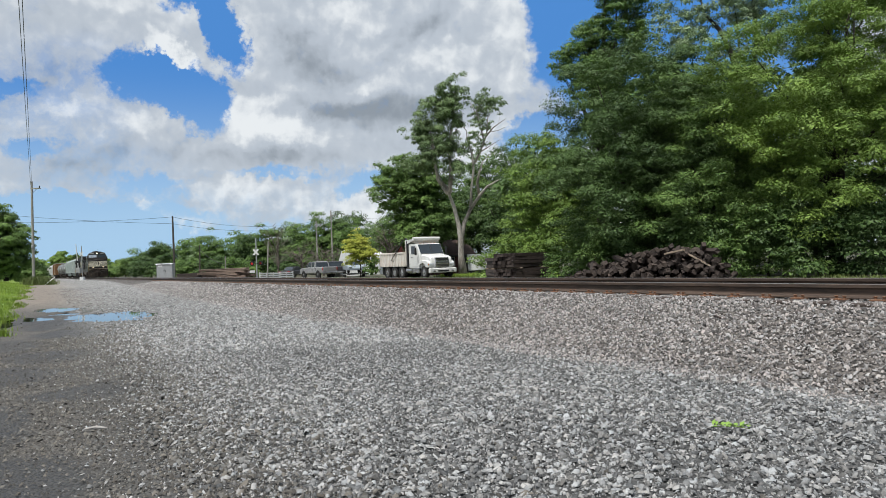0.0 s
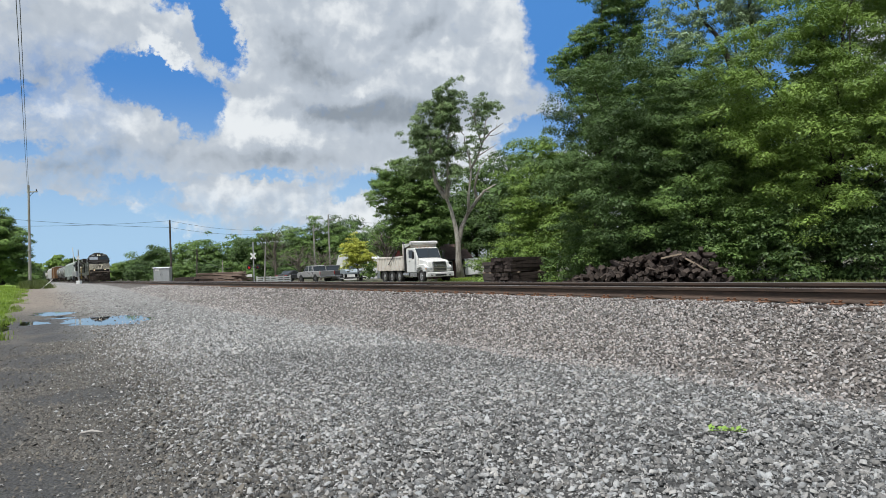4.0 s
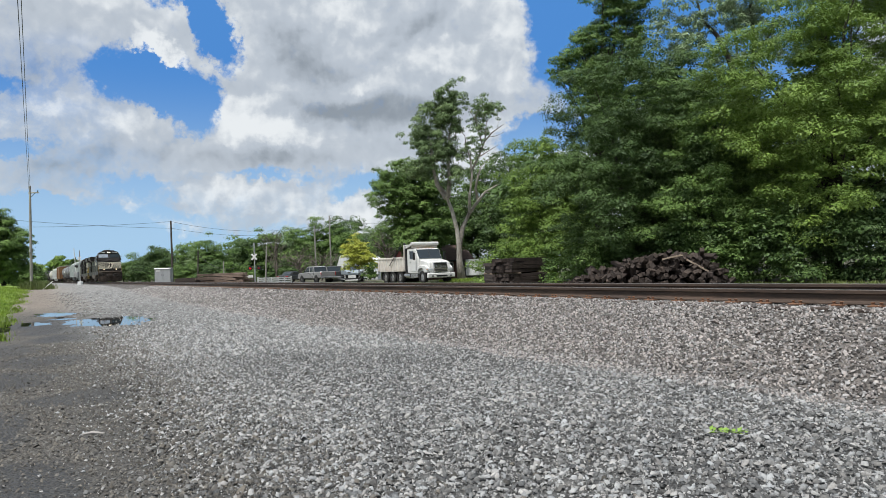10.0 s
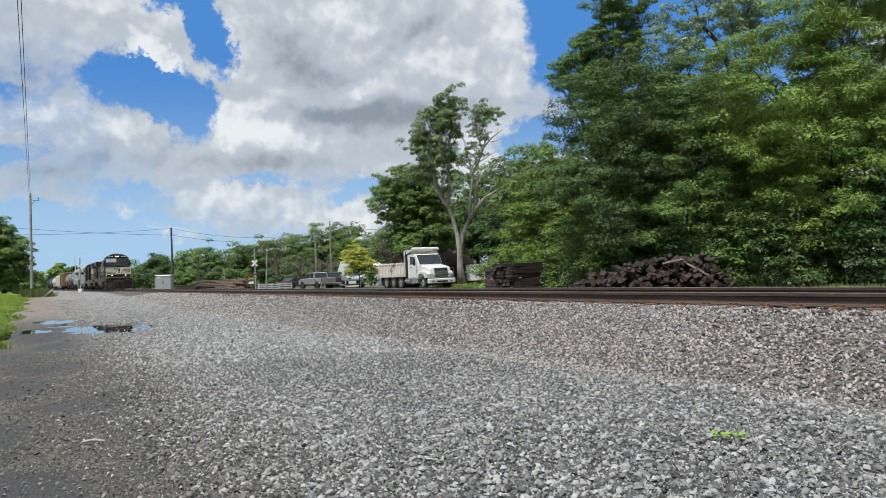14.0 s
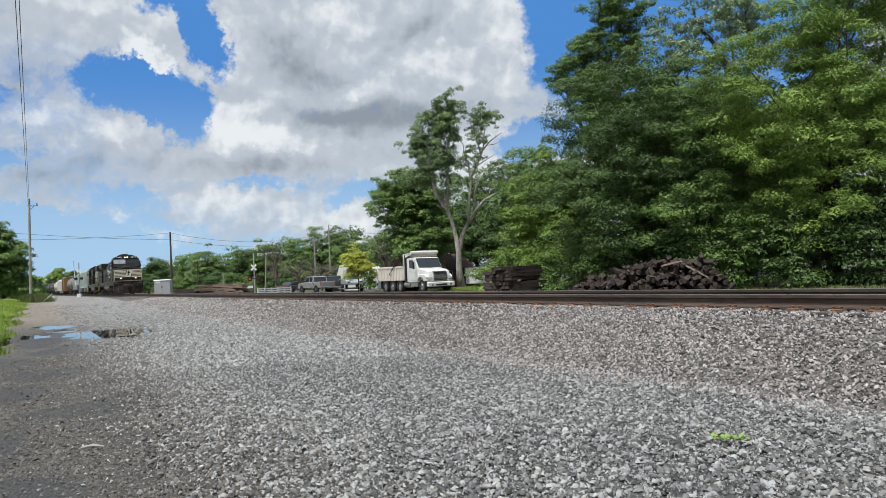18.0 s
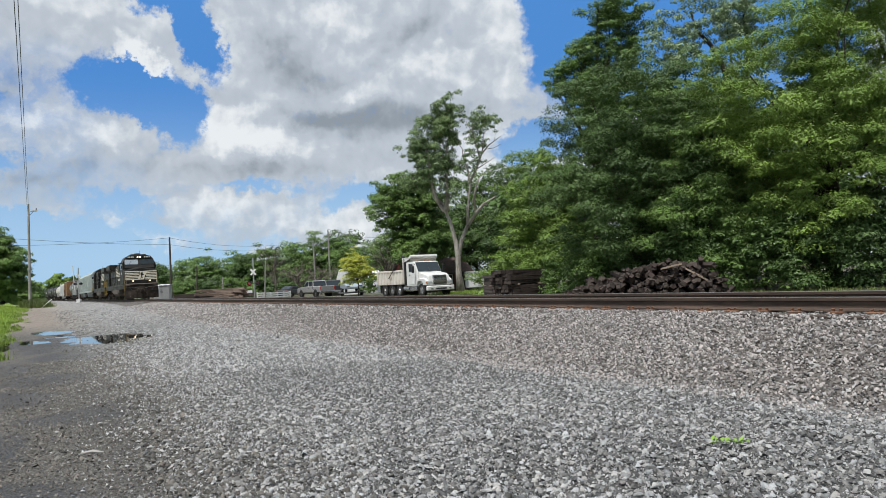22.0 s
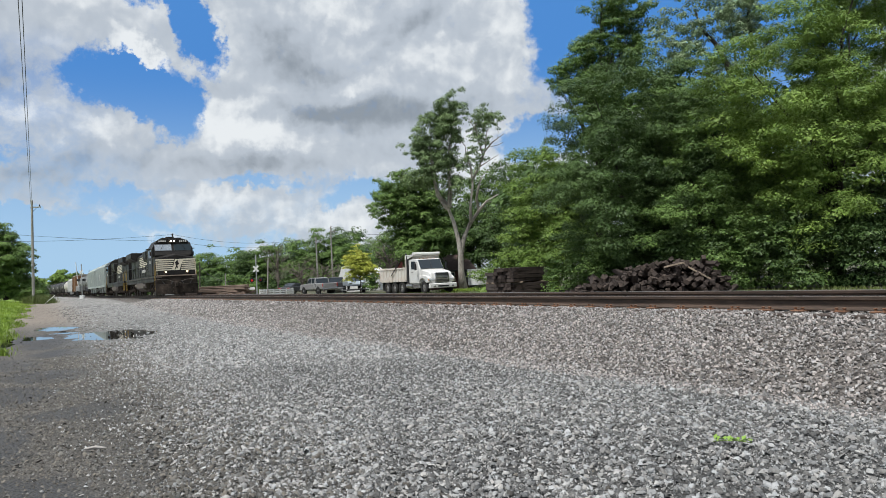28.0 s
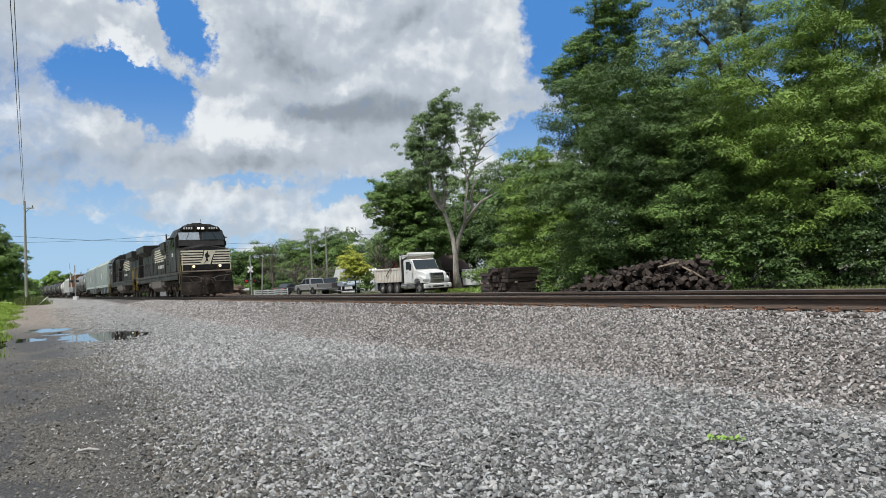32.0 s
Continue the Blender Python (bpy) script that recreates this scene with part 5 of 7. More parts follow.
        part("window_visor", box(min(s * 1.54, s * 1.78), max(s * 1.54, s * 1.78), o + 2.7, o + 4.2, 3.74, 3.78, 0.005), BLACK, ob)
        part("mirror", box(min(s * 1.56, s * 1.66), max(s * 1.56, s * 1.66), o + 2.55, o + 2.6, 3.2, 3.5, 0.01), SOOT, ob)
        part("cab_door", box(min(s * 1.53, s * 1.552), max(s * 1.53, s * 1.552), o + 4.25, o + 4.8, 1.7, 3.5, 0.008), BLACK, ob)
        for k in range(3):
            part("cab_mark", box(min(s * 1.541, s * 1.549), max(s * 1.541, s * 1.549), o + 3.15 + 0.18 * k, o + 3.28 + 0.18 * k, 2.6, 2.82), WHITE_MARK, ob)
        part("number_board", box(min(s * 0.42, s * 1.12), max(s * 0.42, s * 1.12), o + 2.18, o + 2.31, 4.2, 4.42, 0.02), BLACK, ob)
        for k in range(4):
            x = s * 0.77 + (k - 1.5) * 0.15
            part("number_bar", box(x - 0.045, x + 0.045, o + 2.168, o + 2.18, 4.25, 4.38), WHITE_MARK, ob)
        part("headlight", tube((s * 0.13, o + 2.12, 4.31), (s * 0.13, o + 2.2, 4.31), 0.068, 14), LAMP_WHITE, ob, "lit headlight")
    part("headlight_housing", box(-0.3, 0.3, o + 2.18, o + 2.4, 4.17, 4.45, 0.03), BLACK, ob)
    bm = box(-0.75, 0.75, o + 2.6, o + 4.6, 4.5, 4.62, 0.04)
    box(-0.3, 0.3, o + 3.2, o + 3.9, 4.6, 4.74, 0.03, bm)
    part("cab_roof_unit", bm, BLACK, ob)
    for k in range(3):
        part("horn", tube((-0.35 + 0.2 * k, o + 4.2, 4.66), (-0.35 + 0.2 * k, o + 4.5 + 0.1 * k, 4.7), 0.03, 8, None, 0.08), SOOT, ob)
    part("aerial", tube((0.2, o + 3.0, 4.6), (0.2, o + 3.0, 5.0), 0.012, 5), SOOT, ob)
    # hood
    bm = box(-1.25, 1.25, o + 4.9, o + 7.6, 1.62, 4.02, 0.06)
    part("electrical_cabin", bm, BLACK, ob)
    bm = prism([(-0.95, 1.62), (-0.95, 3.66), (-0.7, 3.88), (0.7, 3.88), (0.95, 3.66), (0.95, 1.62)], o + 7.6, o + 21.0, "y", None, 0.03)
    part("hood", bm, BLACK, ob)
    bm = prism([(-1.0, 3.35), (-1.5, 3.62), (-1.5, 4.12), (1.5, 4.12), (1.5, 3.62), (1.0, 3.35)], o + 16.4, o + 20.7, "y", None, 0.03)
    part("radiator_wing", bm, BLACK, ob, "overhanging black radiator housing")
    bm = bmesh.new()
    for k in range(14):
        box(-1.42, 1.42, o + 16.6 + 0.29 * k, o + 16.7 + 0.29 * k, 4.11, 4.16, 0, bm)
    part("radiator_grille", bm, SOOT, ob)
    bm = box(-0.8, 0.8, o + 10.5, o + 13.4, 3.86, 4.06, 0.05)
    tube((0, o + 12.0, 4.02), (0, o + 12.0, 4.24), 0.32, 14, bm)
    part("exhaust_silencer", bm, SOOT, ob)
    bm = prism([(-1.2, 3.0), (-1.32, 3.3), (-1.32, 3.86), (1.32, 3.86), (1.32, 3.3), (1.2, 3.0)], o + 7.7, o + 9.6, "y", None, 0.03)
    part("blower_housing", bm, BLACK, ob)
    for s in (-1, 1):
        for k in range(11):
            y = o + 9.8 + 0.98 * k
            bm = box(min(s * 0.945, s * 0.965), max(s * 0.945, s * 0.965), y, y + 0.9, 1.8, 3.3, 0.006)
            d = part("hood_door", bm, BLACK, ob)
            part("latch", box(min(s * 0.965, s * 0.985), max(s * 0.965, s * 0.985), y + 0.78, y + 0.84, 2.5, 2.66, 0), SOOT, d)
        for k in range(6):
            part("side_stripe", box(min(s * 0.966, s * 0.974), max(s * 0.966, s * 0.974), o + 10.4, o + 14.6 - 0.25 * (k % 2), 2.62 + 0.165 * k, 2.71 + 0.165 * k), CREAM, ob, "cream stripe on the flank")
        part("side_emblem", tube((s * 0.964, o + 9.75, 3.1), (s * 0.978, o + 9.75, 3.1), 0.36, 16), CREAM, ob, "round cream emblem")
        part("side_emblem_shape", prism([(o + 9.6, 2.86), (o + 9.75, 3.05), (o + 9.66, 3.2), (o + 9.82, 3.36), (o + 9.9, 3.1), (o + 9.84, 2.9)], min(s * 0.979, s * 0.986), max(s * 0.979, s * 0.986), "x"), BLACK, ob, "black emblem silhouette")
        for k in range(4):
            part("flank_lettering_bar", box(min(s * 0.986, s * 0.994), max(s * 0.986, s * 0.994), o + 10.4 + 0.62 * k, o + 10.8 + 0.62 * k, 2.12, 2.36), WHITE_MARK, ob)
        for k in range(7):
            part("louvre", box(min(s * 1.25, s * 1.275), max(s * 1.25, s * 1.275), o + 5.3, o + 7.2, 2.2 + 0.2 * k, 2.32 + 0.2 * k, 0.008), SOOT, ob)
        # handrails
        bm = bent([(s * 1.44, o + 5.0, 2.62), (s * 1.44, o + 20.6, 2.62)], 0.02, 6)
        for k in range(10):
            tube((s * 1.44, o + 5.2 + 1.7 * k, 1.6), (s * 1.44, o + 5.2 + 1.7 * k, 2.62), 0.016, 5, bm)
        part("handrail", bm, BLACK, ob)
        bm = bent([(s * 1.46, o + 20.7, 0.6), (s * 1.48, o + 20.7, 2.2), (s * 1.44, o + 20.4, 2.62)], 0.024, 6)
        bent([(s * 1.46, o + 21.4, 0.6), (s * 1.48, o + 21.4, 2.3), (s * 1.3, o + 21.45, 2.7)], 0.024, 6, bm)
        part("grab_iron", bm, YELLOW_RAIL, ob, "yellow grab iron")
        for z in (0.5, 0.85, 1.2):
            part("step", box(min(s * 1.15, s * 1.5), max(s * 1.15, s * 1.5), o + 20.75, o + 21.35, z, z + 0.035, 0.005), SOOT, ob)
        # tanks between the trucks
        bm = prism([(s * 0.3, 0.42), (s * 1.15, 0.42), (s * 1.48, 0.68), (s * 1.48, 1.2), (s * 1.3, 1.3), (s * 0.3, 1.3)], o + 8.6, o + 12.9, "y", None, 0.04)
        part("fuel_tank", bm, TANKGREY, ob, "dusty grey-brown fuel tank")
        for k, y in enumerate((7.4, 13.2)):
            bm = tube((s * 1.22, o + y, 0.95), (s * 1.22, o + y + 1.15, 0.95), 0.24, 14)
            part("air_reservoir", bm, TANKGREY, ob, smooth=False)
        part("battery_box", box(min(s * 1.1, s * 1.46), max(s * 1.1, s * 1.46), o + 7.0, o + 8.4, 1.2, 1.42, 0.02), SOOT, ob)
    engine_truck(ob, o + 4.4)
    engine_truck(ob, o + 17.9)
    bm = box(-0.18, 0.18, o + 21.4, o + 22.3, 0.72, 1.02, 0.05)
    part("coupler", bm, SOOT, ob)
    return ob


def car_truck(ob, yc):
    bm = bmesh.new()
    for s in (-1, 1):
        prism([(yc - 1.2, 0.38), (yc - 1.2, 0.6), (yc - 0.5, 0.78), (yc + 0.5, 0.78), (yc + 1.2, 0.6), (yc + 1.2, 0.38), (yc + 0.8, 0.42), (yc + 0.45, 0.25), (yc - 0.45, 0.25), (yc - 0.8, 0.42)], s * 0.92, s * 1.06, "x", bm)
        for a in (-0.2, 0, 0.2):
            tube((s * 1.0, yc + a, 0.3), (s * 1.0, yc + a, 0.62), 0.08, 8, bm)
        for a in (-0.85, 0.85):
            tube((s * 1.05, yc + a, 0.46), (s * 1.16, yc + a, 0.46), 0.12, 10, bm)
    box(-0.95, 0.95, yc - 0.2, yc + 0.2, 0.5, 0.8, 0.03, bm)
    part("truck_frame", bm, SOOT, ob)
    for a in (-0.87, 0.87):
        wheelset(ob, yc + a, 0.46)


def ladder(ob, x, y, z0, z1, mat, axis="y"):
    bm = bmesh.new()
    for d in (-0.2, 0.2):
        p = (0, d) if axis == "y" else (d, 0)
        tube((x + p[0], y + p[1], z0), (x + p[0], y + p[1], z1), 0.018, 5, bm)
    k = int((z1 - z0) / 0.42)
    for i in range(k + 1):
        z = z0 + 0.05 + i * (z1 - z0 - 0.1) / k
        a, b = ((x, y - 0.2, z), (x, y + 0.2, z)) if axis == "y" else ((x - 0.2, y, z), (x + 0.2, y, z))
        tube(a, b, 0.014, 5, bm)
    return part("ladder", bm, mat, ob)


def hopper_car(label, mat):
    """Covered hopper, 17.6 m, ribbed sides, sloped bays beneath."""
    ob = thing("covered_hopper_car", label, "railroad car", group="hoppers of the train")
    half = 8.4
    bm = prism([(-1.5, 1.5), (-1.55, 3.9), (-1.2, 4.35), (0, 4.5), (1.2, 4.35), (1.55, 3.9), (1.5, 1.5)], -half + 0.8, half - 0.8, "y", None, 0.03)
    part("body", bm, mat, ob)
    for s in (-1, 1):
        for k in range(13):
            y = -half + 0.95 + k * (2 * half - 1.9) / 12
            part("rib", box(min(s * 1.5, s * 1.6), max(s * 1.5, s * 1.6), y - 0.04, y + 0.04, 1.45, 3.95, 0.01), mat, ob)
        part("side_sill", box(min(s * 1.4, s * 1.58), max(s * 1.4, s * 1.58), -half + 0.3, half - 0.3, 1.22, 1.5, 0.02), mat, ob)
        bm = prism([(s * (half - 0.8), 3.2), (s * (half - 0.8), 1.5), (s * (half - 2.3), 1.0), (s * (half - 2.6), 1.5)], -1.3, 1.3, "x")
        part("end_slope", bm, mat, ob)
        box_y = s * (half - 0.35)
        part("end_platform", box(-1.4, 1.4, min(box_y - 0.4, box_y + 0.4), max(box_y - 0.4, box_y + 0.4), 1.1, 1.24, 0.02), SOOT, ob)
        ladder(ob, -1.58, s * (half - 0.25), 0.9, 3.9, mat)
        part("data_panel", box(min(s * 1.548, s * 1.556), max(s * 1.548, s * 1.556), -1.2, 0.6, 2.2, 3.0), WHITE_MARK, ob)
        part("corner_post", box(-1.52, -1.40, min(s * (half - 0.5), s * (half - 0.38)), max(s * (half - 0.5), s * (half - 0.38)), 1.2, 3.9, 0.01), mat, ob)
    for k in range(3):
        y = -4.2 + 4.2 * k
        bm = prism([(y - 1.9, 1.5), (y + 1.9, 1.5), (y + 0.5, 0.5), (y - 0.5, 0.5)], -1.25, 1.25, "x")
        part("discharge_bay", bm, mat, ob)
        part("gate", box(-0.9, 0.9, y - 0.55, y + 0.55, 0.38, 0.5, 0.02), SOOT, ob)
    part("running_board", box(-0.75, 0.75, -half + 0.8, half - 0.8, 4.5, 4.56, 0.01), CAR_ROOF, ob)
    for k in range(6):
        part("hatch", tube((0, -6 + 2.4 * k, 4.44), (0, -6 + 2.4 * k, 4.66), 0.4, 14), mat, ob)
    part("coupler", box(-0.15, 0.15, -half - 0.4, half + 0.4, 0.75, 0.98, 0.03), SOOT, ob)
    car_truck(ob, -half + 1.6), car_truck(ob, half - 1.6)
    return ob


def tank_car(label, mat):
    """Tank car, 17.6 m: barrel with domed ends, manway, sill, cradle, ladder and rails."""
    ob = thing("tank_car", label, "railroad car", group="tank cars of the train")
    half = 8.2
    bm = bmesh.new()
    prof = [(-half + 0.4, 0.0), (-half + 0.45, 0.6), (-half + 0.62, 1.05), (-half + 0.95, 1.36), (-half + 1.4, 1.48), (half - 1.4, 1.48), (half - 0.95, 1.36), (half - 0.62, 1.05), (half - 0.45, 0.6), (half - 0.4, 0.0)]
    n = 24
    rings = [[bm.verts.new((math.sin(2 * math.pi * k / n) * r, y, 2.72 + math.cos(2 * math.pi * k / n) * r)) for k in range(n)] for y, r in prof[1:-1]]
    for a, b in zip(rings, rings[1:]):
        for k in range(n):
            bm.faces.new((a[k], a[(k + 1) % n], b[(k + 1) % n], b[k]))
    bm.faces.new(rings[0]), bm.faces.new(rings[-1])
    bmesh.ops.recalc_face_normals(bm, faces=bm.faces)
    part("barrel", bm, mat, ob, smooth=True)
    for y in (-half + 2.6, -2.0, 2.0, half - 2.6):
        bm = bmesh.new()
        a = [(math.sin(2 * math.pi * k / 24), math.cos(2 * math.pi * k / 24)) for k in range(24)]
        lo = [[bm.verts.new((x * r, y + d, 2.72 + z * r)) for x, z in a] for d, r in ((-0.06, 1.485), (-0.06, 1.5), (0.06, 1.5), (0.06, 1.485))]
        for p, q in zip(lo, lo[1:]):
            for k in range(24):
                bm.faces.new((p[k], p[(k + 1) % 24], q[(k + 1) % 24], q[k]))
        part("band", bm, mat, ob)
    part("manway", tube((0, 0, 4.1), (0, 0, 4.5), 0.32, 14), mat, ob)
    bm = bmesh.new()
    for s in (-1, 1):
        tube((s * 0.7, -1.3, 4.85), (s * 0.7, 1.3, 4.85), 0.02, 5, bm)
        for y in (-1.3, 0, 1.3):
            tube((s * 0.7, y, 4.05), (s * 0.7, y, 4.85), 0.02, 5, bm)
    part("platform_rail", bm, mat, ob)
    part("platform", box(-0.75, 0.75, -1.4, 1.4, 4.12, 4.17, 0.01), SOOT, ob)
    for s in (-1, 1):
        part("stub_sill", box(-0.3, 0.3, min(s * 4.4, s * (half + 0.1)), max(s * 4.4, s * (half + 0.1)), 0.72, 1.2, 0.03), SOOT, ob)
        bm = prism([(-1.2, 1.1), (1.2, 1.1), (1.3, 1.9), (0.8, 1.5), (0, 1.32), (-0.8, 1.5), (-1.3, 1.9)], s * (half - 1.8), s * (half - 1.5), "y")
        part("saddle", bm, mat, ob)
        part("end_platform", box(-1.4, 1.4, min(s * (half - 0.35), s * (half + 0.1)), max(s * (half - 0.35), s * (half + 0.1)), 1.12, 1.2, 0.01), SOOT, ob)
        ladder(ob, s * 1.42, 0, 0.9, 4.1, SOOT)
        part("data_panel", box(min(s * 1.47, s * 1.49), max(s * 1.47, s * 1.49), -4.6, -3.4, 2.5, 3.0), WHITE_MARK, ob)
        bm = bent([(s * 1.4, -half + 0.2, 2.0), (s * 1.45, half - 0.2, 2.0)], 0.02, 5)
        part("hand_rail", bm, SOOT, ob)
    part("coupler", box(-0.15, 0.15, -half - 0.5, half + 0.5, 0.75, 0.98, 0.03), SOOT, ob)
    car_truck(ob, -half + 1.5), car_truck(ob, half - 1.5)
    return ob


def box_car(label, mat):
    """Boxcar, 16.6 m, with ribbed sides, sliding door and pale roof."""
    ob = thing("boxcar", label, "railroad car", group="boxcars of the train")
    half = 7.8
    part("body", box(-1.5, 1.5, -half, half, 1.05, 4.5, 0.03), mat, ob)
    part("roof", prism([(-1.56, 4.5), (-1.5, 4.62), (0, 4.78), (1.5, 4.62), (1.56, 4.5)], -half - 0.05, half + 0.05, "y"), CAR_ROOF, ob, "bare pale metal roof")
    for s in (-1, 1):
        for k in range(15):
            y = -half + 0.2 + k * (2 * half - 0.4) / 14
            if abs(y) > 1.7:
                part("rib", box(min(s * 1.5, s * 1.57), max(s * 1.5, s * 1.57), y - 0.05, y + 0.05, 1.1, 4.45, 0.01), mat, ob)
        part("sliding_door", box(min(s * 1.5, s * 1.6), max(s * 1.5, s * 1.6), -1.5, 1.5, 1.15, 4.35, 0.02), mat, ob)
        for k in range(3):
            part("end_rib", box(-1.4, 1.4, min(s * half, s * (half + 0.07)), max(s * half, s * (half + 0.07)), 1.6 + 0.9 * k, 2.0 + 0.9 * k, 0.02), mat, ob)
        ladder(ob, -1.62, s * (half - 0.4), 0.9, 2.8, SOOT)
    part("sill", box(-1.3, 1.3, -half, half, 0.8, 1.05, 0.02), SOOT, ob)
    part("coupler", box(-0.15, 0.15, -half - 0.5, half + 0.5, 0.75, 0.98, 0.03), SOOT, ob)
    car_truck(ob, -half + 1.6), car_truck(ob, half - 1.6)
    return ob


TRAIN = []                                       # (thing, metres from the train's front to its middle, turned round)


def make_train():
    lead = engine("lead_locomotive", "black wide-cab diesel locomotive with cream nose stripes and lit lamps")
    second = copy_thing(lead, Matrix())
    second.name = "trailing_locomotive"
    tagged(second, "dusty black diesel locomotive coupled backwards behind the lead engine")
    for o in list(second.children):
        if o.name.startswith(("headlight.", "ditch_light.")):
            o.data = o.data.copy()
            o.data.materials[0] = SKY_TONED_GLASS
    TRAIN.append((lead, 11.15, False))
    TRAIN.append((second, 33.45, True))
    hopper = hopper_car("pale grey covered hopper car with ribbed sides", HOPPER)
    pale = hopper_car("light grey covered hopper car far down the train", LIGHT_HOPPER)
    grey = tank_car("dark grey tank car with domed ends", TANK_GREY)
    white = tank_car("white tank car with rust-brown stains", TANK_WHITE)
    black = tank_car("black tank car in a long string", TANK_BLACK)
    orange = box_car("faded orange-brown boxcar with pale roof", BOX_ORANGE)
    at = 44.6
    for ob, length, times in ((hopper, 17.7, 2), (grey, 17.6, 2), (orange, 16.8, 1), (pale, 17.7, 1), (white, 17.6, 1), (black, 17.6, 14)):
        for k in range(times):
            TRAIN.append((ob if k == 0 else copy_thing(ob, Matrix()), at + length / 2, False))
            at += length


make_train()
FRONT = [(t, 134.3 - 2.45 * t - 0.0122 * t * t) for t in np.arange(0, 32.01, 0.2)]


def on_track(y, turned=False):
    x = float(curve_x(y))
    lean = math.degrees(math.atan2(float(curve_x(y + 1)) - float(curve_x(y - 1)), 2.0))
    return pose(x, y, RAIL_TOP + 0.004, 0, 0, -lean + (180 if turned else 0))

# ---- things beyond the track ----
WHITE_PAINT = paint("white_vehicle_paint", (0.70, 0.70, 0.69), 0.32, 0.0, (0.45, 0.40, 0.34), 0.25, 1.5)
BED_WHITE = paint("stained_white_bed_paint", (0.68, 0.65, 0.60), 0.5, 0.0, (0.44, 0.28, 0.17), 0.42, 1.3)
TYRE = plain("tyre_rubber", (0.022, 0.021, 0.02), 0.85)
CHROME = plain("dull_chrome", (0.55, 0.55, 0.56), 0.25, 0.9)
DARK_TRIM = plain("black_trim", (0.018, 0.018, 0.02), 0.5)
CAR_GLASS = glass("car_window_glass", (0.035, 0.045, 0.055), 0.05)
SILVER = paint("silver_grey_car_paint", (0.36, 0.355, 0.36), 0.3, 0.4, (0.2, 0.18, 0.16), 0.2, 1.5)
PALE_BLUE = paint("pale_blue_grey_car_paint", (0.36, 0.42, 0.47), 0.3, 0.2, (0.25, 0.25, 0.25), 0.2, 1.5)
CHARCOAL = paint("charcoal_car_paint", (0.05, 0.052, 0.058), 0.3, 0.2, (0.1, 0.09, 0.08), 0.25, 1.5)
RED_WALL = paint("red_siding", (0.24, 0.032, 0.028), 0.6, 0.0, (0.09, 0.03, 0.025), 0.5, 0.8)
# the same red siding, with the front wall's shade put into its colour
SHADED_RED_WALL = paint("shaded_red_siding", (0.085, 0.032, 0.027), 0.7, 0.0, (0.05, 0.03, 0.025), 0.5, 0.8)
ROOF_BROWN = rough_stuff("brown_roof_shingles", (0.045, 0.028, 0.024), (0.12, 0.08, 0.066), 5.0, 0.9)
SIDING = paint("white_siding", (0.74, 0.75, 0.75), 0.55, 0.0, (0.4, 0.38, 0.35), 0.3, 0.8)
CASE_GREY = paint("aluminium_signal_case", (0.44, 0.45, 0.46), 0.42, 0.35, (0.28, 0.26, 0.24), 0.35, 1.2)
GALV = paint("galvanised_steel", (0.42, 0.43, 0.44), 0.45, 0.5, (0.25, 0.23, 0.2), 0.3, 2.0)
RED_LAMP = glow("lit_red_lamp", (1.0, 0.04, 0.03), 0.25)
TAIL_RED = plain("red_tail_lens", (0.4, 0.02, 0.02), 0.3)
AMBER = plain("amber_marker_lens", (0.5, 0.2, 0.03), 0.3)
CABLE = plain("black_cable", (0.02, 0.02, 0.02), 0.6)


def foot(x, y):
    return float(ground_z(x, y))


def road_wheel(parent, x, y, r, w, name="wheel"):
    """Tyre, rim and hub nuts of one wheel; the axle lies along x."""
    s = 1 if x > 0 else -1
    bm = bmesh.new()
    prof = [(-w / 2, r * 0.6), (-w / 2, r * 0.93), (-w / 2 + 0.03, r), (w / 2 - 0.03, r), (w / 2, r * 0.93), (w / 2, r * 0.6)]
    rings = [[bm.verts.new((x + a, y + math.cos(2 * math.pi * k / 24) * b, r + math.sin(2 * math.pi * k / 24) * b)) for k in range(24)] for a, b in prof]
    for p, q in zip(rings, rings[1:]):
        for k in range(24):
            bm.faces.new((p[k], p[(k + 1) % 24], q[(k + 1) % 24], q[k]))
    bmesh.ops.recalc_face_normals(bm, faces=bm.faces)
    ob = part(name, bm, TYRE, parent, "black rubber tyre")
    rim = tube((x + s * w * 0.1, y, r), (x + s * w * 0.38, y, r), r * 0.61, 20)
    tube((x + s * w * 0.36, y, r), (x + s * w * 0.48, y, r), r * 0.22, 12, rim)
    for k in range(8):
        a = 2 * math.pi * k / 8
        tube((x + s * w * 0.36, y + math.cos(a) * r * 0.36, r + math.sin(a) * r * 0.36), (x + s * w * 0.42, y + math.cos(a) * r * 0.36, r + math.sin(a) * r * 0.36), r * 0.05, 6, rim)
    part("rim", rim, CHROME, ob, "dull silver rim")
    return ob


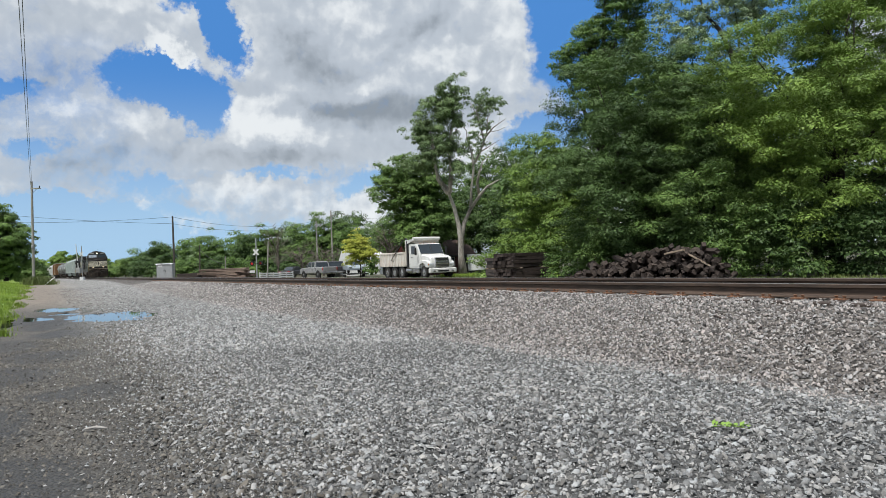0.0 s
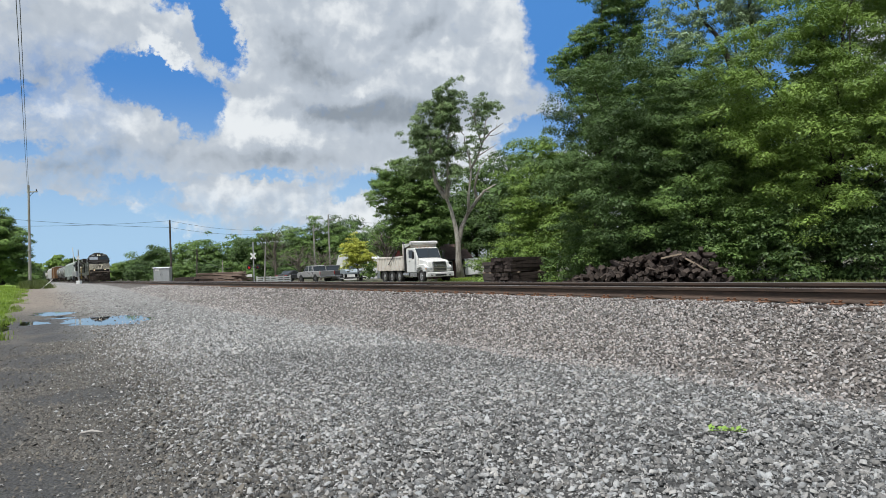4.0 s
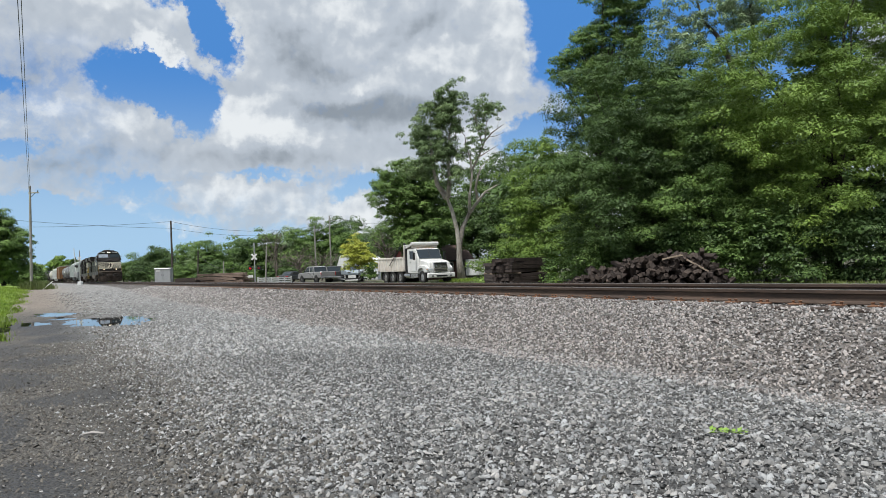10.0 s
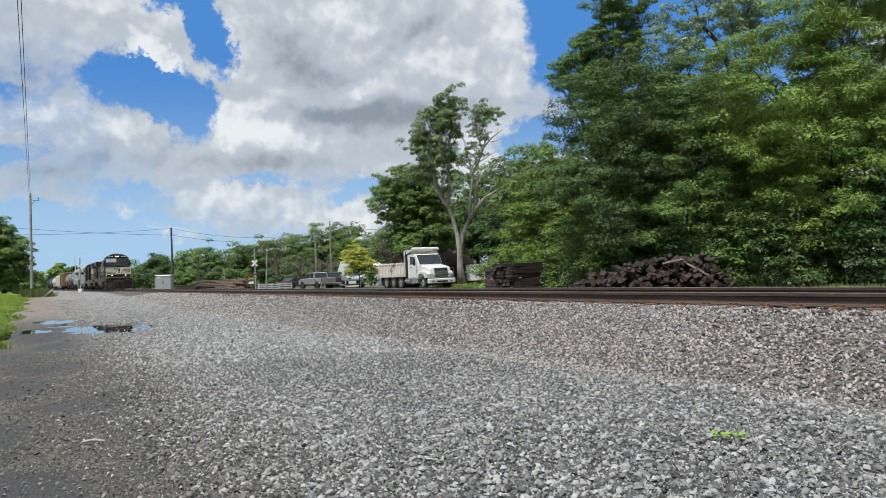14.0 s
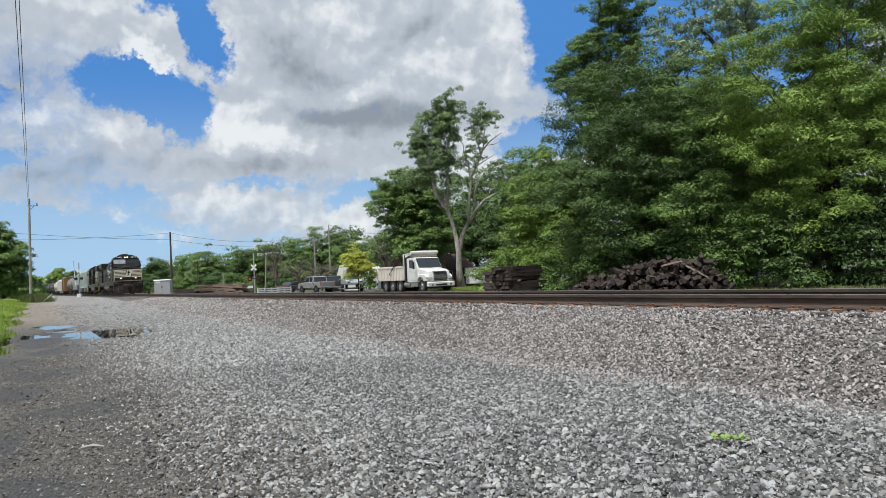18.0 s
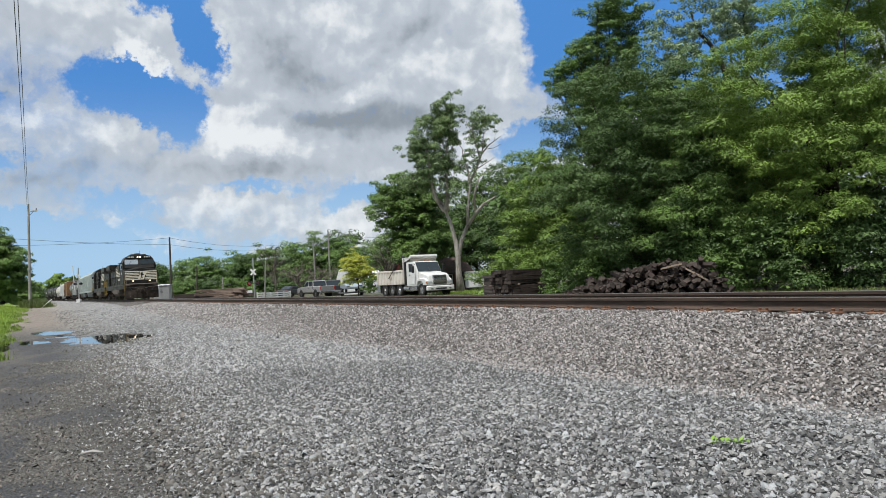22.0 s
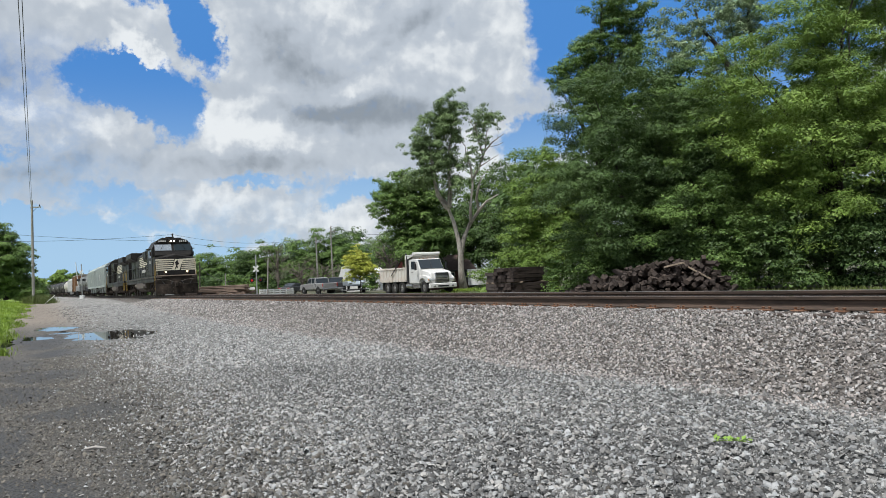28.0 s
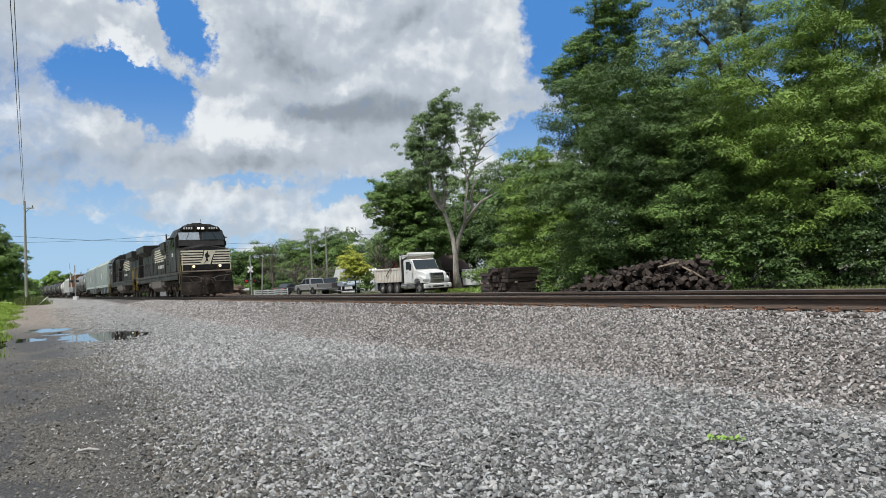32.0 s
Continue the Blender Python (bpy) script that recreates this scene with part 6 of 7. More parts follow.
def dump_truck():
    """White dump lorry, 8.2 m; its front towards -y, the front bumper at y = 0."""
    x, y = spot(58.0, -0.05)
    ob = thing("dump_truck", "white dump truck with a rust-streaked bed and cab shield, parked", "truck", pose(x, y, foot(x, y) - 0.02, 0, 0, 2))
    part("chassis", box(-0.45, 0.45, 0.6, 8.0, 0.55, 0.85, 0.02), DARK_TRIM, ob)
    # hood, wings, grille
    bm = prism([(0.25, 0.75), (0.18, 1.15), (0.32, 1.62), (0.6, 1.72), (1.75, 1.92), (1.75, 0.75)], -0.98, 0.98, "x", None, 0.08)
    part("hood", bm, WHITE_PAINT, ob)
    for s in (-1, 1):
        bm = prism([(0.28, 0.85), (0.3, 1.22), (0.55, 1.38), (1.2, 1.42), (1.65, 1.3), (1.75, 0.95), (1.62, 0.95), (1.5, 1.12), (1.15, 1.2), (0.82, 1.12), (0.7, 0.85)], min(s * 0.82, s * 1.2), max(s * 0.82, s * 1.2), "x", None, 0.03)
        part("wing", bm, WHITE_PAINT, ob)
        part("headlamp", box(min(s * 0.7, s * 1.12), max(s * 0.7, s * 1.12), 0.16, 0.3, 0.98, 1.18, 0.04), glass("headlamp_lens", (0.5, 0.52, 0.54), 0.08), ob, "clear headlamp lens")
        part("marker", box(min(s * 1.1, s * 1.19), max(s * 1.1, s * 1.19), 0.26, 0.34, 1.02, 1.12, 0.01), AMBER, ob)
        part("fog_lamp", box(min(s * 0.72, s * 0.92), max(s * 0.72, s * 0.92), -0.02, 0.05, 0.52, 0.62, 0.01), CHROME, ob)
    part("bumper", box(-1.22, 1.22, 0.0, 0.25, 0.42, 0.78, 0.05), WHITE_PAINT, ob)
    part("bumper_slot", box(-0.5, 0.5, -0.006, 0.02, 0.5, 0.62, 0.005), DARK_TRIM, ob)
    bm = prism([(0.12, 0.85), (0.08, 1.2), (0.2, 1.6), (0.36, 1.6), (0.36, 0.85)], -0.62, 0.62, "x", None, 0.03)
    part("grille_surround", bm, CHROME, ob)
    for k in range(7):
        part("grille_bar", box(-0.55, 0.55, 0.07 + 0.012 * k, 0.12 + 0.012 * k, 0.92 + 0.095 * k, 0.965 + 0.095 * k, 0.004), DARK_TRIM, ob)
    # cab
    bm = prism([(1.6, 0.8), (1.6, 1.92), (2.05, 2.68), (2.3, 2.76), (3.3, 2.76), (3.36, 2.6), (3.36, 0.8)], -1.12, 1.12, "x", None, 0.06)
    part("cab", bm, WHITE_PAINT, ob)
    lean = math.degrees(math.atan2(0.45, 0.76))
    m = Matrix.Translation((0, 1.815, 2.30)) @ Matrix.Rotation(radians(-lean), 4, "X")
    part("windscreen", box(-1.03, 1.03, -0.035, 0.0, -0.42, 0.43, 0.02, None, m), CAR_GLASS, ob, "wide reflecting windscreen")
    part("screen_pillar", box(-0.02, 0.02, -0.045, -0.03, -0.42, 0.43, 0.004, None, m), DARK_TRIM, ob)
    for s in (-1, 1):
        part("wiper", tube((s * 0.15, 1.62, 1.99), (s * 0.6, 1.74, 2.2), 0.012, 5), DARK_TRIM, ob)
    for s in (-1, 1):
        part("door", box(min(s * 1.11, s * 1.135), max(s * 1.11, s * 1.135), 1.95, 2.95, 0.95, 1.85, 0.02), WHITE_PAINT, ob)
        bm = prism([(2.12, 1.95), (2.3, 2.55), (2.9, 2.58), (2.9, 1.95)], min(s * 1.115, s * 1.14), max(s * 1.115, s * 1.14), "x")
        part("side_window", bm, CAR_GLASS, ob)
        part("door_handle", box(min(s * 1.135, s * 1.16), max(s * 1.135, s * 1.16), 2.72, 2.86, 1.68, 1.73, 0.005), DARK_TRIM, ob)
        bm = tube((s * 1.13, 1.9, 2.5), (s * 1.4, 1.75, 2.45), 0.015, 6)
        box(min(s * 1.32, s * 1.5), max(s * 1.32, s * 1.5), 1.72, 1.8, 1.85, 2.4, 0.02, bm)
        part("mirror", bm, DARK_TRIM, ob)
        part("step", box(min(s * 0.8, s * 1.1), max(s * 0.8, s * 1.1), 1.85, 2.9, 0.45, 0.8, 0.03), CHROME, ob)
        part("fuel_tank", tube((s * 0.85, 3.0, 0.65), (s * 0.85, 3.9, 0.65), 0.28, 16), CHROME, ob)
    for k in range(5):
        part("roof_marker", box(-0.7 + 0.34 * k, -0.62 + 0.34 * k, 2.28, 2.36, 2.76, 2.81, 0.008), AMBER, ob)
    bm = tube((1.12, 3.5, 0.9), (1.12, 3.5, 3.05), 0.09, 12)
    bent([(1.12, 3.5, 3.0), (1.12, 3.55, 3.18), (1.12, 3.75, 3.25)], 0.085, 10, bm)
    part("exhaust_stack", bm, DARK_TRIM, ob)
    bm = tube((-1.12, 3.5, 0.9), (-1.12, 3.5, 3.0), 0.09, 12)
    bent([(-1.12, 3.5, 2.95), (-1.12, 3.55, 3.12), (-1.12, 3.75, 3.2)], 0.085, 10, bm)
    part("exhaust_stack", bm, DARK_TRIM, ob)
    # bed with ribs, headboard and cab shield
    bed = new("bed", None)
    bed.parent = ob
    x0, y0, y1, z0, z1 = 1.22, 3.75, 8.1, 1.1, 2.02
    bm = box(-x0, x0, y0, y1, z0 - 0.12, z0, 0.02)
    part("floor", bm, BED_WHITE, bed)
    for s in (-1, 1):
        part("side_board", box(min(s * x0, s * (x0 - 0.06)), max(s * x0, s * (x0 - 0.06)), y0, y1, z0, z1, 0.01), BED_WHITE, bed)
        part("top_rail", box(min(s * (x0 - 0.08), s * (x0 + 0.05)), max(s * (x0 - 0.08), s * (x0 + 0.05)), y0, y1, z1 - 0.02, z1 + 0.12, 0.02), BED_WHITE, bed)
        for k in range(9):
            yy = y0 + 0.1 + k * (y1 - y0 - 0.2) / 8
            part("rib", box(min(s * x0, s * (x0 + 0.07)), max(s * x0, s * (x0 + 0.07)), yy - 0.04, yy + 0.04, z0 - 0.05, z1, 0.01), BED_WHITE, bed)
    part("headboard", box(-x0, x0, y0 - 0.06, y0, z0, 3.05, 0.02), BED_WHITE, bed)
    part("tailgate", box(-x0 - 0.04, x0 + 0.04, y1, y1 + 0.08, z0 - 0.05, z1 + 0.15, 0.02), BED_WHITE, bed)
    part("cab_shield", box(-1.2, 1.2, 2.35, y0, 3.02, 3.10, 0.02), WHITE_PAINT, bed)
    part("shield_roll", tube((-1.22, 2.42, 3.14), (1.22, 2.42, 3.14), 0.14, 14), WHITE_PAINT, bed, "rolled white tarpaulin housing")
    part("shield_front", box(-1.2, 1.2, 2.44, 2.5, 2.80, 3.04, 0.01), BED_WHITE, bed, "upright white front of the cab shield")
    for k in range(7):
        part("shield_rib", box(-1.14 + 0.36 * k, -1.08 + 0.36 * k, 2.41, 2.44, 2.82, 3.02, 0.005), BED_WHITE, bed)
    for s in (-1, 1):
        bm = prism([(2.45, 3.02), (y0, 3.02), (y0, 2.7)], min(s * 1.12, s * 1.18), max(s * 1.12, s * 1.18), "x")
        part("shield_brace", bm, WHITE_PAINT, bed)
        part("tarp_arm", tube((s * 1.32, 6.0, 1.5), (s * 1.32, 3.9, 3.05), 0.03, 8), DARK_TRIM, bed)
    for yy in (0.98, 4.5, 5.75, 7.0):
        for s in (-1, 1):
            road_wheel(ob, s * 1.05, yy, 0.5, 0.3)
            if yy > 5:
                road_wheel(ob, s * 0.72, yy, 0.5, 0.26, "inner_wheel")
    for s in (-1, 1):
        part("mud_flap", box(min(s * 0.6, s * 1.2), max(s * 0.6, s * 1.2), 7.7, 7.72, 0.3, 1.05, 0.004), DARK_TRIM, ob)
    return ob


def pickup(label, m, mat):
    """Crew-cab pickup, 5.8 m; its front towards -y."""
    ob = thing("pickup_truck", label, "pickup", m)
    bm = prism([(-2.85, 0.5), (-2.9, 0.95), (-2.75, 1.12), (-1.55, 1.2), (-0.75, 1.25), (0.95, 1.25), (2.85, 1.25), (2.88, 0.55)], -0.98, 0.98, "x", None, 0.06)
    part("body", bm, mat, ob)
    bm = prism([(-1.42, 1.2), (-0.62, 1.82), (0.9, 1.84), (1.1, 1.22)], -0.84, 0.84, "x", None, 0.05)
    part("greenhouse", bm, CAR_GLASS, ob, "dark tinted cab glass")
    part("roof", prism([(-0.72, 1.79), (-0.5, 1.9), (0.75, 1.91), (0.97, 1.8)], -0.8, 0.8, "x", None, 0.03), mat, ob)
    for s in (-1, 1):
        for (y0, z0), (y1, z1) in (((-1.46, 1.2), (-0.66, 1.83)), ((-0.08, 1.22), (-0.05, 1.84)), ((0.82, 1.22), (0.8, 1.84)), ((1.1, 1.22), (0.92, 1.84))):
            part("pillar", bent([(s * 0.86, y0, z0), (s * 0.81, y1, z1)], 0.05, 6), mat, ob)
        part("door_handle", box(min(s * 0.98, s * 1.0), max(s * 0.98, s * 1.0), -0.2, -0.05, 1.08, 1.12, 0.004), DARK_TRIM, ob)
        part("wheel_arch", tube((s * 0.80, -1.85, 0.42), (s * 0.985, -1.85, 0.42), 0.48, 18), DARK_TRIM, ob)
        part("wheel_arch", tube((s * 0.80, 1.75, 0.42), (s * 0.985, 1.75, 0.42), 0.48, 18), DARK_TRIM, ob)
        part("headlamp", box(min(s * 0.6, s * 0.95), max(s * 0.6, s * 0.95), -2.93, -2.8, 0.85, 1.02, 0.02), CHROME, ob)
        part("tail_lamp", box(min(s * 0.88, s * 0.99), max(s * 0.88, s * 0.99), 2.86, 2.9, 0.85, 1.2, 0.01), TAIL_RED, ob)
        part("mirror", box(min(s * 0.98, s * 1.16), max(s * 0.98, s * 1.16), -0.98, -0.9, 1.25, 1.42, 0.02), DARK_TRIM, ob)
        for y in (-1.85, 1.75):
            road_wheel(ob, s * 0.88, y, 0.39, 0.26)
    part("bed_opening", box(-0.82, 0.82, 1.12, 2.75, 1.246, 1.256), DARK_TRIM, ob)
    part("tailgate", box(-0.85, 0.85, 2.87, 2.9, 0.72, 1.22, 0.01), mat, ob)
    part("bumper", box(-0.98, 0.98, 2.85, 3.0, 0.45, 0.65, 0.03), CHROME, ob)
    part("front_bumper", box(-0.98, 0.98, -3.0, -2.85, 0.45, 0.68, 0.03), CHROME, ob)
    return ob


def sedan(label, m, mat):
    """Saloon car, 4.8 m; its front towards -y."""
    ob = thing("car", label, "car", m)
    bm = prism([(-2.38, 0.35), (-2.4, 0.62), (-2.1, 0.78), (-1.1, 0.92), (1.5, 0.98), (2.35, 0.92), (2.4, 0.4)], -0.9, 0.9, "x", None, 0.07)
    part("body", bm, mat, ob)
    bm = prism([(-1.15, 0.9), (-0.35, 1.36), (0.1, 1.44), (0.75, 1.42), (1.65, 0.96)], -0.74, 0.74, "x", None, 0.07)
    part("cabin", bm, mat, ob)
    part("windscreen", box(-0.66, 0.66, -0.015, 0.015, -0.4, 0.38, 0.01, None, Matrix.Translation((0, -0.78, 1.15)) @ Matrix.Rotation(radians(-60), 4, "X")), CAR_GLASS, ob)
    part("rear_window", box(-0.62, 0.62, -0.015, 0.015, -0.4, 0.38, 0.01, None, Matrix.Translation((0, 1.24, 1.21)) @ Matrix.Rotation(radians(62), 4, "X")), CAR_GLASS, ob)
    for s in (-1, 1):
        bm = prism([(-0.75, 0.98), (-0.3, 1.3), (0.65, 1.34), (1.2, 1.0)], min(s * 0.735, s * 0.752), max(s * 0.735, s * 0.752), "x")
        part("side_window", bm, CAR_GLASS, ob)
        part("headlamp", box(min(s * 0.5, s * 0.85), max(s * 0.5, s * 0.85), -2.42, -2.3, 0.6, 0.72, 0.02), CHROME, ob)
        part("tail_lamp", box(min(s * 0.5, s * 0.85), max(s * 0.5, s * 0.85), 2.36, 2.42, 0.7, 0.85, 0.02), TAIL_RED, ob)
        for y in (-1.45, 1.4):
            road_wheel(ob, s * 0.79, y, 0.32, 0.21)
    return ob


dump_truck()


def parked_cars():
    x, y = spot(90, -16.3)
    pickup("silver pickup truck parked beside the road", pose(x, y, foot(x, y), 0, 0, -AXIS + 180 + 38), SILVER)
    x, y = spot(93, -14.5)
    pickup("charcoal pickup truck hitched to a flat trailer", pose(x, y, foot(x, y), 0, 0, -AXIS + 180 + 12), CHARCOAL)
    x, y = spot(101, -21.8)
    sedan("dark car parked beyond the white fence", pose(x, y, foot(x, y), 0, 0, -AXIS + 160), CHARCOAL)
    # flat trailer with a white car on it
    x, y = spot(84, -10.9)
    m = pose(x, y, foot(x, y), 0, 0, -AXIS + 16)
    ob = thing("flat_trailer", "low black car trailer with white edge markings", "trailer", m)
    part("deck", box(-1.2, 1.2, -2.7, 2.7, 0.3, 0.42, 0.02), DARK_TRIM, ob)
    for s in (-1, 1):
        for k in range(6):
            part("edge_marking", box(min(s * 1.2, s * 1.208), max(s * 1.2, s * 1.208), -2.6 + 0.9 * k, -2.15 + 0.9 * k, 0.32, 0.40), WHITE_PAINT, ob)
        part("mudguard", box(min(s * 0.95, s * 1.2), max(s * 0.95, s * 1.2), -0.8, 0.8, 0.62, 0.68, 0.02), DARK_TRIM, ob)
        for yy in (-0.42, 0.42):
            road_wheel(ob, s * 1.05, yy, 0.3, 0.2)
    part("drawbar", prism([(-0.5, -2.7), (0.5, -2.7), (0.06, -4.0), (-0.06, -4.0)], 0.32, 0.4, "z"), DARK_TRIM, ob)
    sedan("pale blue-grey car standing on a flat trailer", m @ pose(0, 0.2, 0.42), PALE_BLUE)


parked_cars()

# ---- timber ties ----
TIE_MESH = []
for k in range(5):
    g = random.Random(k)
    tie_bm = box(-0.115, 0.115, -1.28, 1.28, -0.09, 0.09, 0.012)
    for v in tie_bm.verts:
        v.co += Vector((g.uniform(-0.012, 0.012), g.uniform(-0.04, 0.04), g.uniform(-0.012, 0.012)))
    tie_me = bpy.data.meshes.new("tie")
    tie_bm.to_mesh(tie_me), tie_bm.free()
    tie_me.materials.append(OLD_TIE if k % 2 else TIE)
    TIE_MESH.append(tie_me)
pale_me = TIE_MESH[0].copy()
pale_me.materials[0] = PALE_WOOD


def tie_heap():
    """The tumbled heap of old ties; ends towards the track."""
    x, y = 23.0, 21.75
    ob = thing("tie_heap", "tumbled heap of dark old timber railroad ties at the wood edge", "pile", pose(x, y, foot(x, y), 0, 0, 26.0))
    g = random.Random(21)
    for row in range(10):
        z = 0.08 + 0.135 * row
        lo, hi = -3.2 + 0.07 * row, 3.5 - 0.13 * row - 0.028 * row * row
        yy = lo
        while yy < hi:
            for depth in ((-0.55, 0.75) if row < 5 else (0.0,)):
                mess = 0.75 + 0.05 * row
                m = pose(depth + g.uniform(-0.4, 0.4), yy + g.uniform(-0.08, 0.08), z + g.uniform(-0.06, 0.08) + 0.03 * math.sin(3 * yy), g.gauss(0, 12) * mess, g.gauss(0, 9) * mess, 107 + g.gauss(0, 15) * mess)
                shared("tie", TIE_MESH[g.randrange(5)], ob, m @ pose(0, 0, 0, 0, g.uniform(-45, 45), 0) @ Matrix.Diagonal((g.uniform(0.68, 0.9), g.uniform(0.4, 0.72), g.uniform(0.8, 1.1), 1)))
            yy += g.uniform(0.17, 0.25)
    for yy, z, a, e in ((-2.45, 0.95, 12, 32), (-1.5, 1.3, 150, 8)):
        shared("tie", pale_me, ob, pose(-0.9, yy, z, e, 0, a) @ Matrix.Diagonal((0.45, 0.42, 0.4, 1)), "pale split timber tie")


tie_heap()


def tie_stack(label, x, y, turn, wide, high, mesh_pick, length=1.0, gap=4):
    """Squared stack of ties, in bundles on pale bearers."""
    ob = thing("tie_stack", label, "stack", pose(x, y, foot(x, y), 0, 0, turn))
    g = random.Random(int(x * 10))
    z = 0.1
    for r in range(high):
        if r and r % gap == 0:
            for yy in (-0.8, 0.8):
                part("bearer", box(-wide * 0.12 - 0.1, wide * 0.12 + 0.1, yy - 0.05, yy + 0.05, z - 0.1, z - 0.02, 0.005), PALE_WOOD, ob, "pale timber bearer")
            z += 0.07
        for c in range(wide):
            m = pose((c - (wide - 1) / 2) * 0.24 + g.uniform(-0.02, 0.02), g.uniform(-0.12, 0.12), z, 0, g.uniform(-3, 3), g.uniform(-1.5, 1.5))
            shared("tie", TIE_MESH[mesh_pick[g.randrange(len(mesh_pick))]], ob, m @ Matrix.Diagonal((1, length, 1, 1)))
        z += 0.185
    return ob


sx, sy = spot(41, 4.5)
tie_stack("squared stack of dark creosoted ties with pale bearers", sx, sy, -AXIS - 52, 7, 8, (0, 2, 4))
sx, sy = spot(42.5, 3.45)
tie_stack("loose stack of weathered ties, ends outward", sx, sy, -AXIS + 8, 5, 7, (1, 3, 0))
sx, sy = spot(86, -31.2)
tie_stack("low stack of dark ties beyond the signal case", sx, sy, -AXIS + 80, 9, 4, (0, 2, 4))


TIMBER = rough_stuff("reddish_bridge_timber", (0.05, 0.036, 0.03), (0.26, 0.19, 0.15), 3.0, 0.9, 0.5, 0.01, (1, 0.2, 1), rand=True)
LONG_MESH = [me.copy() for me in TIE_MESH[:3]]
for me in LONG_MESH:
    me.materials[0] = TIMBER


def timber_heap():
    """Long timbers thrown in a low heap beyond the track."""
    x, y = spot(80, -24.6)
    ob = thing("timber_heap", "low heap of long reddish-brown bridge timbers", "pile", pose(x, y, foot(x, y) + 0.05, 0, 0, -AXIS))
    g = random.Random(4)
    for row in range(7):
        for k in range(9 - row):
            m = pose(g.uniform(-0.9, 0.9) - 0.1 * row, (k - 4 + row / 2) * 0.3, 0.1 + 0.17 * row + g.uniform(-0.04, 0.06), g.gauss(0, 3), g.gauss(0, 7), 90 + g.gauss(0, 16))
            shared("timber", LONG_MESH[g.randrange(3)], ob, m @ Matrix.Diagonal((1.15, g.uniform(1.2, 1.75), 1.1, 1)))


timber_heap()

# ---- signals, poles, wires ----


def signal_case():
    x, y = spot(88, -35.2)
    ob = thing("signal_case", "grey metal railroad signal case with double doors", "cabinet", pose(x, y, foot(x, y), 0, 0, -AXIS + 8))
    part("body", box(-0.88, 0.88, -0.6, 0.6, 0.15, 1.85, 0.02), CASE_GREY, ob)
    part("roof", prism([(-0.7, 1.85), (-0.66, 1.9), (0, 1.95), (0.66, 1.9), (0.7, 1.85)], -0.95, 0.95, "x"), CASE_GREY, ob)
    for s in (-1, 1):
        d = part("door", box(min(s * 0.02, s * 0.84), max(s * 0.02, s * 0.84), -0.63, -0.6, 0.25, 1.78, 0.008), CASE_GREY, ob)
        part("handle", box(min(s * 0.06, s * 0.1), max(s * 0.06, s * 0.1), -0.66, -0.63, 1.0, 1.2, 0.004), DARK_TRIM, d)
    part("notice", box(-0.7, -0.25, -0.636, -0.632, 1.55, 1.75), WHITE_PAINT, ob)
    part("plinth", box(-0.9, 0.9, -0.55, 0.55, -0.1, 0.15, 0.01), GALV, ob)


signal_case()


def gate_mast():
    """Crossing gate beside the track, its arm raised."""
    x, y = spot(103, -53.6)
    ob = thing("crossing_gate", "crossing gate mast with raised arm and white base cabinet", "crossing signal", pose(x, y, foot(x, y), 0, 0, -AXIS))
    part("base", box(-0.27, 0.27, -0.25, 0.25, -0.1, 0.48, 0.03), SIDING, ob, "white concrete base")
    part("mast", tube((0, 0, 0.5), (0, 0, 4.7), 0.07, 10), GALV, ob)
    part("gate_machine", box(-0.75, -0.2, -0.25, 0.25, 1.0, 1.75, 0.03), GALV, ob)
    part("gate_arm", tube((-0.5, 0, 1.3), (-0.75, 0, 5.0), 0.05, 8), SIDING, ob)
    part("counterweight", box(-0.6, -0.35, -0.4, -0.28, 0.5, 1.1, 0.02), DARK_TRIM, ob)
    for s in (-1, 1):
        part("lamp_hood", tube((0.38 * s, -0.1, 2.55), (0.38 * s, -0.35, 2.55), 0.15, 12), DARK_TRIM, ob)
        part("backplate", tube((0.38 * s, -0.08, 2.55), (0.38 * s, -0.05, 2.55), 0.19, 16), DARK_TRIM, ob)
    part("lamp_bar", tube((-0.45, 0, 2.55), (0.45, 0, 2.55), 0.035, 6), GALV, ob)
    for a in (50, -50):
        part("crossbuck_blade", box(-0.34, 0.34, -0.10, -0.08, -0.07, 0.07, 0.004, None, Matrix.Translation((0, 0, 3.6)) @ Matrix.Rotation(radians(a), 4, "Y")), SIDING, ob)


gate_mast()


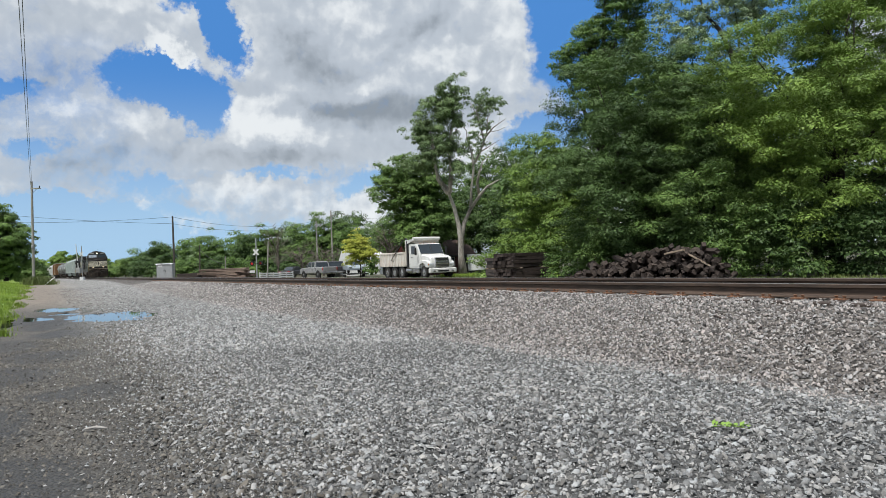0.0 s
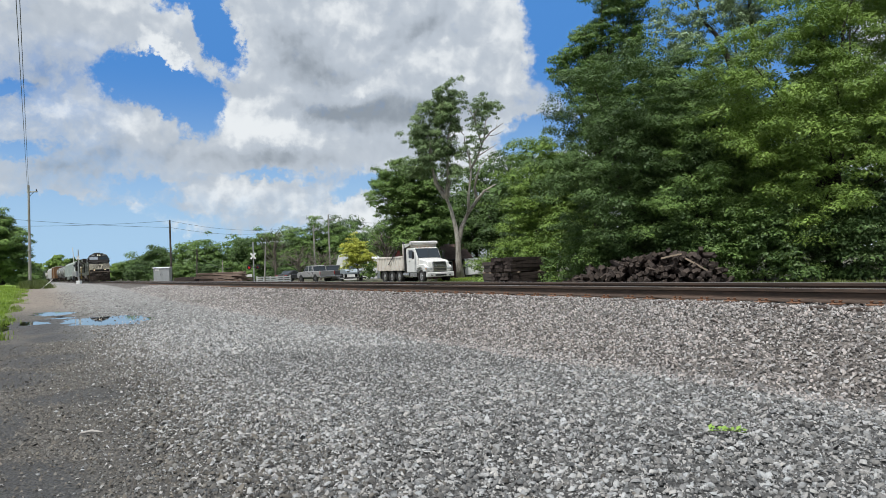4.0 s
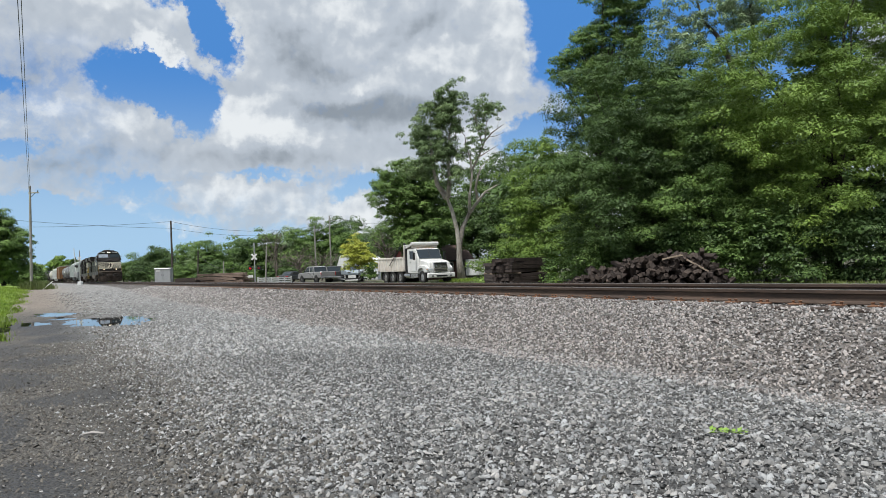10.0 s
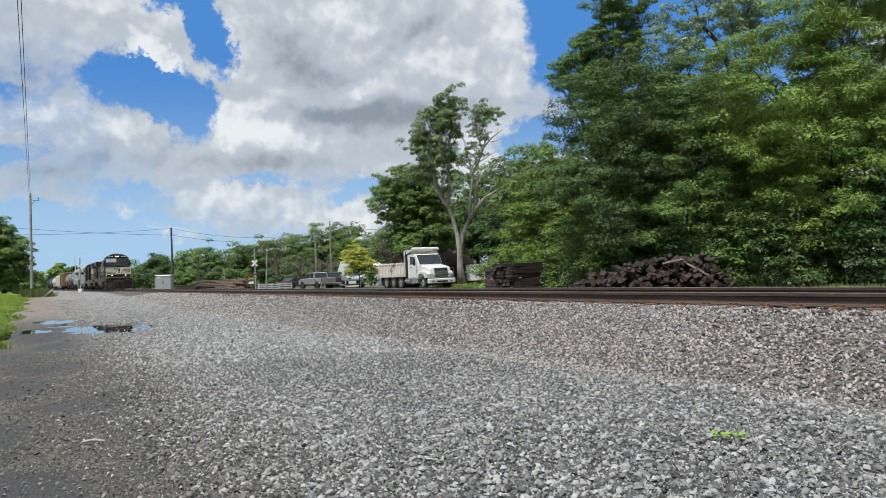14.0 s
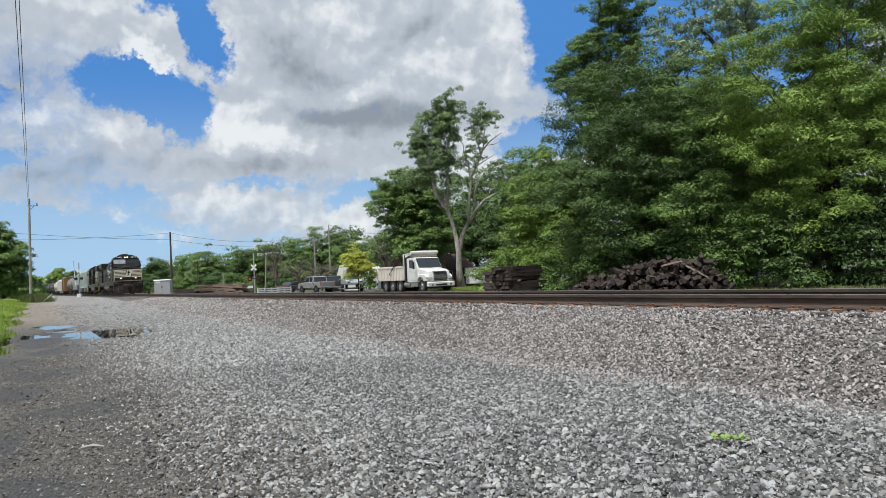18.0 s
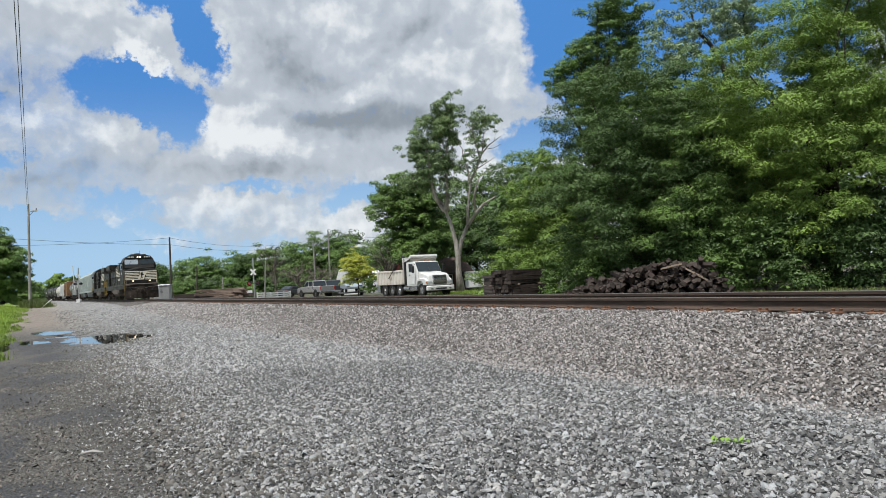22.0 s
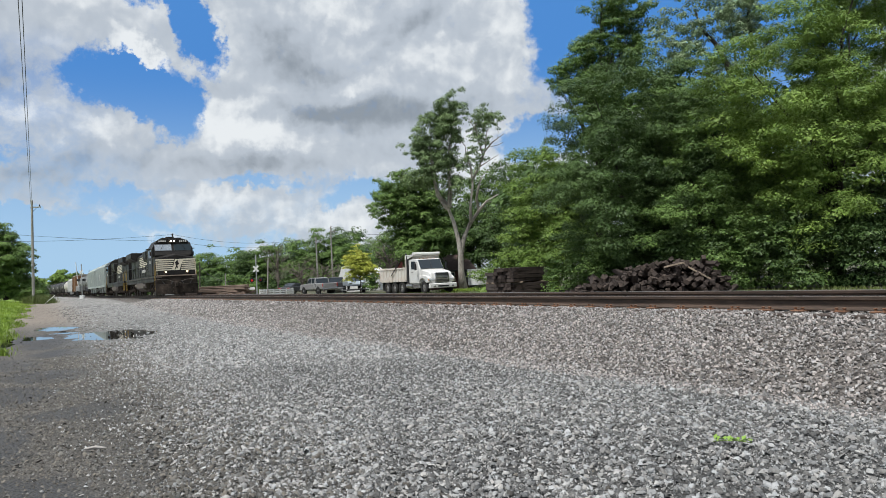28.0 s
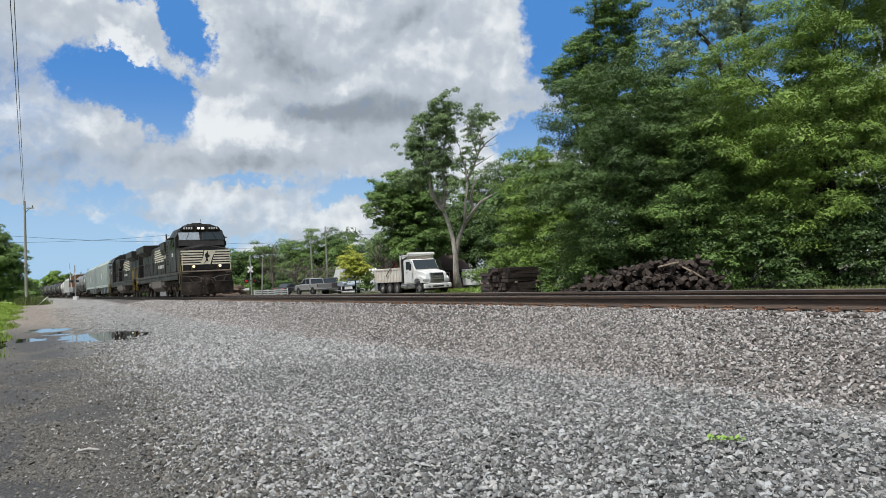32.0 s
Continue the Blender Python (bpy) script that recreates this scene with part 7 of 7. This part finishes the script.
def crossbuck():
    x, y = spot(88, -23.7)
    ob = thing("crossing_signal", "railroad crossbuck with flashing red lamps on a silver mast", "crossing signal", pose(x, y, foot(x, y) - 0.1, 0, 0, -AXIS))
    part("mast", tube((0, 0, 0), (0, 0, 4.9), 0.07, 10), GALV, ob)
    part("base", tube((0, 0, 0), (0, 0, 0.25), 0.25, 12), GALV, ob)
    for a in (48, -48):
        part("blade", box(-0.44, 0.44, -0.12 if a > 0 else -0.145, -0.10 if a > 0 else -0.122, -0.1, 0.1, 0.004, None, Matrix.Translation((0, 0, 3.25)) @ Matrix.Rotation(radians(a), 4, "Y")), WHITE_PAINT, ob, "white crossbuck blade")
    part("lamp_bar", tube((-0.62, -0.05, 1.95), (0.62, -0.05, 1.95), 0.04, 8), DARK_TRIM, ob)
    for s in (-1, 1):
        part("backplate", tube((0.5 * s, -0.1, 1.95), (0.5 * s, -0.07, 1.95), 0.28, 16), DARK_TRIM, ob)
        part("lamp", tube((0.5 * s, -0.15, 1.95), (0.5 * s, -0.10, 1.95), 0.14, 12), RED_LAMP if s < 0 else TAIL_RED, ob, "lit red lamp" if s < 0 else "unlit red lamp")
        part("lamp_hood", prism([(0.5 * s - 0.17, 1.95), (0.5 * s - 0.12, 2.1), (0.5 * s, 2.14), (0.5 * s + 0.12, 2.1), (0.5 * s + 0.17, 1.95), (0.5 * s, 2.1)], -0.34, -0.1, "y"), DARK_TRIM, ob)
    part("track_sign", box(-1.0, -0.2, -0.1, -0.08, 0.85, 1.15, 0.004), WHITE_PAINT, ob)
    return ob


crossbuck()


def white_fence():
    ob = thing("board_fence", "low white board fence along the road", "fence", Matrix.Translation((0, 0, 0)))
    ends = [Vector((*spot(92, -24.4), 0)), Vector((*spot(96, -20.9), 0))]
    n = 6
    for i in range(n):
        p = ends[0].lerp(ends[1], i / (n - 1))
        z = foot(p.x, p.y)
        part("post", box(p.x - 0.06, p.x + 0.06, p.y - 0.06, p.y + 0.06, z - 0.1, z + 0.82, 0.01), SIDING, ob)
        if i < n - 1:
            q = ends[0].lerp(ends[1], (i + 1) / (n - 1))
            for h in (0.22, 0.46, 0.70):
                c, d = (p + q) / 2, (q - p)
                m = Matrix.Translation((c.x, c.y, foot(c.x, c.y) + h)) @ Matrix.Rotation(math.atan2(d.y, d.x), 4, "Z")
                part("board", box(-d.length / 2 + 0.03, d.length / 2 - 0.03, -0.085, -0.062, -0.075, 0.075, 0.004, None, m), SIDING, ob)


white_fence()


def utility_pole(label, ahead, right, height, r, mat, lean=0.0, arm=0.0, group="poles by the line"):
    x, y = spot(ahead, right)
    ob = thing("utility_pole", label, "pole", pose(x, y, foot(x, y) - 0.1, 0, lean, -AXIS), group)
    part("shaft", tube((0, 0, 0), (0, 0, height), r, 10, None, r * 0.65), mat, ob)
    if arm:
        part("crossarm", box(-0.15, arm, -0.06, 0.06, height - 0.75, height - 0.64, 0.01), mat, ob)
        for k in (0.0, 0.9):
            part("insulator", tube((arm * k, 0, height - 0.64), (arm * k, 0, height - 0.45), 0.045, 8), DARK_TRIM, ob)
        part("bracket", tube((0, 0, height - 1.2), (arm * 0.6, 0, height - 0.72), 0.02, 5), DARK_TRIM, ob)
    return ob, Vector((x, y, foot(x, y) - 0.1 + height))


pole1, top1 = utility_pole("tall weathered grey wooden utility pole on the verge", 74, -43.7, 10.2, 0.145, POLE_WOOD, 0.6, 0.85)
part("transformer_bracket", box(-0.07, 0.07, -0.24, -0.14, 3.7, 3.95, 0.02), GALV, pole1)
pole2, top2 = utility_pole("dark wooden utility pole beside the signal case", 90, -34.9, 7.6, 0.14, DARK_POLE, 0.0)
utility_pole("thin grey pole in front of the verge trees", 98, -60.0, 5.6, 0.11, POLE_WOOD)
utility_pole("short leaning dark pole with slack wires", 95, -33.4, 4.2, 0.10, DARK_POLE, 2.0)
utility_pole("short grey pole beyond the timber heap", 100, -31.4, 3.0, 0.09, POLE_WOOD)
utility_pole("slender grey pole by the white fence", 90, -22.9, 4.6, 0.09, POLE_WOOD, 3.0)
utility_pole("grey pole among the roadside trees", 108, -19.6, 8.0, 0.13, POLE_WOOD, 0.0, 0.7)
utility_pole("grey pole among the roadside trees", 112, -17.9, 9.6, 0.13, POLE_WOOD, 0.0, 0.8)


def wire(a, b, sag, label="thin black overhead wire", r=0.012):
    pts = [Vector(a).lerp(Vector(b), k / 24) - Vector((0, 0, 4 * sag * (k / 24) * (1 - k / 24))) for k in range(25)]
    return tagged(part("overhead_wire", bent(pts, r, 5), CABLE), label, "wire", "overhead wires")


wire(top1 + Vector((0.0, 0, -0.4)), (-0.28, -45, 11.0), 0.9, r=0.012)
wire(top1 + Vector((0.1, -0.2, -0.45)), (-0.2, -45, 11.2), 0.8, r=0.012)
left1, left2 = Vector((*spot(72, -58), 9.2)), Vector((*spot(72, -58), 7.6))
wire(top2 - Vector((0, 0, 0.1)), left2, 0.5, r=0.016)
wire(top2 - Vector((0, 0, 0.9)), left1, 0.4, r=0.016)
wire(top2 - Vector((0, 0, 0.1)), (*spot(110, -19.6), 8.0), 1.0, r=0.016)
wire(top2 - Vector((0, 0, 0.9)), (*spot(110, -19.6), 7.4), 0.9, r=0.016)
wire((*spot(112, -17.9), 9.6), (*spot(98, -5.0), 7.4), 0.8, r=0.02)
wire((*spot(95, -33.4), 4.2), (*spot(82, -24.5), 2.0), 0.7, r=0.025, label="slack black wire drooping from a short pole")

# ---- houses ----


def red_house():
    x, y = spot(78, 1.7)
    ob = thing("house", "low red house with a brown shingled roof behind the truck", "house", pose(x, y, foot(x, y), 0, 0, -AXIS + 18))
    part("wall", box(-6.0, 0.4, -2.6, 2.6, -0.1, 2.0, 0.01), SHADED_RED_WALL, ob)
    part("gable_wall", prism([(-2.6, 2.0), (0, 3.25), (2.6, 2.0)], -6.0, 0.4, "x"), RED_WALL, ob)
    for s in (-1, 1):
        bm = prism([(s * 3.3, 1.72), (s * 3.3, 1.84), (0, 3.42), (0, 3.3)], -6.25, 0.7, "x")
        part("roof", bm, ROOF_BROWN, ob, "brown shingled roof")
    part("trim", box(-6.25, 0.7, -3.37, -3.31, 1.7, 1.84, 0.005), DARK_TRIM, ob)
    w = part("window", box(-2.4, -1.4, -2.64, -2.6, 0.8, 1.6, 0.01), CAR_GLASS, ob)
    part("frame", box(-2.47, -1.33, -2.63, -2.605, 0.73, 1.67, 0.01), SIDING, w)
    part("door", box(-0.9, -0.05, -2.64, -2.6, 0.0, 1.9, 0.01), DARK_TRIM, ob)
    part("chimney", box(-4.2, -3.7, -0.3, 0.3, 3.0, 3.7, 0.01), RED_WALL, ob)


red_house()


def white_building():
    x, y = spot(96, -11.2)
    ob = thing("barn", "white metal-sided barn with a steep pale roof behind the yellow tree", "barn", pose(x, y, foot(x, y), 0, 0, -AXIS))
    part("wall", box(-2.2, 2.3, -2.0, 2.0, 0, 1.9, 0.01), SIDING, ob)
    part("end_wall", prism([(-3.3, 0.0), (-2.3, 3.1), (-1.6, 3.3), (0.4, 1.9), (0.4, 0.0)], -2.3, -2.05, "y"), SIDING, ob)
    bm = prism([(-2.1, 1.85), (0.0, 2.75), (2.1, 1.85), (2.1, 1.95), (0, 2.87), (-2.1, 1.95)], 0.3, 2.45, "x")
    part("roof", bm, SIDING, ob)
    for k in range(9):
        part("siding_board", box(0.7, 2.3, -2.03, -2.0, 0.1 + 0.2 * k, 0.27 + 0.2 * k, 0.006), SIDING, ob)
    w = part("window", box(1.1, 1.8, -2.06, -2.03, 0.8, 1.5, 0.005), CAR_GLASS, ob)
    part("frame", box(1.03, 1.87, -2.055, -2.025, 0.73, 1.57, 0.005), SIDING, w)


white_building()


def storage_shed():
    x, y = spot(66, 3.2)
    ob = thing("storage_container", "small white storage container beside the bare tree", "container", pose(x, y, foot(x, y) + 0.25, 0, 0, -AXIS))
    part("body", box(-0.85, 0.85, -0.8, 0.8, 0.1, 1.42, 0.02), SIDING, ob)
    for k in range(7):
        part("rib", box(-0.8 + 0.25 * k, -0.72 + 0.25 * k, -0.82, -0.8, 0.15, 1.38, 0.004), SIDING, ob)
    part("skid", box(-0.8, 0.8, -0.7, 0.7, -0.3, 0.1, 0.01), DARK_TRIM, ob)
    part("lid", box(-0.89, 0.89, -0.84, 0.84, 1.42, 1.49, 0.01), SIDING, ob)


storage_shed()

# ---- grass, weeds, small things ----


def blades(name, spots, height, material, label, seed, parent=None):
    """Grass as bent single blades, one mesh."""
    g = np.random.default_rng(seed)
    n = len(spots)
    h = height * g.uniform(0.5, 1.25, n)
    a = g.uniform(0, 6.283, n)
    lean = h * g.uniform(0.1, 0.6, n)
    w = 0.006 + 0.012 * g.uniform(0, 1, n) * (1 + height)
    base = np.column_stack([spots, ground_z(spots[:, 0], spots[:, 1]) - 0.02])
    d = np.stack([np.cos(a), np.sin(a), np.zeros(n)], 1)
    side = np.stack([-np.sin(a), np.cos(a), np.zeros(n)], 1) * w[:, None]
    mid = base + d * (lean * 0.35)[:, None] + np.array([0, 0, 1]) * (h * 0.6)[:, None]
    tip = base + d * lean[:, None] + np.array([0, 0, 1]) * h[:, None]
    v = np.stack([base - side, base + side, mid + side * 0.8, mid - side * 0.8, tip], 1).reshape(-1, 3)
    k = 5 * np.arange(n)[:, None]
    f = np.concatenate([k + np.array([[0, 1, 2]]), k + np.array([[0, 2, 3]]), k + np.array([[3, 2, 4]])])
    return tagged(raw(name, v, f, material), label, "grass", kind="stuff")


def verge():
    g = np.random.default_rng(9)
    n = 26000
    y = 20 + 60 * g.uniform(0, 1, n) ** 1.4
    edge = -0.95 + 0.25 * np.sin(y * 0.7) + 0.01 * (y - 20)
    s = np.stack([edge - 5.0 * g.uniform(0, 1, n) ** 1.3 + 0.15 * g.normal(size=n), y], 1)
    blades("verge_grass", s, 0.13, L_GRASS, "bright green mown grass on the verge", 1)
    px, py = spot(74, -43.5)
    s = np.stack([px + 0.2 + g.normal(0, 0.5, 2600), py - 2.0 + g.normal(0, 1.3, 2600)], 1)
    blades("tall_weeds", s, 0.75, L_WEED, "tall green weeds round the foot of the pole", 2)
    s = np.stack([px + 0.8 + g.normal(0, 0.4, 900), py - 4.5 + g.normal(0, 1.0, 900)], 1)
    blades("tall_weeds", s, 0.5, L_WEED, "tall green weeds at the edge of the lot", 5)
    n = 9000
    along, out = g.uniform(2, 60, n), g.uniform(0, 1, n)
    s = np.stack([25.0 + 2.5 * out + 1.0 * np.sin(along * 0.5), along], 1)
    blades("far_grass", s, 0.14, L_WEED, "rough green grass along the wood edge", 3)
    cx, cy = spot(61, 2.0)
    s = np.stack([cx + g.normal(0, 1.0, 3500), cy + g.normal(0, 1.4, 3500)], 1)
    blades("tree_grass", s, 0.22, L_GRASS, "patch of green grass at the bare tree", 4)


verge()


def small_things():
    px, py = spot(69, -39.6)
    m = pose(px, py, foot(px, py), 0, 50, -AXIS + 10)
    ob = thing("marker_stake", "leaning white marker stake in the weeds", "stake", m)
    part("shaft", tube((0, 0, 0), (0, 0, 1.1), 0.035, 8), SIDING, ob)
    # a fallen sprig of leaves on the gravel
    ob = thing("leaf_sprig", "fallen sprig of bright green leaflets on the gravel", "leaf", pose(4.55, 3.535, foot(4.55, 3.535) + 0.05, 0, 0, -AXIS - 12))
    part("stem", bent([(-0.13, 0.02, 0.0), (0, 0, 0.015), (0.14, -0.03, 0.0)], 0.003, 5), L_LIGHT, ob)
    sprig = Nodes("fresh_leaf").done((0.20, 0.33, 0.05), 0.5)
    for k in range(11):
        t = -0.12 + 0.024 * k
        for s in (-1, 1):
            bm = bmesh.new()
            w, ln = 0.016 + 0.004 * math.sin(k * 5), 0.062 + 0.012 * math.sin(k * 2.3 + s)
            pts = [(0, 0, 0), (ln * 0.5, w, 0.006), (ln, 0, 0.0), (ln * 0.5, -w, 0.006)]
            vs = [bm.verts.new(p) for p in pts]
            bm.faces.new(vs)
            got = bmesh.ops.extrude_face_region(bm, geom=bm.faces[:])
            bmesh.ops.translate(bm, verts=[e for e in got["geom"] if isinstance(e, bmesh.types.BMVert)], vec=(0, 0, 0.001))
            bmesh.ops.transform(bm, matrix=Matrix.Translation((t, -0.15 * t, 0.012)) @ Matrix.Rotation(radians(s * 65 + 22 * math.sin(k * 3)), 4, "Z") @ Matrix.Rotation(radians(-14 - 16 * math.sin(k * 1.7 + s)), 4, "Y"), verts=bm.verts)
            part("leaflet", bm, sprig, ob)
    g = random.Random(8)
    for x, y, ln, a in ((7.5, 5.35, 0.28, 20), (7.72, 6.05, 0.32, 60), (1.0, 9.6, 0.22, 70), (2.9, 7.2, 0.12, 30), (0.35, 7.1, 0.2, -30)):
        z = foot(x, y) + 0.05
        tagged(part("stick", bent([(x, y, z), (x + ln * 0.5 * math.cos(radians(a)), y + ln * 0.5 * math.sin(radians(a)), z + 0.015), (x + ln * math.cos(radians(a)), y + ln * math.sin(radians(a)), z)], [0.012, 0.014, 0.009], 6), TIE if x > 3 else POLE_WOOD), "broken stick lying among the stones", "stick", "sticks on the stones")


small_things()


def dead_branches():
    """Bare grey trees and brush between the green ones."""
    def bare(ahead, right, height, spread, seed, label):
        x, y = spot(ahead, right)
        ob = thing("bare_tree", label, "tree", pose(x, y, foot(x, y), 0, 0, -AXIS), "bare grey trees")
        g = random.Random(seed)
        part("trunk", bent([(0, 0, 0), (0.1, 0, height * 0.3), (0, 0.1, height * 0.55)], [0.14, 0.11, 0.07], 7), DEAD_TWIG, ob)
        for k in range(26):
            a, z = g.uniform(0, 6.28), height * g.uniform(0.12, 0.55)
            r = spread * g.uniform(0.5, 1.0)
            e = Vector((math.cos(a) * r, math.sin(a) * r, z + height * g.uniform(0.1, 0.45)))
            s = Vector((0, 0, z))
            mid = s.lerp(e, 0.5) + Vector((g.uniform(-0.3, 0.3), g.uniform(-0.3, 0.3), 0.4))
            bm = bent([s, mid, e], [0.05, 0.03, 0.012], 5)
            for j in range(7):
                f = mid.lerp(e, g.uniform(0, 1))
                bent([f, f + Vector((g.uniform(-0.6, 0.6), g.uniform(-0.6, 0.6), g.uniform(0.1, 0.9)))], [0.018, 0.007], 4, bm)
            part("limb", bm, DEAD_TWIG, ob)
    bare(92, -7.2, 7.4, 2.6, 1, "bare brown-grey tree behind the barn")
    bare(95, -5.4, 6.6, 2.4, 2, "bare brown-grey tree behind the barn")
    bare(100, -20.5, 5.0, 3.0, 3, "grey dead brush beside the road")
    bare(101, -17.5, 4.6, 3.0, 4, "grey dead brush beside the road")
    bare(113, -27.0, 8.6, 2.6, 5, "tall half-bare grey tree beyond the crossing")
    x, y = spot(35, 25.4)
    ob = thing("dead_snag", "dead grey forked limb rising through the leaves", "tree", pose(x, y, foot(x, y), 0, 0, -AXIS))
    part("trunk", bent([(0, 0, 0), (-0.1, 0, 6.0), (-0.4, -0.6, 9.4), (-0.9, -1.6, 12.2)], [0.16, 0.14, 0.11, 0.03], 7), BARK, ob)
    part("limb", bent([(-0.4, -0.6, 9.4), (-1.0, -1.6, 10.9), (-1.7, -2.0, 12.0)], [0.08, 0.05, 0.015], 6), BARK, ob)


dead_branches()


def motions():
    away = Vector((math.sin(radians(AXIS + 5)), math.cos(radians(AXIS + 5)), 0))
    walk(SKY, [(t, Matrix.Translation(away * (125 - 250 * t / 32))) for t in (0, 8, 16, 24, 32)])
    for ob, behind, turned in TRAIN:
        walk(ob, [(t, on_track(y + behind, turned)) for t, y in FRONT[::8]])
    for ob, behind, turned in TRAIN[:5]:
        for w in [o for o in ob.children if o.name.startswith("wheelset")]:
            y0, r = w.location.y, w.location.z
            walk(w, [(t, Matrix.Translation((0, y0, r)) @ Matrix.Rotation((134.3 - y) / r * (-1 if turned else 1), 4, "X")) for t, y in FRONT])


motions()
